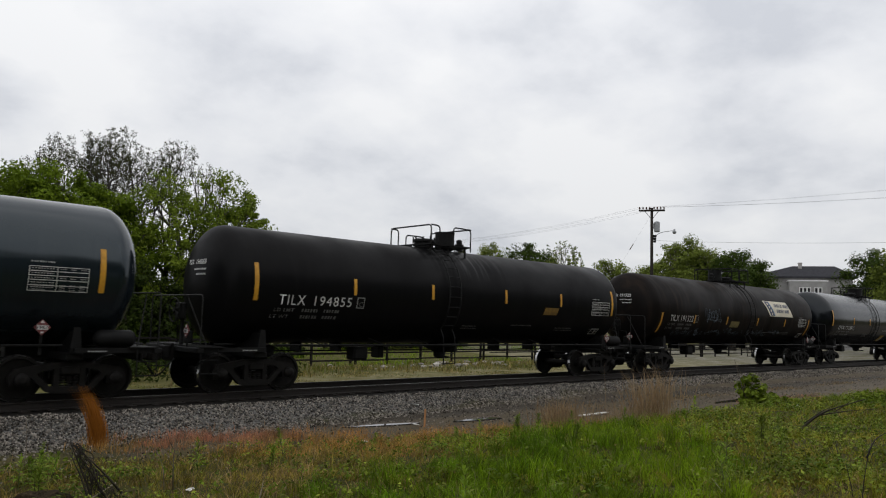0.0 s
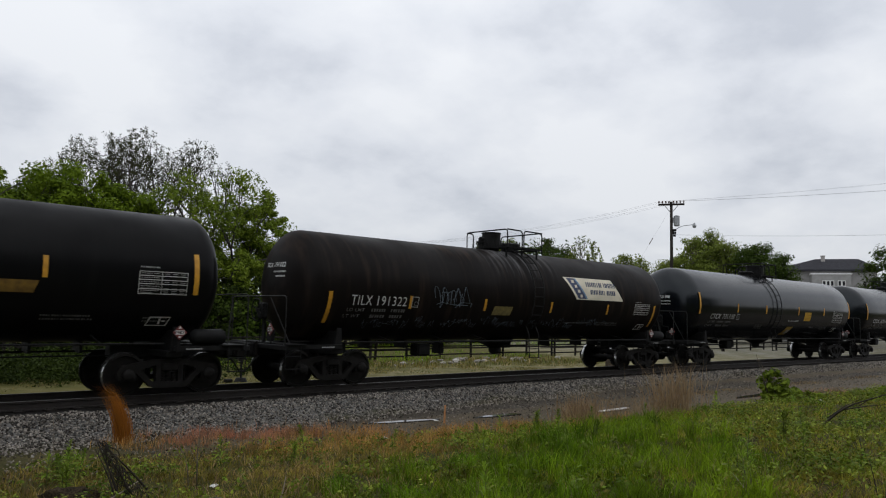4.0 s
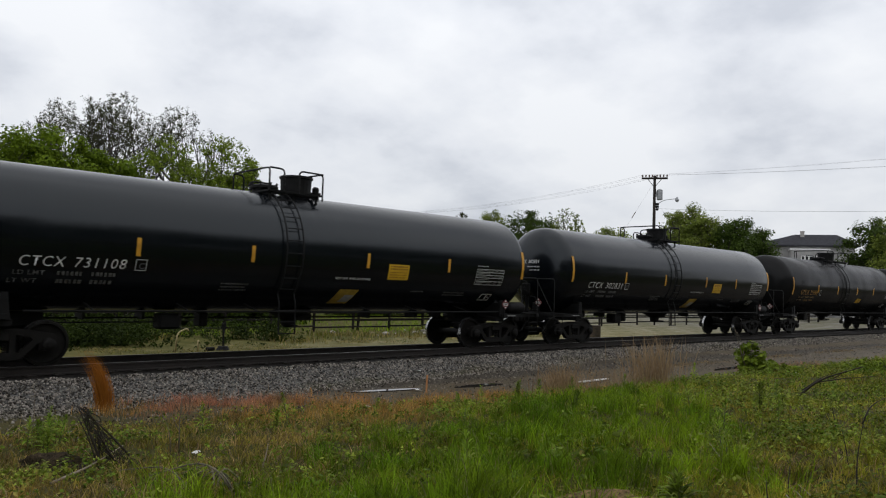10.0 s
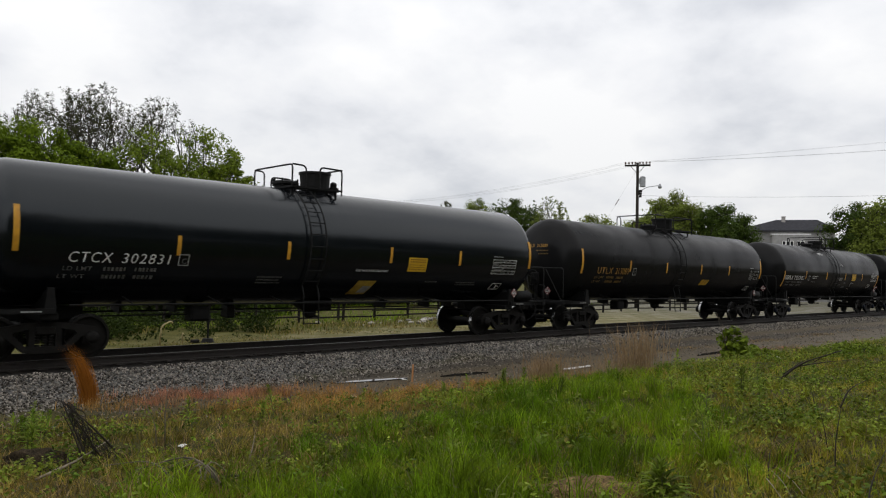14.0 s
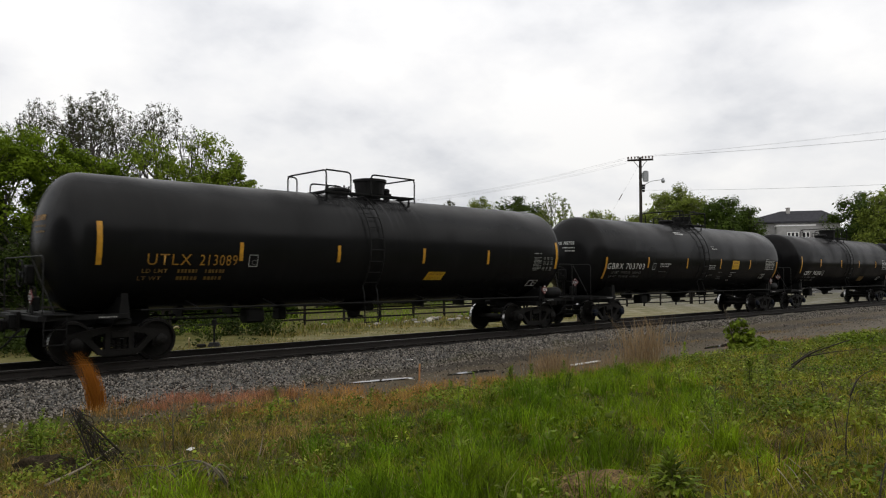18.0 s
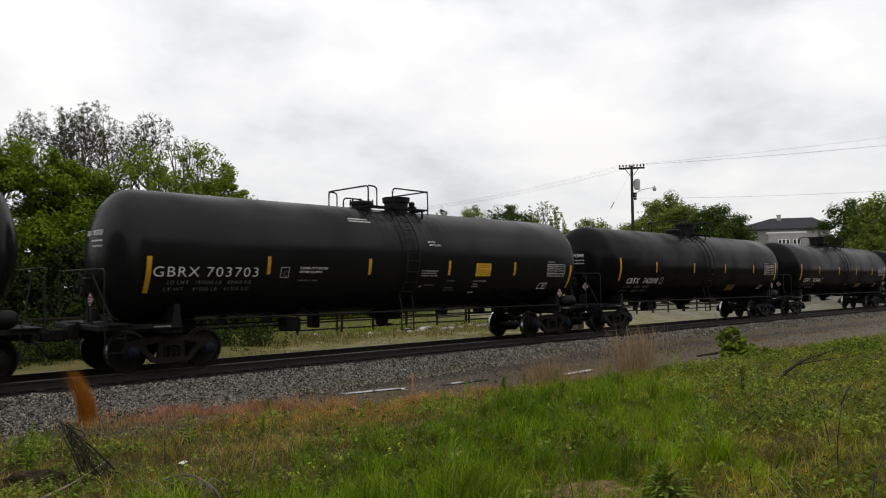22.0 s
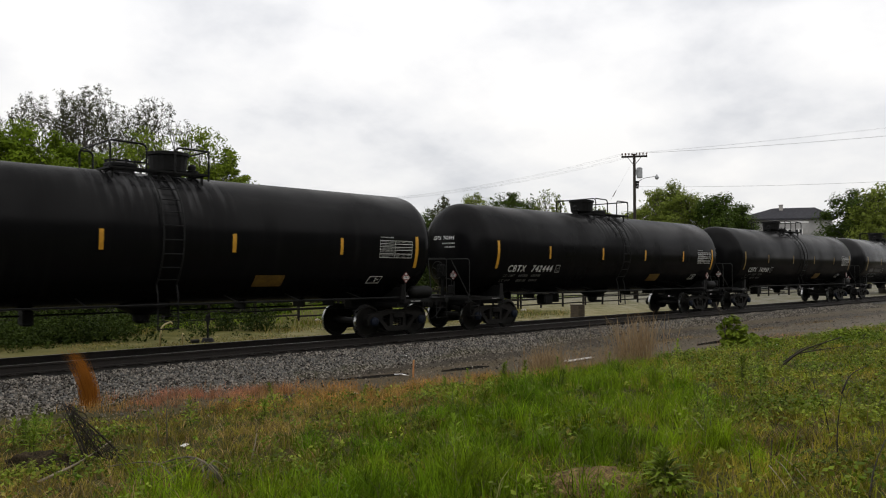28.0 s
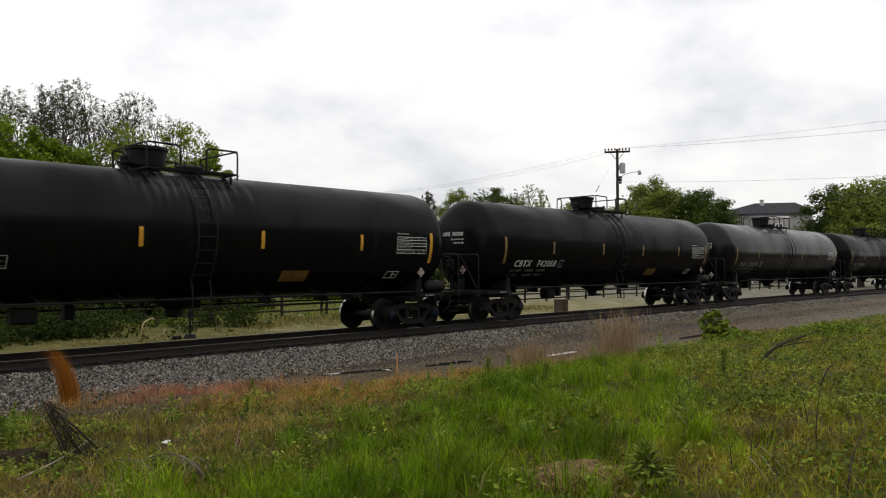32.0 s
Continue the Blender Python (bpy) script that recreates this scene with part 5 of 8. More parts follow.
def leaves(rng, centres, each, radius, size, flat=0.7, lift=0.5, wild=0.35, core=0.36):
    """Pointed leaves in rounded clumps, the outer ones turned outwards and up; returns vertices and triangles."""
    k = len(centres)
    n = k * each
    c = np.repeat(centres, each, 0)
    rad = np.repeat(radius * rng.uniform(0.6, 1.4, (k, 1)) * rng.uniform(0.75, 1.25, (k, 3)), each, 0)
    o = rng.normal(0, 1, (n, 3)); o /= np.linalg.norm(o, axis=1)[:, None]
    p = c + o * (rng.random(n) ** core)[:, None] * rad * np.array([1, 1, flat])
    up = o * 0.8 + rng.normal(0, wild, (n, 3)) + np.array([0, 0, lift]); up /= np.linalg.norm(up, axis=1)[:, None] + 1e-9
    d = np.cross(up, rng.normal(0, 1, (n, 3))); d /= np.linalg.norm(d, axis=1)[:, None] + 1e-9
    e = np.cross(up, d)
    s = size * rng.uniform(0.6, 1.4, n)[:, None]
    V = np.stack([p - d * s * 0.5, p + e * s * 0.32 - d * s * 0.05 - up * s * 0.06, p + d * s * 0.55, p - e * s * 0.32 - d * s * 0.05 - up * s * 0.06], 1)
    F = np.array([(0, 1, 2), (0, 2, 3)])[None] + 4 * np.arange(n)[:, None, None]
    return V.reshape(-1, 3), F.reshape(-1, 3)


def tree(name, label, base, trunk_r, lobes, clumps, each, radius, size, leaf, seed, limbs=9, fork=0.3, twig_r=0.02, category="tree", flat=0.7, heart=0):
    """A trunk that forks into limbs, a twig to every leaf clump, and clumps with gaps between them. lobes: (x, y, z, rx, ry, rz) above the base."""
    rng = np.random.default_rng(seed)
    base = np.array(base, float)
    base[2] = float(ground_z(base[0], base[1])) - 0.1
    vol = np.array([l[3] * l[4] * l[5] for l in lobes]) ** (0.7 if heart else 1.0); vol /= vol.sum()
    pts = []
    for i in rng.choice(len(lobes), clumps, p=vol):
        l = lobes[i]
        d = rng.normal(0, 1, 3); d /= np.linalg.norm(d)
        pts.append(np.array(l[:3]) + d * rng.uniform(0.45, 1.0) ** 0.6 * np.array(l[3:]) * rng.uniform(0.88, 1.06))
    pts = np.array(pts)
    top = max(l[2] for l in lobes)
    thing = tagged(new(name), label, category)
    thing.location = base
    bm = bmesh.new()
    fork_z = top * fork
    lean = rng.normal(0, 0.03, 2) * top
    spine = [(0, 0, 0), (lean[0] * 0.3, lean[1] * 0.3, fork_z * 0.5), (lean[0] * 0.6, lean[1] * 0.6, fork_z), (lean[0], lean[1], top * 0.75), (lean[0] * 1.1, lean[1] * 1.1, top)]
    tube(bm, spine, [trunk_r * 1.35, trunk_r, trunk_r * 0.85, trunk_r * 0.45, trunk_r * 0.12], 9)
    part("trunk", finish(bm, "trunk", BARK, True), thing)
    bm = bmesh.new()
    nodes = []
    for k in range(limbs):
        t = pts[rng.integers(len(pts))] * 0.9
        s = np.array(spine[2]) * rng.uniform(0.8, 1.25) if k % 3 else np.array(spine[3]) * rng.uniform(0.7, 1.0)
        mid = (s + t) / 2 + rng.normal(0, 0.05, 3) * top + np.array([0, 0, 0.06 * top])
        path = [s * (1 - u) ** 2 + mid * 2 * u * (1 - u) + t * u * u for u in np.linspace(0, 1, 6)]
        tube(bm, path, [trunk_r * f for f in (0.42, 0.34, 0.26, 0.19, 0.12, 0.05)], 6)
        nodes += path[1:]
    part("limb_fork", finish(bm, "limb_fork", BARK, True), thing)
    nodes = np.array(nodes)
    bm = bmesh.new()
    for p in pts:
        q = nodes[np.argmin(np.linalg.norm(nodes - p, axis=1) + 0.25 * np.maximum(0, nodes[:, 2] - p[2]))]
        mid = (p + q) / 2 + rng.normal(0, 0.08, 3) * np.linalg.norm(p - q) + np.array([0, 0, -0.04])
        tube(bm, [q, mid, p], [twig_r * 2.2, twig_r * 1.4, twig_r * 0.5], 3)
        for _ in range(3):
            tube(bm, [mid * 0.5 + p * 0.5, p + rng.normal(0, radius * 0.35, 3)], [twig_r * 0.9, twig_r * 0.35], 3)
    part("twig_growth", finish(bm, "twig_growth", BARK), thing)["kind"] = "stuff"
    V, F = leaves(rng, pts, each, radius, size, flat, 0.5, 0.28 if radius > 0.8 else 0.4, 0.25 if radius > 0.8 else 0.36)
    if heart:
        # the shaded inner leaves that close the middle of a dense crown
        l = np.array(lobes)[rng.choice(len(lobes), heart, p=vol)]
        V2, F2 = leaves(rng, l[:, :3] + rng.normal(0, 0.3, (heart, 3)) * l[:, 3:], 4, 0.45, 0.36, 0.8)
        V, F = np.concatenate([V, V2]), np.concatenate([F, F2 + len(V)])
    part("crown", mesh_tris("crown", V, F, leaf), thing, "clumps of leaves with gaps")
    return thing


def twiggy(name, label, base, height, half, trunk_r, leaf, seed, depth=5, buds=4, bud_size=0.1, bud_r=0.12, spread=0.55, along=0.6, category="tree", first=0.34, bole=1.0, cap=600):
    """A tree grown fork by fork, its twigs dotted with buds or small leaf tufts and the sky open between them."""
    rng = np.random.default_rng(seed)
    base = np.array(base, float)
    base[2] = float(ground_z(base[0], base[1])) - 0.1
    segs, spots = [], []

    def grow(p, d, length, r, level):
        path = [p]
        q, e = p, d
        for _ in range(3):
            e = e + rng.normal(0, 0.085, 3) + np.array([0, 0, 0.015 * level])
            e /= np.linalg.norm(e)
            q = q + e * length / 3
            path.append(q)
        segs.append((path, r, level))
        if level >= depth - 1:
            for _ in range(2):
                u = rng.random()
                spots.append(path[1] * (1 - u) + path[3] * u)
            spots.append(path[3])
        if level >= depth:
            return
        n = 3 if level < 2 else int(rng.integers(2, 4))
        turn = rng.uniform(0, 6.283)
        side = np.cross(e, (0.3, 0.9, 0.2)); side /= np.linalg.norm(side)
        up = np.cross(e, side)
        for k in range(n):
            a = turn + 6.283 * k / n + rng.normal(0, 0.3)
            tilt = spread * rng.uniform(0.55, 1.25)
            nd = e * math.cos(tilt) + (side * math.cos(a) + up * math.sin(a)) * math.sin(tilt)
            grow(q, nd, length * rng.uniform(0.62, 0.86) * (1.0 if level else bole), r * 0.56, level + 1)
        if rng.random() < along and (level or bole == 1.0):
            a = rng.uniform(0, 6.283)
            nd = e * 0.55 + (side * math.cos(a) + up * math.sin(a)) * 0.83
            grow(path[2], nd, length * 0.6, r * 0.5, level + 1)
    grow(np.zeros(3), np.array([0.0, 0.0, 1.0]), first, trunk_r, 0)
    sp = np.array(spots)
    k = np.array([half / np.quantile(np.abs(sp[:, 0] - sp[:, 0].mean()), 0.97), half / np.quantile(np.abs(sp[:, 1] - sp[:, 1].mean()), 0.97), height / np.quantile(sp[:, 2], 0.985)])
    cz, hz = (0.62 if bole == 1.0 else 0.70) * height, (0.40 if bole == 1.0 else 0.32) * height
    off = np.append((np.quantile(sp[:, :2] * k[:2], 0.03, 0) + np.quantile(sp[:, :2] * k[:2], 0.97, 0)) / 2, 0.0)

    def dome(q):
        """Fill the crown out to a round dome over the trunk."""
        q = np.asarray(q) * k
        q = q - off * min(1.0, max(0.0, q[2] / (0.6 * height)))
        u = (q - (0, 0, cz)) / (half, half, hz)
        r = max(0.05, float(np.linalg.norm(u)))
        w = min(1.0, max(0.0, (q[2] - 0.25 * height) / (0.3 * height)))
        g = 1 + w * (min(r ** -0.25, 1.08 / r) - 1) if r < 1.08 else 1 + w * (1.08 / r - 1)
        return np.array((0, 0, cz)) * (1 - g) + q * g
    share = min(1.0, 1.6 * cap / len(sp))
    segs = [g for g in segs if g[2] < depth or rng.random() < share]
    tips = [dome(q) for q in sp]
    # keep the tips that lie farthest from one another first, so that the crown fills evenly
    cells, picked = set(), []
    for step in (0.9, 0.6, 0.4, 0.2):
        for q in tips:
            key = (step, *np.floor(q / step).astype(int))
            if key not in cells and len(picked) < cap:
                cells.add(key)
                picked.append(q)
    sp = np.array(picked)
    thing = tagged(new(name), label, category)
    thing.location = base
    for lo, hi, nm, seg in ((0, 0, "trunk", 9), (1, 2, "limb_fork", 6), (3, depth, "twig_growth", 3)):
        bm = bmesh.new()
        for path, r, level in segs:
            if lo <= level <= hi:
                r2 = r * 0.66 if level else r * 0.8
                tube(bm, [dome(q) for q in path], [max(0.009, r + (r2 - r) * i / 3) for i in range(4)], seg)
        ob = part(nm, finish(bm, nm, BARK), thing)
        if lo:
            ob["kind"] = "stuff"
    V, F = leaves(rng, sp, buds, bud_r, bud_size, 0.9)
    part("crown", mesh_tris("crown", V, F, leaf), thing, "sparse young leaves and buds")
    return thing


def polar(az, d):
    """A place by its bearing from the line's normal and its distance from the bank where the filming was done."""
    return (d * math.sin(radians(az)), -17.3 + d * math.cos(radians(az)), 0)


def build_trees():
    # the group behind the fence at the near end
    tree("leafy_tree", "broad round tree in fresh bright green leaf", polar(13.0, 41), 0.28,
         [(0.9, 0, 5.6, 3.6, 3.2, 4.3), (4.4, 0.3, 5.2, 2.9, 2.6, 3.9), (-3.4, 0, 5.2, 3.4, 3.0, 3.7), (6.4, 0.3, 3.9, 2.0, 2.0, 3.4), (3.3, 0.2, 6.5, 2.3, 2.3, 3.8)], 390, 230, 0.72, 0.17, LEAF_BRIGHT, 11, 12)
    tree("leafy_tree", "round bushy tree in fresh green leaf", polar(8.6, 42), 0.24,
         [(0.4, 0, 5.5, 2.6, 2.6, 4.0), (2.0, 0, 5.6, 2.0, 2.2, 3.8), (-2.4, 0, 5.8, 2.2, 2.4, 4.6)], 160, 230, 0.74, 0.185, LEAF_BRIGHT, 17, 10)
    tree("leafy_tree", "tall dark green tree at the end of the group", polar(8.0, 44), 0.26,
         [(-1.2, 0, 8.4, 2.2, 2.2, 4.4), (-0.4, 0, 5.6, 2.4, 2.4, 4.0)], 170, 180, 0.72, 0.195, LEAF_DARK, 57, 10)
    twiggy("budding_tree", "tall tree with thin grey twigs and sparse young buds", polar(16.8, 57), 14.8, 3.8, 0.3, LEAF_BUD, 12, 6, 6, 0.10, 0.18, 0.72, 0.8, bole=0.45, cap=1900)
    twiggy("budding_tree", "tall tree with thin grey twigs and sparse young buds", polar(19.8, 56), 15.0, 3.4, 0.28, LEAF_BUD, 26, 6, 6, 0.10, 0.18, 0.72, 0.8, bole=0.45, cap=1750)
    twiggy("budding_tree", "slender tree with thin grey twigs and sparse young buds", polar(23.4, 58), 14.8, 3.2, 0.24, LEAF_BUD, 28, 6, 6, 0.10, 0.18, 0.72, 0.8, bole=0.45, cap=1500)
    twiggy("budding_tree", "thin budding tree behind the round green one", polar(13.4, 60), 12.4, 2.4, 0.22, LEAF_BUD, 19, 6, 4, 0.12, 0.13, 0.72, 0.5, bole=0.45, cap=800)
    twiggy("leafy_tree", "open-crowned green tree with sky showing through", polar(23.2, 43), 10.0, 2.7, 0.2, LEAF_MID, 13, 5, 26, 0.13, 0.36, 0.7, bole=0.6, cap=260)
    twiggy("leafy_tree", "open-crowned green tree with sky showing through", polar(26.4, 44), 10.5, 2.5, 0.15, LEAF_MID, 29, 5, 24, 0.13, 0.34, 0.7, bole=0.6, cap=230)
    tree("leafy_tree", "small full green tree beside the taller ones", polar(28.4, 46), 0.18,
         [(-0.2, 0, 6.4, 1.7, 2.2, 3.2), (-1.9, 0, 5.8, 1.8, 2.0, 3.1), (1.1, 0, 4.8, 1.4, 1.8, 3.0)], 150, 190, 0.55, 0.15, LEAF_MID, 14, 14, 0.3, 0.016)
    tree("leafy_tree", "low full green tree under the open-crowned ones", polar(22.5, 42), 0.16,
         [(0.0, 0, 4.4, 2.2, 2.0, 2.8), (2.4, 0, 4.0, 1.9, 2.0, 2.6)], 80, 190, 0.6, 0.15, LEAF_MID, 24, 14, 0.3, 0.016)
    tree("leafy_tree", "dark rounded tree at the edge of the group", polar(32.6, 56), 0.18, [(0, 0, 6.8, 1.7, 1.6, 1.8), (1.4, 0, 6.4, 1.3, 1.4, 1.6), (-0.6, 0, 4.0, 2.2, 1.8, 2.4)], 200, 110, 0.42, 0.19, LEAF_DARK, 37, 10, 0.3, 0.016)
    tree("leafy_tree", "low green tree at the edge of the group", polar(34.5, 60), 0.15, [(0, 0, 3.8, 2.4, 1.8, 2.2)], 120, 70, 0.45, 0.26, LEAF_FAR, 38, 8, 0.3, 0.016)
    tree("understorey_shrub", "dense dark green thicket beneath the trees", polar(17.5, 40), 0.1,
         [(0, 0, 1.6, 4.5, 1.6, 1.9), (4.6, 0.6, 1.5, 3.0, 1.5, 1.7), (-4.6, 0.4, 1.7, 3.6, 1.6, 2.0)], 240, 60, 0.6, 0.22, LEAF_DARK, 15, 10, category="shrub")
    tree("understorey_shrub", "dense dark green thicket beneath the trees", polar(27.0, 42), 0.1,
         [(0, 0, 1.6, 3.6, 1.6, 2.0), (3.6, 0.5, 1.2, 2.0, 1.4, 1.4)], 150, 60, 0.55, 0.22, LEAF_DARK, 16, 8, category="shrub")
    # added shrubs, leaves coloured dark in place of shade under the canopy
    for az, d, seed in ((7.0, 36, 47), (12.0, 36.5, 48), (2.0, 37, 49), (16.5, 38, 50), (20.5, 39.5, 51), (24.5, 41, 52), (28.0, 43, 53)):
        tree("understorey_shrub", "dense thicket beneath the trees, leaves coloured dark for shade", polar(az, d), 0.1,
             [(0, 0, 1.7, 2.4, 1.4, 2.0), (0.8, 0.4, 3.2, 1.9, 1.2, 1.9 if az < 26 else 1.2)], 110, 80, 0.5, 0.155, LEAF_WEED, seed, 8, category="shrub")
    # the trees beyond the yard: bearing, distance, spread, height
    far = [(46.9, 118, 4.0, 15.2, LEAF_FAR, 21), (49.4, 112, 3.9, 14.9, LEAF_FARDARK, 22), (50.9, 118, 3.6, 15.0, LEAF_FARDARK, 24), (43.0, 122, 4.6, 13.2, LEAF_FARDARK, 39),
           (40.3, 122, 4.6, 11.6, LEAF_FARDARK, 54), (37.2, 118, 4.6, 11.0, LEAF_FAR, 55), (35.0, 124, 4.4, 11.2, LEAF_FARDARK, 56),
           (56.3, 120, 4.2, 13.4, LEAF_FAR, 25), (54.2, 128, 4.2, 12.0, LEAF_FARDARK, 26), (59.0, 96, 2.2, 10.2, LEAF_FAR, 27),
           (61.2, 98, 3.7, 13.7, LEAF_FAR, 28), (62.6, 94, 2.8, 12.2, LEAF_FAR, 29), (64.7, 92, 3.5, 11.7, LEAF_FARDARK, 30), (66.0, 96, 2.9, 10.6, LEAF_FARDARK, 31),
           (73.4, 100, 3.4, 12.0, LEAF_FARDARK, 32), (75.2, 96, 3.4, 12.3, LEAF_FAR, 33), (77.2, 92, 4.0, 12.2, LEAF_FAR, 34), (79.8, 96, 5.0, 12.6, LEAF_FAR, 35)]
    for az, d, r, h, leaf, seed in far:
        r, h = r * 1.14, h + 0.35
        # a dome of billows round a dense heart
        lump = random.Random(seed)
        lobes = [(0, 0, h * 0.52, r * 0.80, r * 0.75, h * 0.34)]
        for k in range(11):
            a, up = k * 2.4 + lump.uniform(-0.4, 0.4), (k + 0.6) / 11.0
            w = math.sqrt(max(0.0, 1 - up * up))
            b = r * lump.uniform(0.30, 0.46)
            lobes.append((math.cos(a) * (r - b * 0.7) * w, math.sin(a) * (r - b * 0.7) * w, h * 0.46 + (h * 0.54 - b * 0.8) * up, b, b, b * 0.82))
        tree("distant_tree", "full round tree in green leaf beyond the yard" if leaf is not LEAF_FARDARK else "dark green round tree beyond the yard", polar(az, d), 0.3,
             lobes, 150, 95 if az > 45 else 60, 0.85, 0.215 if az > 45 else 0.26, leaf, seed, 9, 0.3, 0.03, flat=0.8, heart=500)
    twiggy("budding_tree", "thin-leaved tree with bare twigs showing", polar(52.5, 108), 14.2, 2.9, 0.22, LEAF_FAR, 23, 5, 4, 0.24, 0.3)
    twiggy("budding_tree", "thin-leaved sapling top above the train", polar(44.3, 112), 14.2, 1.9, 0.14, LEAF_BUD, 36, 5, 5, 0.24, 0.3)
    # added thickets that close the gaps; the shade is in their leaf colour
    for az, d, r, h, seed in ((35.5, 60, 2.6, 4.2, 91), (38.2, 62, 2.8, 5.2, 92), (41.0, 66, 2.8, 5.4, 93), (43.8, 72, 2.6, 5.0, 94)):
        tree("shade_toned_thicket", "dense thicket behind the fence, its green darkened for shade", polar(az, d), 0.12,
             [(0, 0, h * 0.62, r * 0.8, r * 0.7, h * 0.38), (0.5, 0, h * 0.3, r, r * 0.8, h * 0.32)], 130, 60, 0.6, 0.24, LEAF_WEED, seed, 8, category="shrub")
    # the wood at the back of the bank, mirrored in the tanks
    for k, (x, y, h) in enumerate(((-24, -31, 17), (-14, -28, 17), (-6, -28, 19), (2, -31, 19), (9, -32, 18), (18, -33, 18), (27, -34, 17), (37, -35, 18), (48, -36, 18), (60, -38, 18), (74, -40, 18), (90, -42, 18))):
        tree("roadside_tree", "tall leafy tree at the back of the bank", (x, y, 0), 0.3, [(0, 0, h * 0.68, 5.2, 4.0, h * 0.32), (1.5, 0, h * 0.35, 4.8, 3.6, h * 0.3), (-3, 0, h * 0.42, 4.0, 3.4, h * 0.32)], 100, 36, 1.4, 0.95, LEAF_DARK, 60 + k, 7, 0.3, 0.04)
    # low scrub that closes the view between the trees
    for az, d, seed in ((36, 120, 41), (40, 126, 42), (68, 150, 43), (70.8, 150, 44), (82, 110, 45), (32, 110, 46)):
        tree("distant_scrub", "low green scrub at the back of the yard", polar(az, d), 0.15, [(0, 0, 1.8, 8.0, 3.0, 2.0)], 90, 40, 0.9, 0.5, LEAF_DARK, seed, 5, category="shrub")


build_trees()

# ---- the pole and its wires ----
WOODPOLE = material("weathered_pole_wood", (0.035, 0.03, 0.026), 0.85, 0.0, (0.018, 0.015, 0.013), 8, 0.4, 30, (3, 3, 0.3), spec=0.1)
GALV = material("galvanised_grey", (0.32, 0.33, 0.34), 0.45, 0.4, (0.22, 0.23, 0.24), 8)
CABLE = material("weathered_cable", (0.10, 0.10, 0.105), 0.6, 0.0, (0.07, 0.07, 0.07), 3)
PORC = material("brown_porcelain", (0.10, 0.05, 0.035), 0.3, 0.0, (0.07, 0.035, 0.025), 8)
POLE = polar(59.08, 70.0)


def build_pole():
    x, y, _ = POLE
    z0 = float(ground_z(x, y))
    pole = tagged(new("utility_pole"), "weathered wooden utility pole with crossarm, transformer and street lamp", "utility pole")
    pole.location = (x, y, z0)
    top = 12.72 - z0
    u = Vector((math.cos(radians(59)), -math.sin(radians(59)), 0)).normalized()  # along the crossarm
    bm = bmesh.new()
    rod(bm, (0, 0, -0.1), (0, 0, top), 0.17, 12, 0.12)
    part("pole", finish(bm, "pole", WOODPOLE, True), pole)
    bm = bmesh.new()
    rot = Matrix.Rotation(math.atan2(u.y, u.x), 3, "Z")
    for d in (-0.14, 0.14):
        box(bm, Vector((0, 0, top - 0.25)) + rot @ Vector((0, d, 0)), (2.3, 0.09, 0.13), rot)
    part("crossarm", finish(bm, "crossarm", WOODPOLE), pole, "wooden double crossarm")
    bm = bmesh.new()
    lathe(bm, [(0, 0.03), (0.10, 0.03), (0.11, 0.085), (0.16, 0.09), (0.19, 0.06), (0.25, 0.075), (0.28, 0.04)], 10, "z")
    ins = finish(bm, "insulator", PORC)
    for d in (-1.08, -0.78, -0.48, -0.2, 0.2, 0.48, 0.78, 1.08):
        part("insulator", ins, pole, "brown insulator", Matrix.Translation(u * d + Vector((0, 0, top - 0.19))))
    bm = bmesh.new()
    lathe(bm, [(0, 0.2), (0.04, 0.26), (0.9, 0.26), (0.95, 0.2), (1.0, 0.08)], 16, "z")
    bmesh.ops.translate(bm, verts=bm.verts, vec=u * 0.46 + Vector((0, 0, top - 2.25)))
    box(bm, u * 0.2 + Vector((0, 0, top - 1.7)), (0.3, 0.08, 0.5), rot)
    part("transformer", finish(bm, "transformer", GALV, False), pole, "grey transformer can")
    bm = bmesh.new()
    for k in range(3):
        box(bm, u * 0.26 + Vector((0, 0, top - 2.62 - 0.24 * k)), (0.34 - 0.05 * k, 0.26, 0.2), rot, 0.03)
    part("junction_boxes", finish(bm, "junction_boxes", STEEL), pole, "dark line hardware")
    bm = bmesh.new()
    a = Vector((0, 0, top - 2.9))
    tube(bm, bent([a, a + u * 0.7 + Vector((0, 0, 0.62)), a + u * 1.9 + Vector((0, 0, 0.78))], 0.5, 6), 0.03)
    part("lamp_arm", finish(bm, "lamp_arm", GALV), pole, "thin grey lamp arm")
    bm = bmesh.new()
    lathe(bm, [(-0.24, 0.10), (-0.14, 0.17), (0.0, 0.18), (0.05, 0.10), (0.18, 0.08), (0.22, 0.03)], 14, "z")
    bmesh.ops.translate(bm, verts=bm.verts, vec=a + u * 1.98 + Vector((0, 0, 0.72)))
    part("lamp_head", finish(bm, "lamp_head", GALV, True), pole, "grey street lamp head")
    # braces under the arm, and a stay that runs down to the ground
    for sgn in (-1, 1):
        bm = bmesh.new()
        rod(bm, u * (0.62 * sgn) + Vector((0, 0, top - 0.3)), u * (0.1 * sgn) + Vector((0, 0, top - 0.95)), 0.025, 6)
        part("brace", finish(bm, "brace", STEEL), pole, "dark diagonal crossarm brace")
    foot = Vector((x, y, 0)) - u * 7.4
    foot = Vector((-u.x * 7.4, -u.y * 7.4, float(ground_z(foot.x, foot.y)) - z0))
    head = Vector((0, 0, top - 0.5))
    bm = bmesh.new()
    rod(bm, head, foot, 0.004, 5)
    part("stay_wire", finish(bm, "stay_wire", CABLE), pole, "thin steel stay wire")
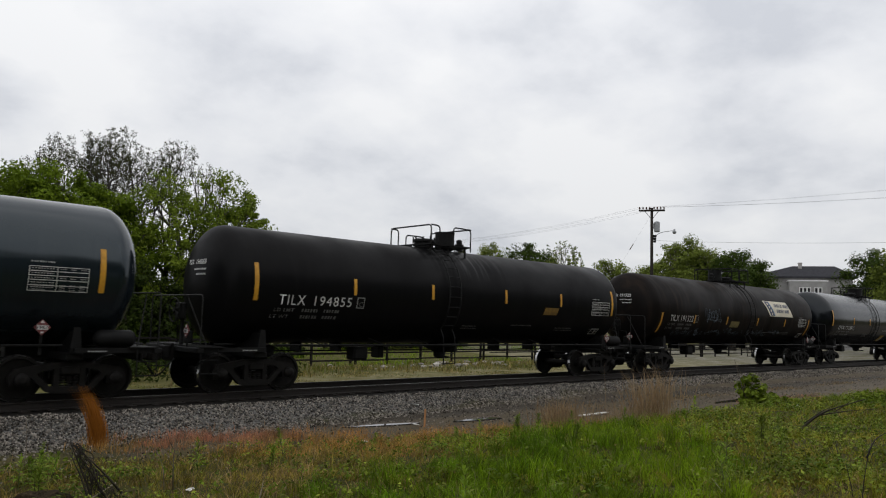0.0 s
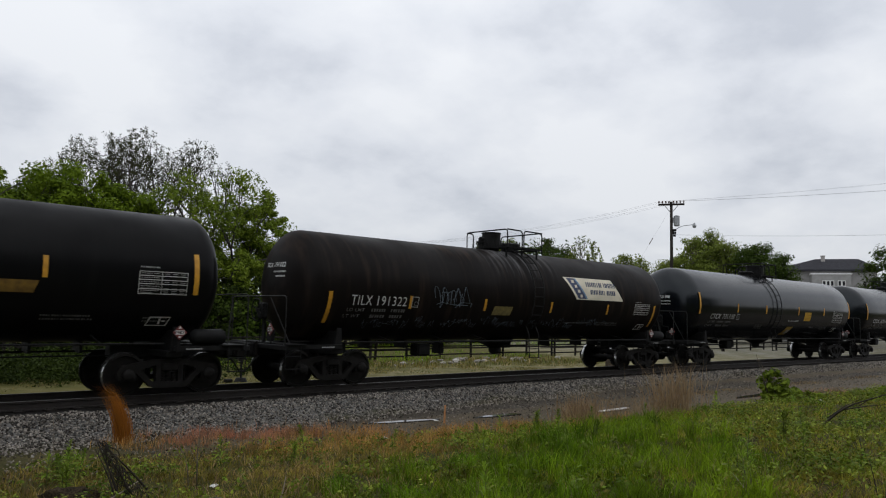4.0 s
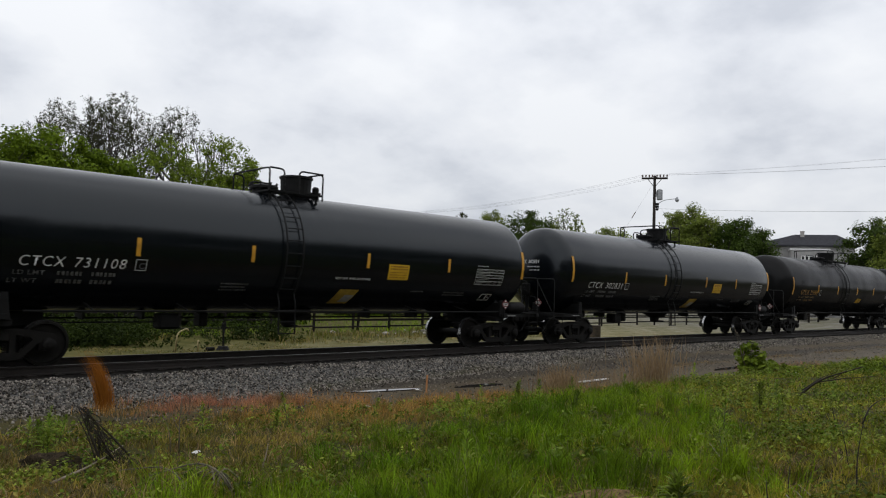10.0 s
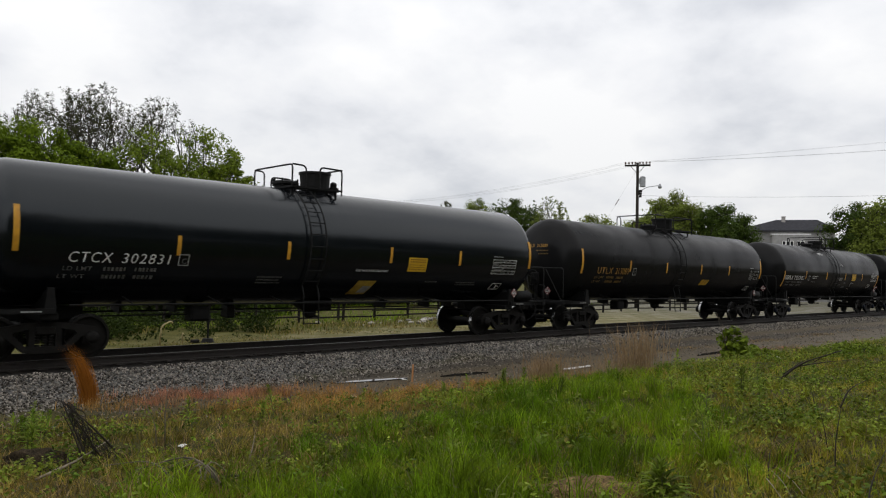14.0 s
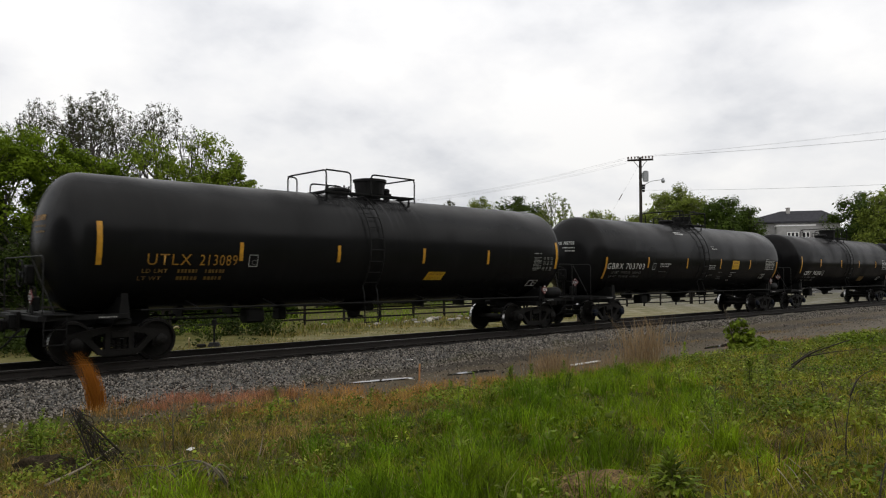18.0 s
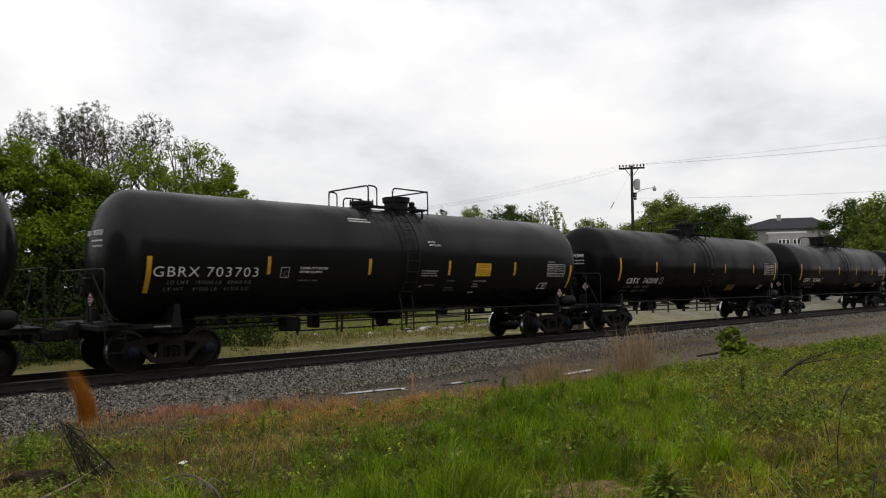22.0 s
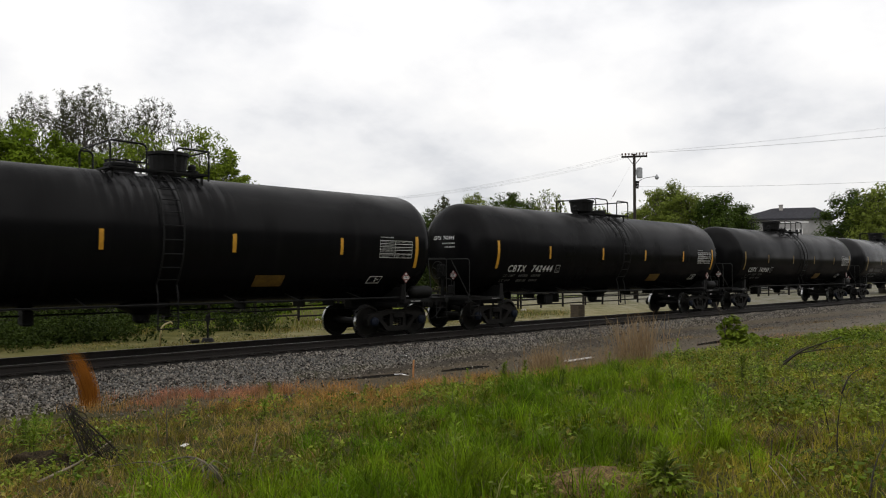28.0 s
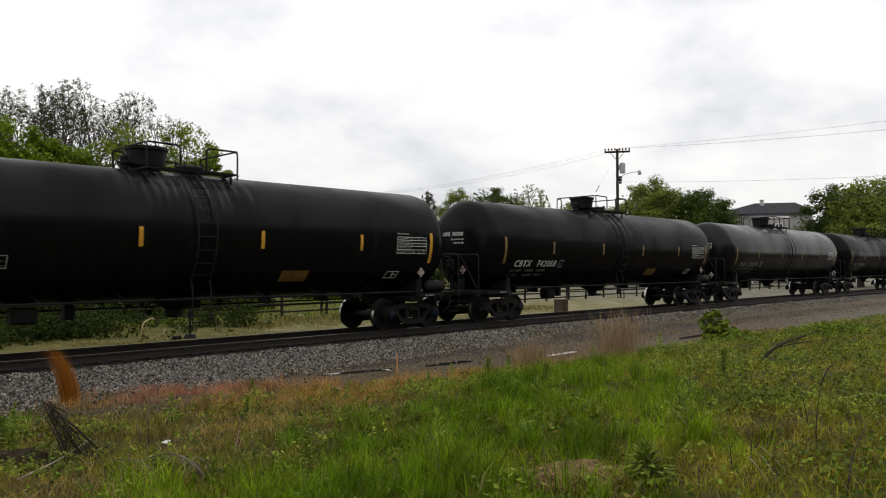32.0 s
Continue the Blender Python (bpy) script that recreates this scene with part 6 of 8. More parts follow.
    bm = bmesh.new()
    rod(bm, head.lerp(foot, 0.22), head.lerp(foot, 0.265), 0.035, 8)
    part("stay_insulator", finish(bm, "stay_insulator", PORC), pole, "brown strain insulator on the stay")

    # the next pole of the line, farther along the track
    x2, y2, _ = polar(39.27, 88)
    z2 = float(ground_z(x2, y2))
    far_pole = tagged(new("utility_pole"), "dark wooden utility pole with one braced crossarm behind the trees", "utility pole")
    far_pole.location = (x2, y2, z2)
    top2 = 10.4 - z2
    v = Vector((math.cos(radians(39.27)), -math.sin(radians(39.27)), 0))
    rot2 = Matrix.Rotation(math.atan2(v.y, v.x), 3, "Z")
    bm = bmesh.new()
    rod(bm, (0, 0, -0.1), (0, 0, top2), 0.17, 12, 0.12)
    part("pole", finish(bm, "pole", WOODPOLE, True), far_pole)
    bm = bmesh.new()
    box(bm, Vector((0, 0, top2 - 0.25)) + rot2 @ Vector((0, -0.15, 0)), (2.65, 0.1, 0.14), rot2)
    part("crossarm", finish(bm, "crossarm", WOODPOLE), far_pole, "wooden crossarm")
    for sgn in (-1, 1):
        bm = bmesh.new()
        rod(bm, v * (0.75 * sgn) + Vector((0, 0, top2 - 0.3)), v * (0.1 * sgn) + Vector((0, 0, top2 - 1.0)), 0.028, 6)
        part("brace", finish(bm, "brace", STEEL), far_pole, "dark diagonal crossarm brace")
    for d in (-1.25, -0.95, -0.65, -0.35, 0.35, 0.65, 0.95, 1.25):
        part("insulator", ins, far_pole, "brown insulator", Matrix.Translation(v * d + Vector((0, 0, top2 - 0.19))))

    # wires: one span comes towards the bank, one runs on to the next pole
    P, Q = Vector((x, y, 0)), Vector((x2, y2, 0))
    near = Vector((66.5, -34.0, 0))

    def wire(a, b, sag, r, label):
        bm = bmesh.new()
        pts = [a.lerp(b, t) - Vector((0, 0, sag * 4 * t * (1 - t))) for t in np.linspace(0, 1, 22)]
        tube(bm, pts, r, 5)
        return tagged(new("overhead_wire", finish(bm, "overhead_wire", CABLE)), label, "wire", "overhead wires")
    for d in (-1.08, -0.48, 0.48, 1.08):
        s = P + u * d + Vector((0, 0, 12.72 + 0.05))
        wire(s, near + u * d + Vector((0, 0, 12.9 if d > 0 else 14.25)), 0.75, 0.0058 if d > 0 else 0.004, "thin dark power wire sagging between poles")
        wire(s, Q + v * (d * 1.16) + Vector((0, 0, 10.45)), 0.7, 0.0055, "thin dark power wire sagging between poles")
    s = P + Vector((0, 0, 9.7))
    wire(s, near + Vector((0, 0, 9.4)), 1.0, 0.009, "dark telephone cable below the power wires")


build_pole()

# ---- the house ----
def build_house():
    STUCCO = material("pale_grey_stucco", (0.33, 0.325, 0.32), 0.85, 0.0, (0.26, 0.255, 0.25), 1.5, 0.2, 30)
    SLATE = material("dark_slate_roof", (0.045, 0.045, 0.052), 0.8, 0.0, (0.028, 0.028, 0.032), 3, 0.4, 12, spec=0.04)
    TRIM = material("white_house_trim", (0.78, 0.78, 0.77), 0.5, 0.0, (0.68, 0.68, 0.67), 4)
    GLASS = material("dark_window_glass", (0.02, 0.022, 0.025), 0.08, 0.0, (0.03, 0.03, 0.034), 1)
    BRICK = material("grey_chimney_brick", (0.40, 0.38, 0.36), 0.9, 0.0, (0.30, 0.28, 0.27), 8, 0.3, 20)
    x, y, _ = polar(69.1, 122)
    house = tagged(new("house"), "pale grey two-storey house with a dark hipped roof", "house")
    z0 = float(ground_z(x, y))
    house.matrix_basis = pose(x, y, z0, 0, 0, -62)
    # local: x along the front seen from the line, -y towards it
    w, d, h = 12.5, 9.0, 9.6 - z0 - 0.2
    bm = bmesh.new()
    box(bm, (-0.1, 0, h / 2), (w, d, h))
    part("wall", finish(bm, "wall", STUCCO), house)
    bm = bmesh.new()
    box(bm, (0.2, -d / 2 - 1.1, h * 0.47), (4.8, 2.2, h * 0.94))
    part("bay", finish(bm, "bay", STUCCO), house)
    bm = bmesh.new()
    def hip(cx, cy, w, d, z, rise, over):
        a = [bm.verts.new((cx + sx * (w / 2 + over), cy + sy * (d / 2 + over), z)) for sx, sy in ((-1, -1), (1, -1), (1, 1), (-1, 1))]
        b = [bm.verts.new((cx + sx * (w / 2 + over), cy + sy * (d / 2 + over), z - 0.22)) for sx, sy in ((-1, -1), (1, -1), (1, 1), (-1, 1))]
        k = max(0.3, (w - d) / 2 + 1.2)
        r = [bm.verts.new((cx - 0.3 * k, cy, z + rise)), bm.verts.new((cx + 1.6 * k, cy, z + rise))]
        bm.faces.new((a[0], a[1], r[1], r[0])); bm.faces.new((a[1], a[2], r[1])); bm.faces.new((a[2], a[3], r[0], r[1])); bm.faces.new((a[3], a[0], r[0]))
        bm.faces.new(b)
        for i in range(4):
            bm.faces.new((a[i], b[i], b[(i + 1) % 4], a[(i + 1) % 4]))
    hip(-0.1, 0, w, d, h + 0.2, 1.85, 0.6)
    part("roof", finish(bm, "roof", SLATE), house, "dark slate hipped roof")
    bm = bmesh.new()
    box(bm, (0.2, -d / 2 - 1.0, h * 0.94 + 0.09), (5.1, 2.5, 0.18))
    part("bay_roof", finish(bm, "bay_roof", TRIM), house, "white flat bay cornice")
    bm = bmesh.new()
    box(bm, (-0.1, -1.0, h + 1.6), (0.5, 0.5, 1.6), bevel=0.03)
    box(bm, (-0.1, -1.0, h + 2.42), (0.58, 0.58, 0.12))
    part("chimney", finish(bm, "chimney", BRICK), house, "grey brick chimney")
    for wx, wy, wz in ((-0.72, -d / 2 - 2.2, h * 0.78), (-0.22, -d / 2 - 2.2, h * 0.78), (0.28, -d / 2 - 2.2, h * 0.78), (1.2, -d / 2 - 2.2, h * 0.78), (1.7, -d / 2 - 2.2, h * 0.78), (-0.2, -d / 2 - 2.2, h * 0.3), (1.2, -d / 2 - 2.2, h * 0.3),
                       (-4.2, -d / 2, h * 0.70), (-3.0, -d / 2, h * 0.70), (4.6, -d / 2, h * 0.70), (5.3, -d / 2, h * 0.70), (-3.6, -d / 2, h * 0.3), (4.4, -d / 2, h * 0.3)):
        bm = bmesh.new()
        for dx in (-0.2, 0.2):
            box(bm, (wx + dx, wy - 0.03, wz), (0.09, 0.12, 1.5))
        for dz in (-0.72, 0.0, 0.72):
            box(bm, (wx, wy - 0.03, wz + dz), (0.49, 0.12, 0.09))
        win = part("window", finish(bm, "window", TRIM), house, "white-framed sash window")
        bm = bmesh.new()
        box(bm, (wx, wy - 0.012, wz), (0.4, 0.03, 1.45))
        part("pane", finish(bm, "pane", GLASS), win)
    bm = bmesh.new()
    box(bm, (-3.8, -d / 2 - 1.2, 2.75), (3.6, 2.4, 0.2))
    for px in (-5.4, -3.8, -2.2):
        box(bm, (px, -d / 2 - 2.25, 1.33), (0.22, 0.22, 2.7))
    part("porch", finish(bm, "porch", TRIM), house, "white porch roof on posts")


build_house()

# ---- the fence and what lies beyond the track ----
def build_fence():
    DARKWOOD = material("dark_fence_rail", (0.022, 0.019, 0.017), 0.8, 0.0, (0.011, 0.01, 0.009), 6, 0.3, 30, objrand=True, spec=0.08)
    fence = tagged(new("fence"), "dark post-and-rail fence behind the track", "fence")
    rng = random.Random(4)
    bm = bmesh.new()
    box(bm, (0, 0, 0.6), (0.11, 0.11, 1.34), bevel=0.012)
    post = finish(bm, "post", DARKWOOD)
    bm = bmesh.new()
    box(bm, (1.2, 0, 0), (2.4, 0.045, 0.085), bevel=0.008)
    rail = finish(bm, "rail", DARKWOOD)
    xs = [4.0 + 2.4 * i for i in range(34)]
    for x in xs:
        y = 14.2 + bend(x)
        z = float(ground_z(x, y))
        part("post", post, fence, at=pose(x, y, z, rng.uniform(-2, 2), rng.uniform(-2, 2), rng.uniform(-5, 5)))
        if rng.random() < 0.4:
            part("post", post, fence, at=pose(x + 0.35, y + 0.05, z - 0.1, 0, rng.uniform(-3, 3), 0))
        for h in (0.24, 0.60, 0.96, 1.24):
            part("rail", rail, fence, at=pose(x, y - 0.07, z + h + rng.uniform(-0.02, 0.02), 0, rng.uniform(-0.5, 0.5), rng.uniform(-0.4, 0.4)))


build_fence()


def rock_mesh(rng, mat, name="rock", flat=0.6):
    bm = bmesh.new()
    bmesh.ops.create_icosphere(bm, subdivisions=1, radius=1.0)
    for v in bm.verts:
        v.co *= rng.uniform(0.7, 1.2)
        v.co.z *= flat
    return finish(bm, name, mat)


def build_beyond():
    rng = random.Random(6)
    RUBBLE = material("pale_rubble", (0.36, 0.34, 0.30), 0.85, 0.0, (0.18, 0.165, 0.14), 4, 0.3, 20, objrand=True)
    rocks = [rock_mesh(rng, RUBBLE) for _ in range(4)]
    for i in range(46):
        x, y = rng.gauss(28, 3.4), rng.gauss(11.6, 0.8)
        s = rng.uniform(0.06, 0.22)
        r = new("rubble_stone", rng.choice(rocks))
        tagged(r, "pale broken stone on the gravel by the fence", "stone", "rubble stones")
        r.matrix_basis = pose(x, y, float(ground_z(x, y)) + s * 0.3, 0, 0, rng.uniform(0, 360)) @ Matrix.Diagonal((s * 1.4, s, s, 1))
    # bent yellow pipe and a stub beside it
    PIPE = material("pale_yellow_pipe", (0.42, 0.34, 0.17), 0.55, 0.0, (0.28, 0.22, 0.11), 9)
    z = float(ground_z(10.2, 6.0))
    bm = bmesh.new()
    tube(bm, bent([(10.2, 6.0, z - 0.05), (10.25, 6.0, z + 0.62), (10.55, 6.0, z + 0.74), (10.62, 6.0, z + 0.68)], 0.2, 6), 0.028, 8)
    tagged(new("bent_pipe", finish(bm, "bent_pipe", PIPE, True)), "bent pale yellow pipe standing in the gravel", "pipe")
    bm = bmesh.new()
    tube(bm, [(10.95, 5.95, z - 0.05), (10.93, 5.95, z + 0.3), (10.96, 5.95, z + 0.36)], 0.026, 8)
    tagged(new("pipe_stub", finish(bm, "pipe_stub", PIPE, True)), "short pale yellow pipe stub in the gravel", "pipe")
    bm = bmesh.new()
    rod(bm, (11.9, 6.1, z - 0.05), (11.9, 6.1, z + 0.75), 0.035, 8)
    box(bm, (11.9, 6.1, z + 0.8), (0.16, 0.05, 0.22), bevel=0.01)
    rod(bm, (11.9, 6.1, z - 0.02), (11.9, 6.1, z + 0.13), 0.24, 14, 0.16)
    tagged(new("marker_post", finish(bm, "marker_post", STEEL)), "black marker post with a round foot by the rails", "post")
    bm = bmesh.new()
    box(bm, (11.4, 6.0, z + 0.06), (0.3, 0.16, 0.12), Matrix.Rotation(0.3, 3, "Z"), 0.03)
    tagged(new("scrap_block", finish(bm, "scrap_block", GRIME)), "dark scrap block lying in the gravel", "scrap")
    # square wooden box
    BOXW = material("weathered_box_wood", (0.075, 0.055, 0.034), 0.85, 0.0, (0.035, 0.026, 0.018), 6, 0.4, 25, (1, 1, 4))
    x, y = 31.9, 5.2
    z = float(ground_z(x, y))
    crate = tagged(new("wooden_box"), "weathered square wooden box beyond the track", "box")
    crate.location = (x, y, z)
    bm = bmesh.new()
    box(bm, (0, 0, 0.31), (0.52, 0.52, 0.62), bevel=0.015)
    part("body", finish(bm, "body", BOXW), crate)
    bm = bmesh.new()
    box(bm, (0, 0, 0.645), (0.56, 0.56, 0.05), bevel=0.01)
    part("lid", finish(bm, "lid", BOXW), crate)
    for k in range(3):
        bm = bmesh.new()
        box(bm, (0, -0.268, 0.11 + 0.205 * k), (0.52, 0.02, 0.185), bevel=0.005)
        part("board", finish(bm, "board", BOXW), crate)


build_beyond()

# ---- the bank: grass, weeds and litter ----
def blades(rng, x, y, h, w, lean, curl=0.5):
    """Bent grass blades rooted at x, y: five vertices each."""
    n = len(x)
    z = ground_z(x, y) - 0.01
    a = rng.uniform(0, 6.283, n)
    d = np.stack([np.cos(a), np.sin(a)], 1)
    b = rng.uniform(0, 6.283, n)
    s = np.stack([np.cos(b), np.sin(b)], 1) * (w * rng.uniform(0.6, 1.3, n))[:, None] * 0.5
    L = lean * rng.uniform(0.2, 1.4, n) * h
    root = np.stack([x, y], 1)
    mid = root + d * (L * 0.35)[:, None]
    tip = root + d * (L * (1 + curl * 0.4))[:, None]
    V = np.zeros((n, 5, 3))
    V[:, 0, :2], V[:, 1, :2] = root - s, root + s
    V[:, 2, :2], V[:, 3, :2] = mid - s * 0.8, mid + s * 0.8
    V[:, 4, :2] = tip
    V[:, :2, 2] = z[:, None]
    V[:, 2:4, 2] = (z + h * 0.58)[:, None]
    V[:, 4, 2] = z + h * (1 - 0.25 * curl * rng.random(n))
    F = np.array([(0, 1, 3), (0, 3, 2), (2, 3, 4)])[None] + 5 * np.arange(n)[:, None, None]
    return V.reshape(-1, 3), F.reshape(-1, 3)


def grass_material(name, a, b, dry, dry_share=0.12, scale=0.45, leaf=0.4):
    """Blades in two hues that drift over the bank, each blade lighter or darker, some of them dead."""
    m = bpy.data.materials.new(name)
    m.use_nodes = True
    N, L = m.node_tree.nodes, m.node_tree.links
    p = N["Principled BSDF"]
    geo = N.new("ShaderNodeNewGeometry")

    def drift(s, lo, hi, detail=3):
        n = N.new("ShaderNodeTexNoise"); n.inputs["Scale"].default_value = s; n.inputs["Detail"].default_value = detail
        L.new(geo.outputs["Position"], n.inputs["Vector"])
        r = N.new("ShaderNodeMapRange"); r.inputs["From Min"].default_value, r.inputs["From Max"].default_value = lo, hi
        L.new(n.outputs["Fac"], r.inputs["Value"])
        return r

    def mixc(fac, c1, c2, mode="MIX"):
        x = N.new("ShaderNodeMix"); x.data_type = "RGBA"; x.blend_type = mode
        for sock, v in ((x.inputs[0], fac), (x.inputs[6], c1), (x.inputs[7], c2)):
            if isinstance(v, tuple):
                sock.default_value = (*v, 1)
            elif isinstance(v, float):
                sock.default_value = v
            else:
                L.new(v, sock)
        return x.outputs[2]
    hue = drift(scale, 0.38, 0.62).outputs[0]
    col = mixc(hue, a, b)
    rnd = geo.outputs["Random Per Island"]
    pick = N.new("ShaderNodeMath"); pick.operation = "LESS_THAN"; pick.inputs[1].default_value = dry_share
    L.new(rnd, pick.inputs[0])
    col = mixc(pick.outputs[0], col, dry)
    tone = N.new("ShaderNodeMath"); tone.operation = "MULTIPLY"; tone.inputs[1].default_value = 7.31
    L.new(rnd, tone.inputs[0])
    frac = N.new("ShaderNodeMath"); frac.operation = "FRACT"; L.new(tone.outputs[0], frac.inputs[0])
    val = N.new("ShaderNodeMapRange"); val.inputs["To Min"].default_value, val.inputs["To Max"].default_value = 0.45, 1.45
    L.new(frac.outputs[0], val.inputs["Value"])
    spot = drift(2.6, 0.36, 0.64, 4); spot.inputs["To Min"].default_value, spot.inputs["To Max"].default_value = 0.5, 1.38
    k = N.new("ShaderNodeMath"); k.operation = "MULTIPLY"; L.new(val.outputs[0], k.inputs[0]); L.new(spot.outputs[0], k.inputs[1])
    grey = N.new("ShaderNodeCombineColor")
    for i in range(3):
        L.new(k.outputs[0], grey.inputs[i])
    col = mixc(1.0, col, grey.outputs[0], "MULTIPLY")
    L.new(col, p.inputs["Base Color"])
    p.inputs["Roughness"].default_value = 0.65
    p.inputs["Specular IOR Level"].default_value = 0.12
    tr = N.new("ShaderNodeBsdfTranslucent"); L.new(col, tr.inputs["Color"])
    ms = N.new("ShaderNodeMixShader"); ms.inputs[0].default_value = leaf
    L.new(p.outputs[0], ms.inputs[1]); L.new(tr.outputs[0], ms.inputs[2])
    L.new(ms.outputs[0], N["Material Output"].inputs["Surface"])
    MATS[name] = m
    return m


LUSH = grass_material("lush_grass", (0.10, 0.19, 0.006), (0.205, 0.30, 0.012), (0.34, 0.34, 0.12), 0.05)
MEADOW = grass_material("yellow_green_grass", (0.185, 0.225, 0.014), (0.345, 0.295, 0.04), (0.44, 0.31, 0.12), 0.1)
OLIVE = grass_material("olive_grass", (0.175, 0.185, 0.02), (0.31, 0.23, 0.05), (0.42, 0.28, 0.13), 0.22)
WEEDY = grass_material("broad_weed_leaf", (0.10, 0.165, 0.014), (0.205, 0.245, 0.028), (0.32, 0.28, 0.06), 0.05, 0.6, 0.25)
FIELD = grass_material("ochre_field_grass", (0.085, 0.105, 0.012), (0.20, 0.165, 0.04), (0.33, 0.25, 0.11), 0.25, 0.3)
PINK = grass_material("reddish_sorrel", (0.52, 0.22, 0.135), (0.40, 0.235, 0.11), (0.40, 0.26, 0.16), 0.15, 1.2, 0.3)
ORANGE = grass_material("orange_dry_grass", (0.60, 0.29, 0.075), (0.43, 0.26, 0.075), (0.42, 0.30, 0.15), 0.2, 1.2, 0.3)
STRAW = grass_material("straw_grass", (0.38, 0.29, 0.15), (0.24, 0.17, 0.085), (0.10, 0.065, 0.035), 0.2, 1.2, 0.3)


def lush(x, y):
    """How much a place belongs to the band of tall wet grass."""
    ax, ay, bx, by = 4.4, -12.4, 13.8, -7.6
    t = np.clip(((x - ax) * (bx - ax) + (y - ay) * (by - ay)) / ((bx - ax) ** 2 + (by - ay) ** 2), -0.05, 1.05)
    d = np.hypot(x - ax - t * (bx - ax), y - ay - t * (by - ay))
    ax, ay, bx, by = 6.6, -12.9, 11.0, -10.4
    t = np.clip(((x - ax) * (bx - ax) + (y - ay) * (by - ay)) / ((bx - ax) ** 2 + (by - ay) ** 2), 0, 1)
    d = np.minimum(d, 0.3 + np.hypot(x - ax - t * (bx - ax), y - ay - t * (by - ay)))
    return np.clip(1.25 - d / 1.5 + 0.75 * wavy(x, y, 0.9, 2.2), 0, 1)


def olive_side(x, y):
    """The poorer ground between the lush band and the lane."""
    return (x - 4.4) * -0.455 + (y + 12.4) * 0.891 + 0.9 * wavy(x, y, 0.9, 2.6) > 1.0


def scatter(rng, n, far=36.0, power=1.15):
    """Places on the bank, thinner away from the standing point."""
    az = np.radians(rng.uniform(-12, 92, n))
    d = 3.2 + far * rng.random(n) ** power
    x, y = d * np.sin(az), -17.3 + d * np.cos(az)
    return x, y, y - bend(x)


def tufts(rng, x, y, each, spread):
    """Blade roots gathered round the tuft centres."""
    n = len(x)
    s = np.repeat(spread * rng.uniform(0.5, 1.5, n), each)
    return np.repeat(x, each) + rng.normal(0, 1, n * each) * s, np.repeat(y, each) + rng.normal(0, 1, n * each) * s


def build_grass():
    rng = np.random.default_rng(17)

    def lay(name, label, x, y, h, w, lean, mat):
        V, F = blades(rng, x, y, h, w, lean)
        tagged(new(name, mesh_tris(name, V, F, mat)), label, "grass", kind="stuff")

    def keep(x, y, yp, share, back=0.15):
        return (yp < grass_edge(x) - back + 0.3 * wavy(x, y, 1.9, 0.3)) & (rng.random(len(x)) < share)

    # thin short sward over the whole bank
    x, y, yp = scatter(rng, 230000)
    k = keep(x, y, yp, np.clip(0.55 + 0.9 * wavy(x, y, 1.2, 5.0), 0.12, 1))
    left = olive_side(x, y)
    for sel, lb, mt in ((k & ~left, "short yellow-green weedy grass on the bank", MEADOW), (k & left, "short olive-brown weedy grass on the bank", OLIVE)):
        lay("short_grass", lb, x[sel], y[sel], rng.uniform(0.04, 0.15, sel.sum()), 0.010, 0.9, mt)
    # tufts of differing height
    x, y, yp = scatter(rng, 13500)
    lu = lush(x, y)
    k = keep(x, y, yp, np.clip(0.6 + 0.8 * wavy(x, y, 0.8, 1.0), 0.1, 1) * (1 - 0.8 * lu), 0.35)
    hh = rng.uniform(0.10, 0.27, k.sum()) * (1 + 0.35 * wavy(x[k], y[k], 0.7, 4.0))
    bx, by = tufts(rng, x[k], y[k], 20, 0.045)
    bh = np.repeat(hh, 20) * rng.uniform(0.45, 1.1, len(bx))
    left = olive_side(bx, by)
    for sel, lb, mt in ((~left, "uneven tufts of yellow-green meadow grass on the bank", MEADOW), (left, "uneven tufts of olive meadow grass on the bank", OLIVE)):
        lay("meadow_tufts", lb, bx[sel], by[sel], bh[sel], 0.009, 0.75, mt)
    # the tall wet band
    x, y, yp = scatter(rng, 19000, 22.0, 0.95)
    lu = lush(x, y)
    k = keep(x, y, yp, lu, 0.5)
    hh = (0.12 + 0.36 * rng.random(k.sum()) ** 1.3) * (0.85 + 0.5 * wavy(x[k], y[k], 1.3, 1.4))
    bx, by = tufts(rng, x[k], y[k], 22, 0.06)
    lay("tall_grass", "tall lush green grass on the bank", bx, by, np.maximum(0.06, np.repeat(hh, 22)) * rng.uniform(0.5, 1.1, len(bx)), 0.010, 0.55, LUSH)
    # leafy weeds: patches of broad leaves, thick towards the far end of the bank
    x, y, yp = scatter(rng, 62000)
    k = keep(x, y, yp, np.clip(0.13 + 0.85 * wavy(x, y, 0.75, 6.5) + 0.05 * np.maximum(0, x - 6), 0.08, 0.95) * (1 - 0.8 * lush(x, y)), 0.3)
    up = rng.uniform(0.04, 0.20, k.sum())
    k2 = np.hypot(x[k], y[k] + 17.3) > 4.5
    c = np.stack([x[k], y[k], ground_z(x[k], y[k]) + up], 1)[k2]
    V, F = leaves(rng, c, 8, 0.10, 0.047, 0.8, 0.8)
    tagged(new("leafy_weeds", mesh_tris("leafy_weeds", V, F, WEEDY)), "low leafy green weeds and clover in the grass", "weeds", kind="stuff")
    x, y, yp = scatter(rng, 6000)
    k = keep(x, y, yp, np.clip(0.8 * wavy(x, y, 1.1, 9.5), 0, 1), 0.4) & (np.hypot(x, y + 17.3) > 7.5) & ~olive_side(x, y)
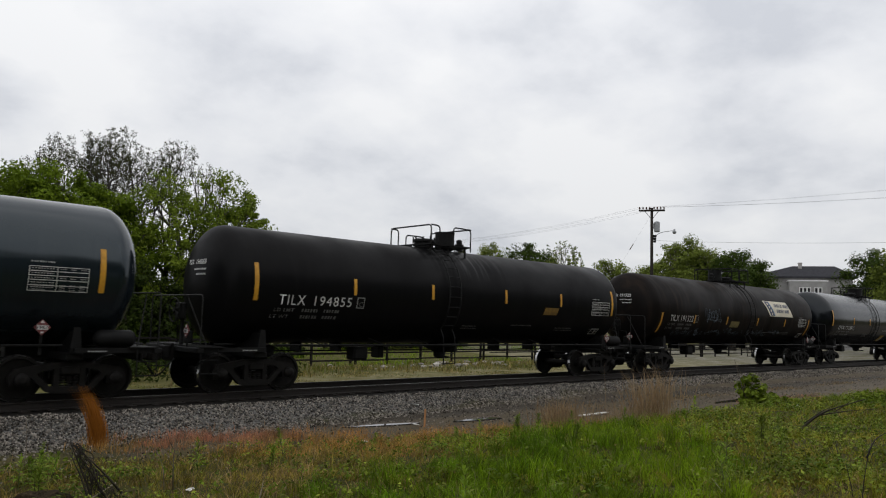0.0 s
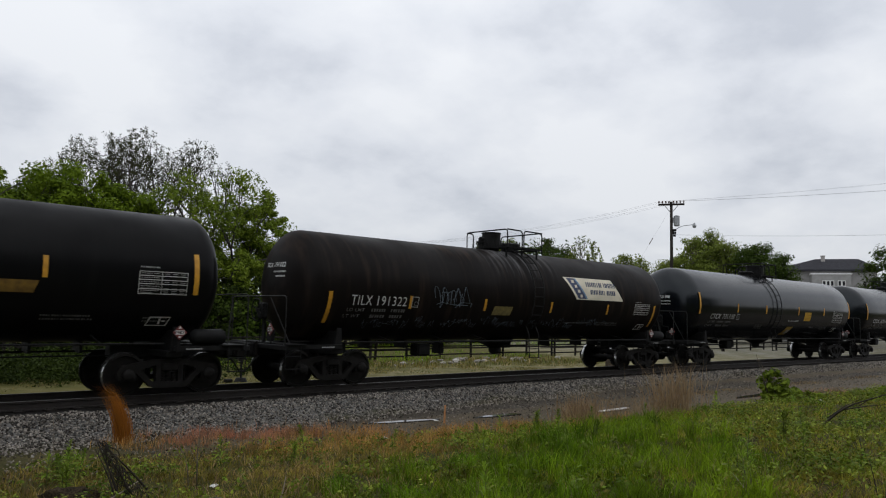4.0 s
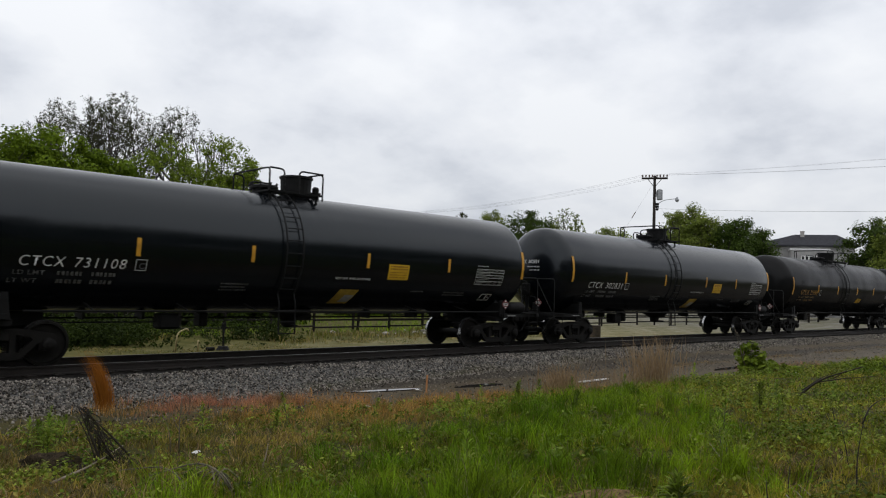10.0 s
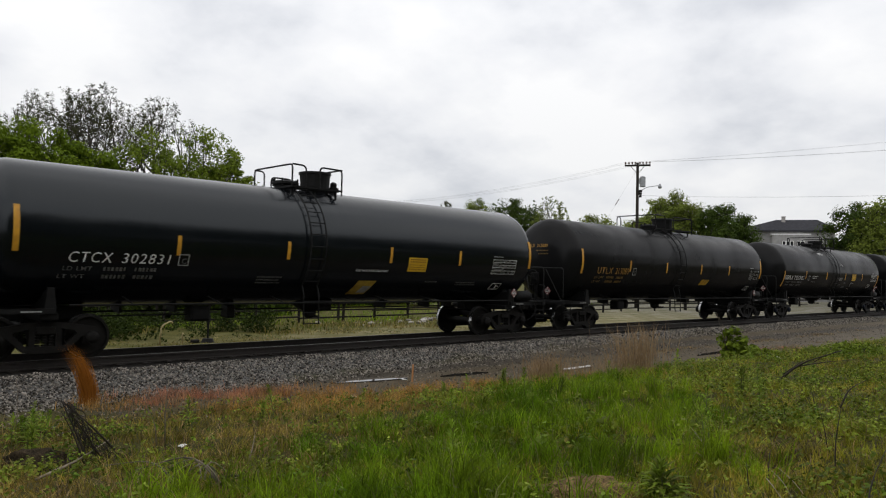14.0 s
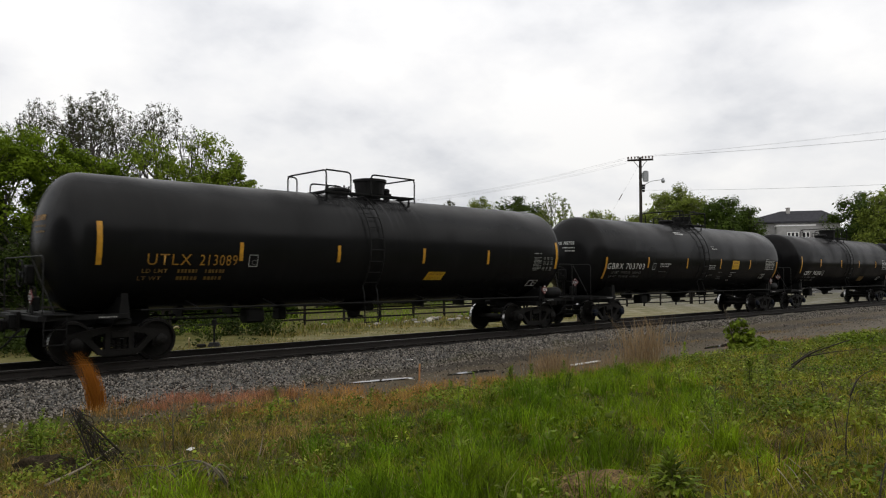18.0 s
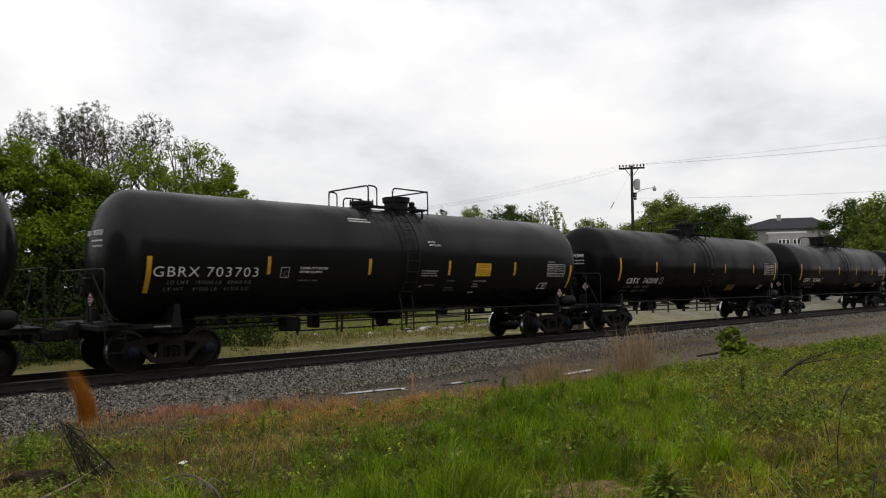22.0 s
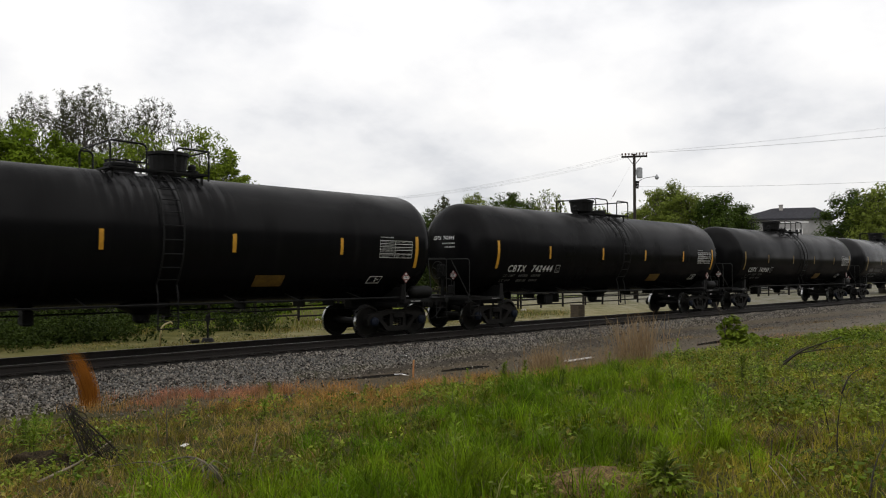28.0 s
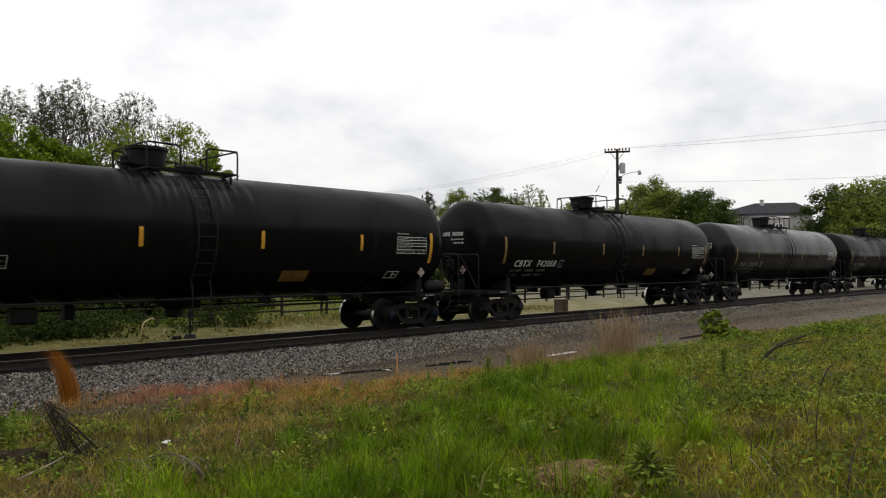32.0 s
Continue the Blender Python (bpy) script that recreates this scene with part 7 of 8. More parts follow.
    c = np.stack([x[k], y[k], ground_z(x[k], y[k]) + rng.uniform(0.05, 0.2, k.sum())], 1)
    V, F = leaves(rng, c, 9, 0.13, 0.085, 0.6, 0.9)
    tagged(new("broadleaf_weeds", mesh_tris("broadleaf_weeds", V, F, WEEDY)), "broad-leaved dock and plantain among the grass", "weeds", kind="stuff")
    # the rusty fringe along the ballast: sorrel patches, then dry grass
    for nm, lb, mt, hh, each, spots in (
            ("sorrel", "reddish sorrel stalks beside the ballast", PINK, 0.26, 1200, ((5.5, -3.6, 0.35, 0.3), (5.9, -4.1, 0.4, 0.35), (6.3, -3.7, 0.35, 0.3), (7.1, -4.0, 0.35, 0.3), (7.6, -4.1, 0.4, 0.3), (6.8, -4.4, 0.5, 0.3), (8.1, -4.5, 0.4, 0.3), (24.5, -6.6, 0.9, 0.4), (27.0, -6.9, 0.8, 0.4))),
            ("dry_grass", "orange-brown dry grass beside the lane", ORANGE, 0.27, 1050, ((8.3, -4.9, 0.4, 0.35), (8.9, -4.9, 0.45, 0.4), (8.2, -5.6, 0.4, 0.4), (9.0, -5.8, 0.5, 0.4), (9.7, -5.7, 0.45, 0.3), (7.6, -5.4, 0.35, 0.4), (10.6, -5.9, 0.5, 0.25), (11.3, -5.9, 0.5, 0.3), (12.2, -6.1, 0.5, 0.3), (12.0, -6.5, 0.5, 0.3), (13.2, -6.6, 0.5, 0.3), (8.4, -6.8, 0.35, 0.3), (7.9, -7.4, 0.3, 0.3), (5.0, -3.8, 0.3, 0.25), (8.8, -6.3, 0.6, 0.4), (9.8, -6.4, 0.6, 0.4), (10.8, -6.5, 0.5, 0.35), (7.2, -6.0, 0.5, 0.5), (6.4, -5.2, 0.5, 0.35), (14.8, -6.6, 0.5, 0.3)))):
        px = np.concatenate([rng.normal(a, c, each) for a, b, c, d in spots])
        py = np.concatenate([rng.normal(b, d, each) for a, b, c, d in spots])
        thin = rng.random(len(px)) < np.clip((0.3 if mt is PINK else 0.5) + 1.2 * wavy(px, py, 2.7, 3.0), 0.02, 1)
        px, py = px[thin & (py < -3.0)], py[thin & (py < -3.0)]
        lay(nm, lb, px, py + bend(px), rng.uniform(0.07, hh, len(px)), 0.0055, 0.45, mt)
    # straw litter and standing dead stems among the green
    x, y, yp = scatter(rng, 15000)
    k = keep(x, y, yp, np.clip(0.35 + 0.9 * wavy(x, y, 0.9, 8.0), 0, 1), 0.1)
    lay("dead_litter", "dead straw and stems lying among the grass", x[k], y[k], rng.uniform(0.03, 0.13, k.sum()), 0.008, 2.2, STRAW)
    x, y, yp = scatter(rng, 2600)
    k = keep(x, y, yp, np.clip(0.4 + 0.9 * wavy(x, y, 0.6, 3.0), 0, 1), 0.1)
    lay("dead_stalks", "thin standing dead stalks among the grass", x[k], y[k], rng.uniform(0.15, 0.42, k.sum()), 0.006, 0.35, STRAW)
    x, yp = rng.uniform(1.5, 7.5, 9000), rng.uniform(-12.5, -4.6, 9000)
    x[7000:], yp[7000:] = rng.uniform(20, 30, 2000), rng.uniform(-8.2, -6.6, 2000)
    k = rng.random(9000) < np.clip(0.25 + 1.1 * wavy(x, yp, 1.0, 2.0), 0, 1)
    lay("brown_litter", "brown dead stems matted under the grass", x[k], yp[k], rng.uniform(0.05, 0.2, k.sum()), 0.008, 1.4, grass_material("brown_dead_stems", (0.20, 0.13, 0.06), (0.10, 0.065, 0.035), (0.33, 0.25, 0.14), 0.25, 1.2, 0.25))
    x, y = rng.uniform(4.4, 11.0, 5200), rng.uniform(-15.6, -11.5, 5200)
    k = rng.random(5200) < np.clip(0.2 + 1.1 * wavy(x, y, 1.4, 4.4), 0, 1)
    x, y = np.concatenate([x[k], rng.normal(7.8, 0.35, 700)]), np.concatenate([y[k], rng.normal(-14.1, 0.25, 700)])
    lay("brown_litter", "brown dead stems matted under the grass", x, y, rng.uniform(0.04, 0.2, len(x)), 0.006, 1.5, MATS["brown_dead_stems"])
    x, yp = np.concatenate([rng.uniform(18, 44, 5000), rng.normal(29.5, 2.2, 3500)]), np.concatenate([rng.normal(-4.25, 0.22, 5000), rng.normal(-6.35, 0.4, 3500)])
    k = rng.random(len(x)) < np.clip(0.35 + 1.2 * wavy(x, yp, 0.9, 5.2), 0, 1)
    lay("lane_grass", "thin brown trodden grass along the middle of the lane", x[k], yp[k] + bend(x[k]), rng.uniform(0.02, 0.11, k.sum()), 0.012, 1.2, STRAW)
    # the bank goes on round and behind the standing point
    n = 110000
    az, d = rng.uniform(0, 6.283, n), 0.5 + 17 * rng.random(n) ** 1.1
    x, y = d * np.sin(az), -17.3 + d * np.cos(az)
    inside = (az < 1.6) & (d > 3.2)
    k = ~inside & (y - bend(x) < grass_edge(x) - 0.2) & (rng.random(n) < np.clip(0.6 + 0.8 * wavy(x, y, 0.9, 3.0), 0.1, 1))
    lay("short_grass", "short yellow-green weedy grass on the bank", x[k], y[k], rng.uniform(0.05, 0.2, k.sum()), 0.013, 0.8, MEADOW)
    # rough grass behind the gravel and the dark weeds along it
    n = 60000
    x = 2 + 62 * rng.random(n); yp = np.where(rng.random(n) < 0.6, rng.uniform(6.6, 15, n), rng.uniform(15, 34, n))
    k = (rng.random(n) < np.clip(0.45 + 0.9 * wavy(x, yp, 0.6, 2.0), 0.03, 1)) & ~((x > 36) & (yp < 26)) & ~((x < 15) & (yp < 10.5)) & (yp > 7.8 + 2.2 * wavy(x, yp, 0.7, 4.0))
    back = yp > 13 + 1.5 * wavy(x, yp, 0.5, 1.0)
    for sel, lb, mt in ((k & ~back, "rough ochre-green grass behind the gravel", FIELD), (k & back, "fresh green grass beyond the fence", LUSH)):
        lay("field_grass", lb, x[sel], yp[sel] + bend(x[sel]), rng.uniform(0.06, 0.34, sel.sum()), 0.024, 0.6, mt)
    n = 52000
    x, yp = rng.uniform(-2, 34, n), rng.uniform(2.6, 9.0, n)
    k = rng.random(n) < np.clip(0.3 + 1.1 * wavy(x, yp, 0.5, 1.5), 0, 1)
    lay("sparse_turf", "thin ochre-green turf on the pale gravel", x[k], yp[k] + bend(x[k]), rng.uniform(0.015, 0.09, k.sum()), 0.02, 1.6, FIELD)
    # these weeds take the green with shade already in its colour
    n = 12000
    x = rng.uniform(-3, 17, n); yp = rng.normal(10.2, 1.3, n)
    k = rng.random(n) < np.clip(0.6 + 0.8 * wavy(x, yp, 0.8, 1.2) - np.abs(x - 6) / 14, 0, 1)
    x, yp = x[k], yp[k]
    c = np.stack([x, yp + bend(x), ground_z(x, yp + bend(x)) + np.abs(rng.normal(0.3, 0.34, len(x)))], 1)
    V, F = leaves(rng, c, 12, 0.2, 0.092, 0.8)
    tagged(new("trackside_weeds", mesh_tris("trackside_weeds", V, F, LEAF_WEED)), "leafy weeds between the gravel and the fence in shade-darkened green", "weeds", kind="stuff")


build_grass()


def weed_plants():
    """Upright leafy weeds: a stem with pointed leaves rising round it."""
    STEM = material("green_weed_stem", (0.13, 0.15, 0.04), 0.7, 0.0, (0.08, 0.09, 0.03), 9)
    FOL = grass_material("weed_foliage", (0.13, 0.215, 0.018), (0.20, 0.27, 0.028), (0.24, 0.28, 0.05), 0.2, 0.8)

    def kind(seed, h, n, size):
        rng = random.Random(seed)
        bs, bl = bmesh.new(), bmesh.new()
        for s in range(rng.choice((1, 2, 3))):
            dx, dy = rng.uniform(-0.05, 0.05), rng.uniform(-0.05, 0.05)
            tx, ty = rng.uniform(-0.1, 0.1) * h, rng.uniform(-0.1, 0.1) * h
            hh = h * rng.uniform(0.75, 1.0)
            tube(bs, [(dx, dy, -0.03), (dx + tx * 0.4, dy + ty * 0.4, hh * 0.5), (dx + tx, dy + ty, hh)], [0.006, 0.005, 0.002], 5)
            for i in range(n):
                u = 0.08 + 0.92 * (i + rng.random()) / n
                a = i * 2.4 + rng.uniform(-0.4, 0.4)
                L = size * (1.1 - 0.55 * u) * rng.uniform(0.7, 1.2)
                rise = 0.25 + 1.0 * u * u + rng.uniform(-0.2, 0.2)
                o = Vector((dx + tx * u, dy + ty * u, hh * u))
                d = Vector((math.cos(a) * math.cos(rise), math.sin(a) * math.cos(rise), math.sin(rise)))
                side = d.cross(Vector((0, 0, 1))).normalized() * L * 0.085
                mid = o + d * L * 0.5
                tip = o + d * L + Vector((0, 0, -0.28 * L))
                v = [bl.verts.new(q) for q in (o, mid - side, tip, mid + side)]
                w = bl.verts.new(mid + Vector((0, 0, -0.02 * L)))
                for f in ((v[0], v[1], w), (v[1], v[2], w), (v[2], v[3], w), (v[3], v[0], w)):
                    bl.faces.new(f)
        return finish(bs, "stem", STEM), finish(bl, "foliage", FOL)
    kinds = [kind(s, h, n, z) for s, h, n, z in ((1, 0.36, 44, 0.17), (2, 0.30, 40, 0.15), (3, 0.42, 56, 0.17), (4, 0.24, 36, 0.16), (5, 0.34, 60, 0.13))]
    rng = random.Random(44)
    spots = [(9.1, -7.6), (11.25, -6.6), (12.25, -6.75), (13.4, -7.3), (10.2, -7.0), (8.0, -7.2), (15.6, -8.6), (3.4, -5.4), (3.2, -6.0), (3.6, -4.6), (8.2, -13.3), (8.5, -13.0), (3.09, -5.83), (3.25, -6.15), (3.55, -5.22), (2.9, -6.3), (3.8, -5.62), (3.35, -5.5), (2.95, -7.0), (8.03, -13.4), (7.9, -13.6), (9.6, -12.6), (5.2, -12.3), (18.0, -9.0), (11.5, -11.2),
             (13.0, -10.0), (10.2, -9.0), (10.6, -8.8), (11.0, -9.2), (12.4, -8.2), (12.9, -8.0), (14.0, -8.4), (14.6, -7.9), (17.0, -8.2), (19.4, -8.6), (20.6, -9.4), (21.5, -8.2), (16.2, -10.4), (14.2, -11.4), (12.2, -12.0), (10.4, -13.0), (7.0, -10.4), (7.7, -9.6), (6.2, -7.0), (6.8, -6.4), (5.4, -6.2), (23.5, -9.2), (25.0, -8.6)]
    big = kind(9, 0.30, 46, 0.24)
    for x, y in spots + [(5.42, -14.32), (5.5, -14.26)]:
        stem, fol = rng.choice(kinds) if y > -14.2 else big
        s = rng.uniform(0.95, 1.5)
        p = tagged(new("weed_plant"), "upright leafy green weed rising from the grass", "weed", "upright weeds on the bank")
        p.matrix_basis = pose(x, y, float(ground_z(x, y)), rng.uniform(-8, 8), rng.uniform(-8, 8), rng.uniform(0, 360)) @ Matrix.Diagonal((s, s, s, 1))
        part("stem", stem, p)
        part("foliage", fol, p)


weed_plants()


def stalk_clump(name, label, x, y, n, h, spread, lean, mat, w=0.007, seed=1, droop=0.4, fan=0.10):
    """A clump of tall dry stems from one root."""
    rng = np.random.default_rng(seed)
    px, py = x + rng.normal(0, spread, n), y + rng.normal(0, spread, n)
    V, F = blades(rng, px, py, rng.uniform(0.35, 1.0, n) * h, w, 0.0)
    V = V.reshape(n, 5, 3)
    k = rng.uniform(0.3, 1.0, n)[:, None]
    V[:, 2:4, 0] += lean[0] * 0.3 * k; V[:, 2:4, 1] += lean[1] * 0.3 * k
    f = rng.normal(0, fan * h, (n, 2))
    V[:, 2:4, :2] += 0.45 * f[:, None]
    V[:, 4, 0] += lean[0] * k[:, 0] + f[:, 0]; V[:, 4, 1] += lean[1] * k[:, 0] + f[:, 1]
    V[:, 4, 2] -= droop * 0.15 * h * rng.random(n)
    return tagged(new(name, mesh_tris(name, V.reshape(-1, 3), F, mat)), label, "grass", kind="stuff")


def build_plants():
    BROOM = material("broomsedge_orange", (0.48, 0.19, 0.025), 0.7, 0.0, (0.22, 0.075, 0.015), 3, island=True, leaf=0.35, spec=0.08, contrast=(0.1, 0.9), world_space=True)
    BUFF = material("buff_dead_stalks", (0.42, 0.31, 0.18), 0.75, 0.0, (0.17, 0.105, 0.055), 3, island=True, leaf=0.3, spec=0.08, contrast=(0.1, 0.9), world_space=True)
    TWIG = material("dead_grey_twig", (0.23, 0.185, 0.13), 0.85, 0.0, (0.06, 0.05, 0.04), 8, 0.3, 40)
    DARKTWIG = material("dark_dead_branch", (0.04, 0.029, 0.019), 0.85, 0.0, (0.014, 0.011, 0.008), 8, 0.3, 40)
    PALE = material("bleached_stick", (0.27, 0.22, 0.16), 0.8, 0.0, (0.15, 0.12, 0.085), 8)
    rng = np.random.default_rng(3)
    n, m = 430, 7
    u = np.linspace(0, 1, m)[None]
    h, k = 0.45 + 0.79 * rng.random((n, 1)) ** 1.1, rng.uniform(0.8, 1.15, (n, 1))
    bx, by = 4.80 + rng.normal(0, 0.055, (n, 1)), -3.5 + rng.normal(0, 0.06, (n, 1))
    fx, fy = rng.normal(0.0, 0.045, (n, 1)), rng.normal(0, 0.05, (n, 1))
    px = bx + fx * np.sin(u * 2.2) - 0.27 * k * h * h * u ** 1.9
    py = by + fy * np.sin(u * 2.2)
    pz = ground_z(bx, by) - 0.02 + h * (u - 0.10 * u ** 3)
    w = 0.0045 * (1.05 - u) * rng.uniform(0.7, 1.5, (n, 1))
    a = rng.uniform(-0.8, 0.8, (n, 1))
    V = np.stack([np.stack([px - w * np.cos(a), py - w * np.sin(a), pz], -1), np.stack([px + w * np.cos(a), py + w * np.sin(a), pz], -1)], 2).reshape(n, 2 * m, 3)
    T = np.array([t for j in range(m - 1) for t in ((2 * j, 2 * j + 1, 2 * j + 3), (2 * j, 2 * j + 3, 2 * j + 2))])
    tagged(new("broomsedge_clump", mesh_tris("broomsedge_clump", V.reshape(-1, 3), (T[None] + 2 * m * np.arange(n)[:, None, None]).reshape(-1, 3), BROOM)),
           "tall orange broomsedge clump leaning over the ballast", "grass", kind="stuff")
    stalk_clump("dry_stalk_clump", "tuft of tall brown dry grass by the lane", 13.95, -6.55, 420, 0.85, 0.26, (0.0, 0.0), BUFF, 0.013, 4, 0.6, 0.24)
    stalk_clump("dry_stalk_clump", "tall pale buff dry grass clump by the lane", 17.2, -7.0, 330, 1.6, 0.34, (0.05, 0.0), BUFF, 0.015, 5, 0.6, 0.2)
    stalk_clump("dry_stalk_clump", "thin scatter of brown dry stalks by the lane", 15.6, -6.8, 260, 0.8, 0.6, (0.0, 0.0), BUFF, 0.008, 6, 0.6, 0.3)
    stalk_clump("dry_stalk_clump", "dry grass at the top of the bank", 28.5, -9.9, 120, 0.6, 0.9, (0.02, 0.0), BUFF, 0.014, 7, 0.6, 0.3)

    def twigs(name, label, strokes, mat, r=0.012, category="branch", kind=""):
        bm = bmesh.new()
        for pts, k in strokes:
            g = [(x, y, float(ground_z(x, y)) + z) for x, y, z in pts]
            q = bent(g, 0.3, 4)
            tube(bm, q, [r * k * (1 - 0.75 * i / len(q)) for i in range(len(q))], 5)
        return tagged(new(name, finish(bm, name, mat, True)), label, category, kind=kind)
    rng = random.Random(12)
    # slanting dead brush at the near end
    strokes = [(((3.14, -8.32, 0.0), (3.02, -8.22, 0.38), (2.88, -8.15, 0.76)), 1.5), (((3.46, -8.25, 0.1), (3.2, -8.2, 0.4), (2.89, -8.15, 0.75)), 1.3),
               (((3.08, -8.4, 0.0), (2.96, -8.3, 0.4), (2.86, -8.2, 0.66)), 1.0), (((3.3, -8.3, 0.0), (3.12, -8.22, 0.36), (2.92, -8.16, 0.68)), 1.0)]
    for i in range(150):
        u = rng.random() ** 0.8
        x, z = 2.9 + (0.24 + 0.3 * rng.random()) * u, 0.72 * (1 - u) + 0.04
        y = -8.2 + rng.uniform(-0.12, 0.12)
        dx, dz = rng.uniform(-0.04, 0.16), -rng.uniform(0.04, 0.24)
        strokes.append((((x, y, z), (x + dx * 0.5 + rng.uniform(-0.03, 0.03), y + rng.uniform(-0.05, 0.05), max(0.01, z + dz * 0.4)), (x + dx, y + rng.uniform(-0.08, 0.08), max(0.0, z + dz))), rng.uniform(0.3, 0.75)))
    for i in range(60):
        x, y = rng.uniform(2.6, 3.5), rng.uniform(-8.6, -7.7)
        strokes.append((((x, y, 0.02), (x + rng.uniform(-0.15, 0.15), y + rng.uniform(-0.1, 0.1), rng.uniform(0.04, 0.16)), (x + rng.uniform(-0.2, 0.2), y + rng.uniform(-0.2, 0.2), rng.uniform(0.0, 0.2))), rng.uniform(0.3, 0.7)))
    twigs("dead_brush", "tangle of dark dead brush leaning in the grass", strokes, DARKTWIG, 0.011, "brush", "stuff")
    twigs("bleached_stick", "long bleached stick lying across the grass", [(((2.38, -9.07, 0.03), (2.95, -8.5, 0.10), (3.5, -7.94, 0.16)), 1.5)], PALE, 0.013, "stick")
    twigs("arched_twigs", "thin arched pale dead twigs in the grass", [(((3.3, -11.25, 0.0), (3.15, -10.95, 0.36), (2.75, -10.6, 0.24)), 1.6), (((3.3, -11.3, 0.0), (3.2, -11.0, 0.3), (2.95, -10.9, 0.1)), 1.2), (((3.05, -10.9, 0.0), (2.95, -10.6, 0.3), (2.6, -10.3, 0.3)), 1.2), (((3.25, -10.9, 0.0), (3.35, -10.8, 0.26), (3.55, -11.1, 0.02)), 1.6),
                           (((3.2, -11.0, 0.0), (3.3, -10.7, 0.28), (3.0, -10.6, 0.2)), 1.0), (((2.95, -10.9, 0.0), (3.1, -10.6, 0.18), (3.45, -10.5, 0.2)), 0.8)], TWIG, 0.009, "branch", "stuff")
    twigs("dead_branch", "dark twisted dead branch lying in the grass", [(((3.43, -10.46, 0.1), (3.4, -10.8, 0.16), (3.3, -11.1, 0.06)), 1.2), (((3.38, -10.9, 0.1), (3.2, -11.1, 0.14), (3.1, -11.4, 0.05)), 1.0), (((3.35, -11.0, 0.08), (3.45, -11.2, 0.16), (3.4, -11.45, 0.1)), 0.7)], DARKTWIG, 0.022)
    twigs("upright_stick", "short pale stick standing in the grass", [(((4.2, -10.05, 0.0), (4.28, -10.0, 0.15), (4.33, -9.95, 0.27)), 1.2)], PALE, 0.009, "stick")
    twigs("bare_sapling", "thin bare sapling stem in the grass", [(((4.1, -8.2, 0.0), (4.08, -8.2, 0.5), (4.14, -8.15, 0.85)), 1.1), (((4.1, -8.2, 0.35), (4.2, -8.2, 0.55), (4.34, -8.15, 0.8)), 0.6), (((4.09, -8.2, 0.3), (3.98, -8.2, 0.5), (3.84, -8.18, 0.72)), 0.6), (((4.2, -8.2, 0.55), (4.2, -8.2, 0.65), (4.24, -8.2, 0.78)), 0.4), (((4.1, -8.2, 0.5), (4.0, -8.2, 0.66), (3.96, -8.2, 0.85)), 0.5)], TWIG, 0.009, "sapling")
    twigs("bare_sapling", "thin bare sapling stem in the grass", [(((3.95, -8.3, 0.0), (3.92, -8.3, 0.35), (3.8, -8.3, 0.6)), 0.8)], TWIG, 0.009, "sapling")
    twigs("bare_sapling", "thin bare sapling stem by the ballast", [(((3.2, -5.2, 0.0), (3.22, -5.2, 0.4), (3.18, -5.2, 0.8)), 0.9)], TWIG, 0.009, "sapling")
    twigs("dead_branch", "dark dead branch arching out of the weeds", [(((14.88, -11.45, 0.0), (15.05, -11.85, 0.46), (15.34, -12.55, 0.70)), 1.3), (((15.05, -11.8, 0.4), (15.25, -12.2, 0.5), (15.5, -12.75, 0.52)), 0.6), (((14.95, -11.6, 0.25), (15.1, -11.9, 0.5), (15.2, -12.1, 0.62)), 0.5), (((15.15, -12.1, 0.5), (15.25, -12.3, 0.66), (15.3, -12.4, 0.78)), 0.4)], DARKTWIG, 0.021)
    for p, q in (((6.04, -14.88), (5.48, -15.25)), ((7.0, -14.6), (5.53, -15.42)), ((6.7, -14.66), (5.7, -15.22)), ((4.35, -12.9), (4.62, -13.35)), ((4.3, -13.05), (4.5, -13.45))):
        twigs("bleached_stick", "pale bleached stick lying in the grass", [(((p[0], p[1], 0.16), ((p[0] + q[0]) / 2, (p[1] + q[1]) / 2, 0.14), (q[0], q[1], 0.08)), 1.0)], PALE, 0.0045, "stick")
    for stem in (((7.37, -14.97, 0.0), (7.44, -14.94, 0.35), (7.52, -14.98, 0.72)), ((7.5, -14.97, 0.66), (7.62, -15.0, 0.8), (7.8, -15.1, 0.84)), ((5.95, -15.62, 0.0), (6.15, -15.6, 0.25), (6.5, -15.62, 0.46)), ((5.91, -14.81, 0.0), (5.88, -14.8, 0.16), (5.9, -14.78, 0.3)), ((5.16, -14.87, 0.0), (5.18, -14.86, 0.1), (5.24, -14.83, 0.2)), ((6.54, -14.7, 0.0), (6.58, -14.68, 0.18), (6.66, -14.66, 0.34))):
        twigs("dead_weed", "dark bare dead weed rising from the grass", [(stem, 1.1)], DARKTWIG, 0.008, "weed")
    twigs("dead_branch", "grey dead twigs leaning out of a bush", [(((22.0, -7.3, 0.2), (21.6, -7.3, 0.8), (21.0, -7.4, 1.45)), 1.5), (((22.0, -7.3, 0.3), (22.6, -7.2, 0.75), (23.2, -7.1, 0.9)), 1.2), (((21.9, -7.3, 0.4), (22.0, -7.2, 0.9), (21.8, -7.1, 1.3)), 1.0)], TWIG, 0.014)
    for x, y, h in ((8.3, -14.6, 0.4), (10.9, -13.6, 0.45), (9.6, -13.7, 0.4)):
        twigs("dead_weed", "dark bare dead weed rising from the grass", [(((x, y, 0.0), (x + 0.05, y + 0.05, h * 0.55), (x + 0.02, y + 0.08, h)), 1.1)], DARKTWIG, 0.006, "weed")
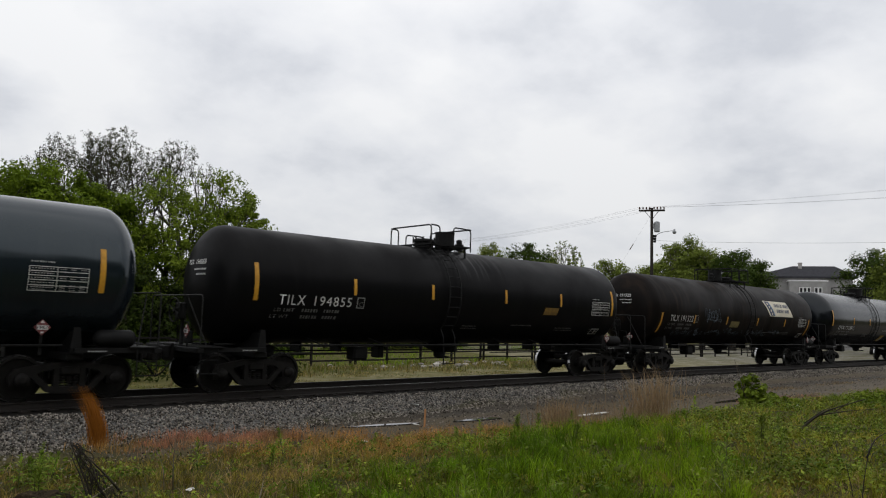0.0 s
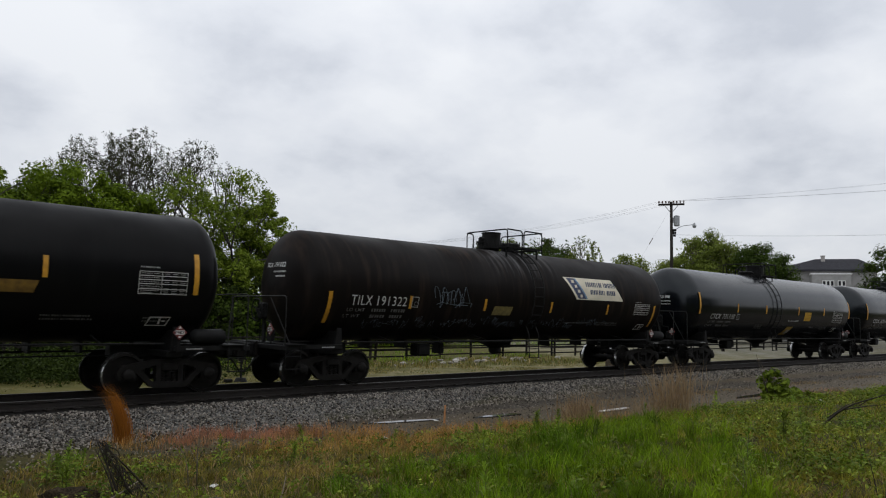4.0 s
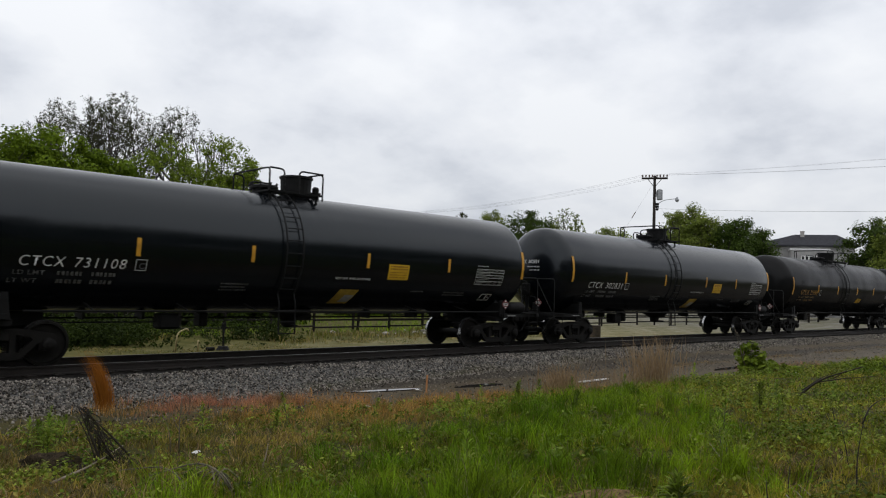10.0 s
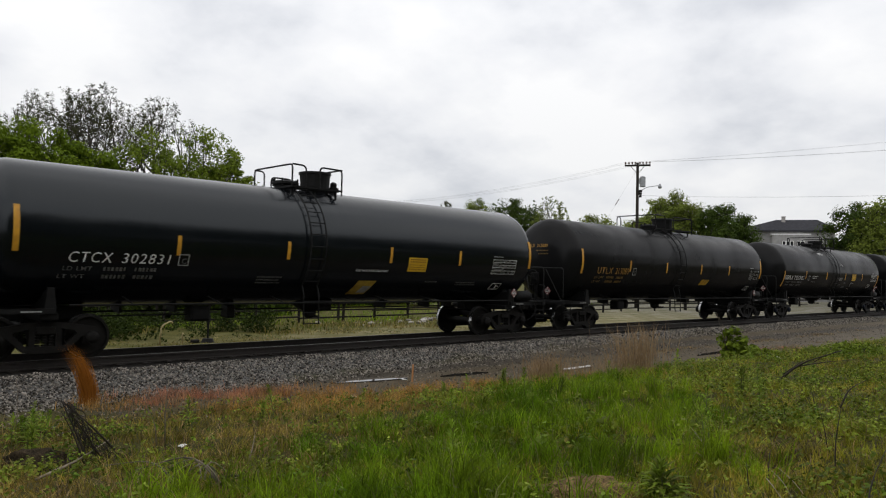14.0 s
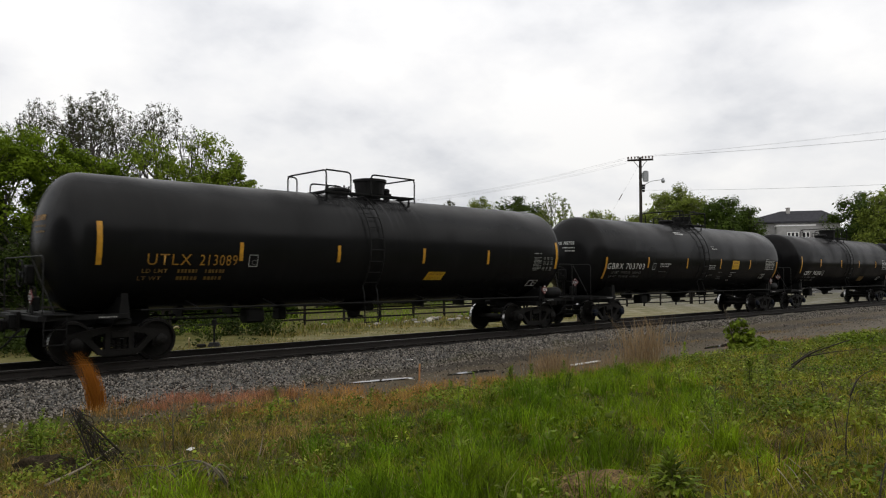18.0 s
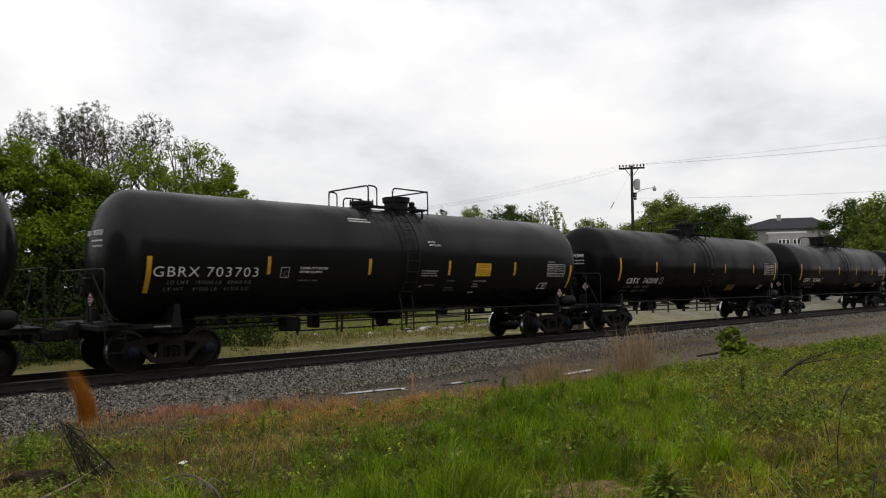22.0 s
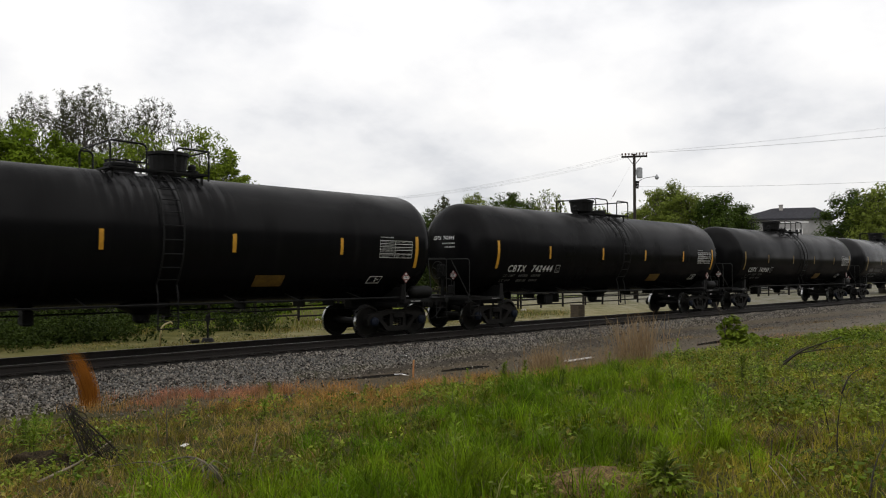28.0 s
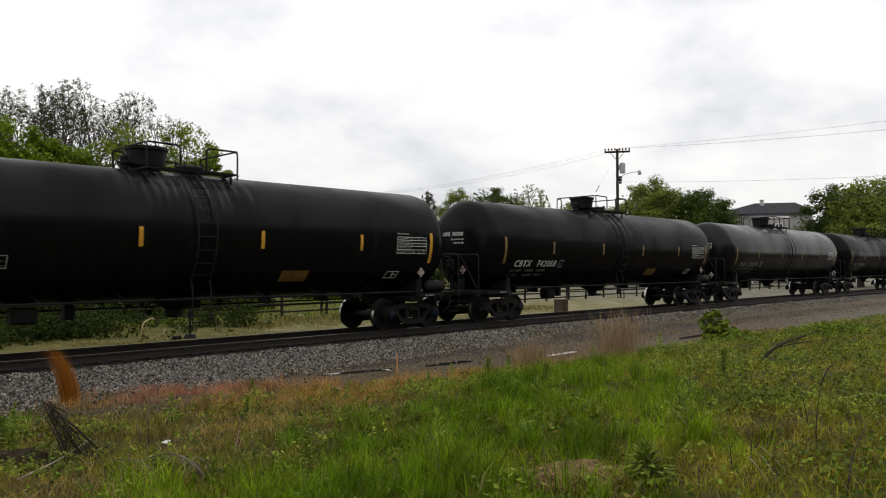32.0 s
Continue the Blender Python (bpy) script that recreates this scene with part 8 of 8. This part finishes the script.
    twigs("bleached_stick", "pale broken stick in the grass", [(((7.2, -13.9, 0.04), (7.6, -13.6, 0.1), (7.9, -13.3, 0.22)), 1.2)], PALE, 0.009, "stick")
    # leafy bush on the lip of the bank
    tree("bramble_bush", "small loose light green bush on the lip of the bank", (22.2, -7.3, 0), 0.02, [(0, 0, 0.65, 0.45, 0.35, 0.48), (0.5, -0.1, 0.32, 0.9, 0.45, 0.26)], 96, 16, 0.15, 0.15, LEAF_MID, 51, 8, 0.3, 0.006, "bush", 0.6)
    tree("bramble_bush", "low green bramble on the bank", (23.3, -7.7, 0), 0.02, [(0, 0, 0.22, 0.9, 0.5, 0.2)], 46, 18, 0.15, 0.11, LEAF_MID, 52, 8, 0.3, 0.006, "bush")
    tree("bramble_bush", "low green bramble on the bank", (24.0, -10.2, 0), 0.02, [(0, 0, 0.25, 1.2, 0.8, 0.2)], 60, 20, 0.18, 0.1, LEAF_MID, 53, 8, 0.3, 0.006, "bush")
    # dead bramble canes lodged beside it
    canes = random.Random(31)
    strokes = []
    for i in range(70):
        x, y, a = canes.gauss(25.0, 0.9), canes.gauss(-7.6, 0.3), canes.uniform(0, 6.28)
        w, h = canes.uniform(0.2, 0.6), canes.uniform(0.05, 0.3)
        strokes.append((((x, y, 0.0), (x + w * 0.5 * math.cos(a), y + w * 0.5 * math.sin(a), h), (x + w * math.cos(a), y + w * math.sin(a), h * canes.uniform(0.0, 0.8))), canes.uniform(0.5, 1.0)))
    twigs("dead_bramble_canes", "tangle of brown dead canes on the lip of the bank", strokes, TWIG, 0.011, "brush", "stuff")
    # brown mound of dead leaves at the foot of the bank
    bm = bmesh.new()
    bmesh.ops.create_icosphere(bm, subdivisions=4, radius=1.0)
    for v in bm.verts:
        n = noise.noise(v.co * 3.0)
        v.co = Vector((v.co.x * 0.50, v.co.y * 0.40, v.co.z * 0.12)) * (1 + 0.25 * n) + Vector((0, 0, 0.03 * noise.noise(v.co * 11)))
    mound = tagged(new("brush_mound", finish(bm, "brush_mound", material("brown_leaf_litter", (0.23, 0.155, 0.07), 0.9, 0.0, (0.08, 0.052, 0.025), 9, 0.8, 45, fine=0.8, spec=0.05), True)), "low mound of brown dead leaves and soil in the grass", "mound")
    mound.location = (5.4, -13.65, float(ground_z(5.4, -13.65)) + 0.02)
    stalk_clump("dead_grass_tuft", "flattened dead grass on the brown mound", 5.4, -13.65, 620, 0.12, 0.26, (0.08, 0.0), BUFF, 0.006, 61)
    dm = repaint(mound.data, material("dark_wet_litter", (0.055, 0.04, 0.024), 0.9, 0.0, (0.018, 0.015, 0.009), 9, 0.8, 45, fine=0.8, spec=0.05))
    dark = tagged(new("brush_mound", dm), "dark earthy mound under the dead brush", "mound")
    dark.matrix_basis = pose(2.82, -7.7, float(ground_z(2.82, -7.7)), 0, 0, -60) @ Matrix.Diagonal((0.95, 0.75, 1.35, 1))


build_plants()


def build_litter():
    STAKE = material("orange_survey_stake", (0.55, 0.26, 0.10), 0.7, 0.0, (0.42, 0.2, 0.08), 9)
    PAPER = material("white_litter", (0.74, 0.73, 0.70), 0.7, 0.0, (0.6, 0.59, 0.57), 8)
    x, y = 11.43, -4.72
    z = float(ground_z(x, y))
    bm = bmesh.new()
    box(bm, (x, y, z + 0.17), (0.045, 0.02, 0.46), Matrix.Rotation(radians(2), 3, "Y"), 0.004)
    tagged(new("survey_stake", finish(bm, "survey_stake", STAKE)), "orange wooden survey stake beside the lane", "stake")
    for px, py, s in ((4.28, -8.3, 0.04), (9.07, -5.6, 0.06), (11.3, -4.52, 0.09), (23.0, -8.4, 0.1), (12.9, -2.7, 0.07), (26.5, -8.9, 0.12)):
        bm = bmesh.new()
        bmesh.ops.create_grid(bm, x_segments=5, y_segments=4, size=0.5)
        for v in bm.verts:
            v.co = Vector((v.co.x * s * 2.6, v.co.y * s * 1.5, 0.25 * s * noise.noise(v.co * 4 + Vector((px, py, 0)))))
        r = bmesh.ops.solidify(bm, geom=bm.faces[:], thickness=0.004)
        ob = tagged(new("litter_scrap", finish(bm, "litter_scrap", PAPER)), "crumpled white litter lying on the ground", "litter")
        ob.matrix_basis = pose(px, py, float(ground_z(px, py)) + 0.05, 8, -6, random.uniform(0, 180))
    bm = bmesh.new()
    box(bm, (0, 0, 0), (1.35, 0.10, 0.03), None, 0.004)
    for v in bm.verts:
        v.co.z += 0.02 * v.co.x * v.co.x
    lath = tagged(new("white_lath", finish(bm, "white_lath", PAPER)), "long white painted lath lying at the edge of the lane", "board")
    lath.matrix_basis = pose(16.85, -5.46, float(ground_z(16.85, -5.46)) + 0.035, 0, 0, 2)
    WATER = material("puddle_water", (0.035, 0.032, 0.028), 0.03, 0.0, (0.025, 0.023, 0.02), 3, rvar=0.02)
    for px, py, a, b, turn in ((10.75, -4.12, 0.95, 0.11, -12), (13.3, -4.58, 0.75, 0.13, -4), (25.0, -5.7, 1.6, 0.16, 0)):
        bm = bmesh.new()
        vs = []
        for i in range(28):
            t = 2 * math.pi * i / 28
            k = 1 + 0.3 * noise.noise(Vector((math.cos(t) * 1.7 + px, math.sin(t) * 1.7 + py, 0.3)))
            vs.append(bm.verts.new((a * k * math.cos(t), b * k * math.sin(t), 0)))
        top = bm.faces.new(vs)
        ext = bmesh.ops.extrude_face_region(bm, geom=[top])
        bmesh.ops.translate(bm, verts=[v for v in ext["geom"] if isinstance(v, bmesh.types.BMVert)], vec=(0, 0, -0.05))
        ob = tagged(new("puddle", finish(bm, "puddle", WATER)), "shallow rain puddle on the lane reflecting the sky", "puddle", kind="structure")
        zz = max(float(ground_z(px + a * math.cos(t), py + b * math.sin(t))) for t in np.linspace(0, 6.28, 12))
        ob.matrix_basis = pose(px, py, zz + 0.02, 0, 0, turn)


build_litter()


# ---- what moves: the train rolls by, its wheels turn ----
CENTRES = (-2.0, 16.2, 34.45, 52.7, 70.84, 89.2, 107.58, 125.75, 144.0, 162.2, 180.4, 198.6, 216.8)
ROLLED_T = (0, 2, 4, 6, 9, 12, 16, 20, 24, 28, 32)
ROLLED_S = (0.0, 8.25, 16.64, 25.16, 37.85, 50.57, 67.58, 84.62, 101.66, 118.63, 135.64)


def rolled(t):
    """Metres that the train has rolled after t seconds (a smooth curve through the table)."""
    i = max(0, min(len(ROLLED_T) - 2, int(np.searchsorted(ROLLED_T, t, "right")) - 1))
    def slope(k):
        a, b = max(0, k - 1), min(len(ROLLED_T) - 1, k + 1)
        return (ROLLED_S[b] - ROLLED_S[a]) / (ROLLED_T[b] - ROLLED_T[a])
    h = ROLLED_T[i + 1] - ROLLED_T[i]
    u = (t - ROLLED_T[i]) / h
    return ((2 * u ** 3 - 3 * u * u + 1) * ROLLED_S[i] + (u ** 3 - 2 * u * u + u) * h * slope(i)
            + (3 * u * u - 2 * u ** 3) * ROLLED_S[i + 1] + (u ** 3 - u * u) * h * slope(i + 1))


def motions():
    for car, c in zip(CARS, CENTRES):
        rows = []
        for k in range(33):
            x = c - rolled(k)
            rows.append((k, pose(x, bend(x), 0, 0, 0, math.degrees(math.atan(CURVE * x)))))
        walk(car, rows)
    times = [i * 4 / 30 for i in range(241)]
    for w, ax in WHEELSETS:
        walk(w, [(t, pose(ax, 0, 0.457, 0, math.degrees(-rolled(t) / 0.457), 0)) for t in times])


motions()
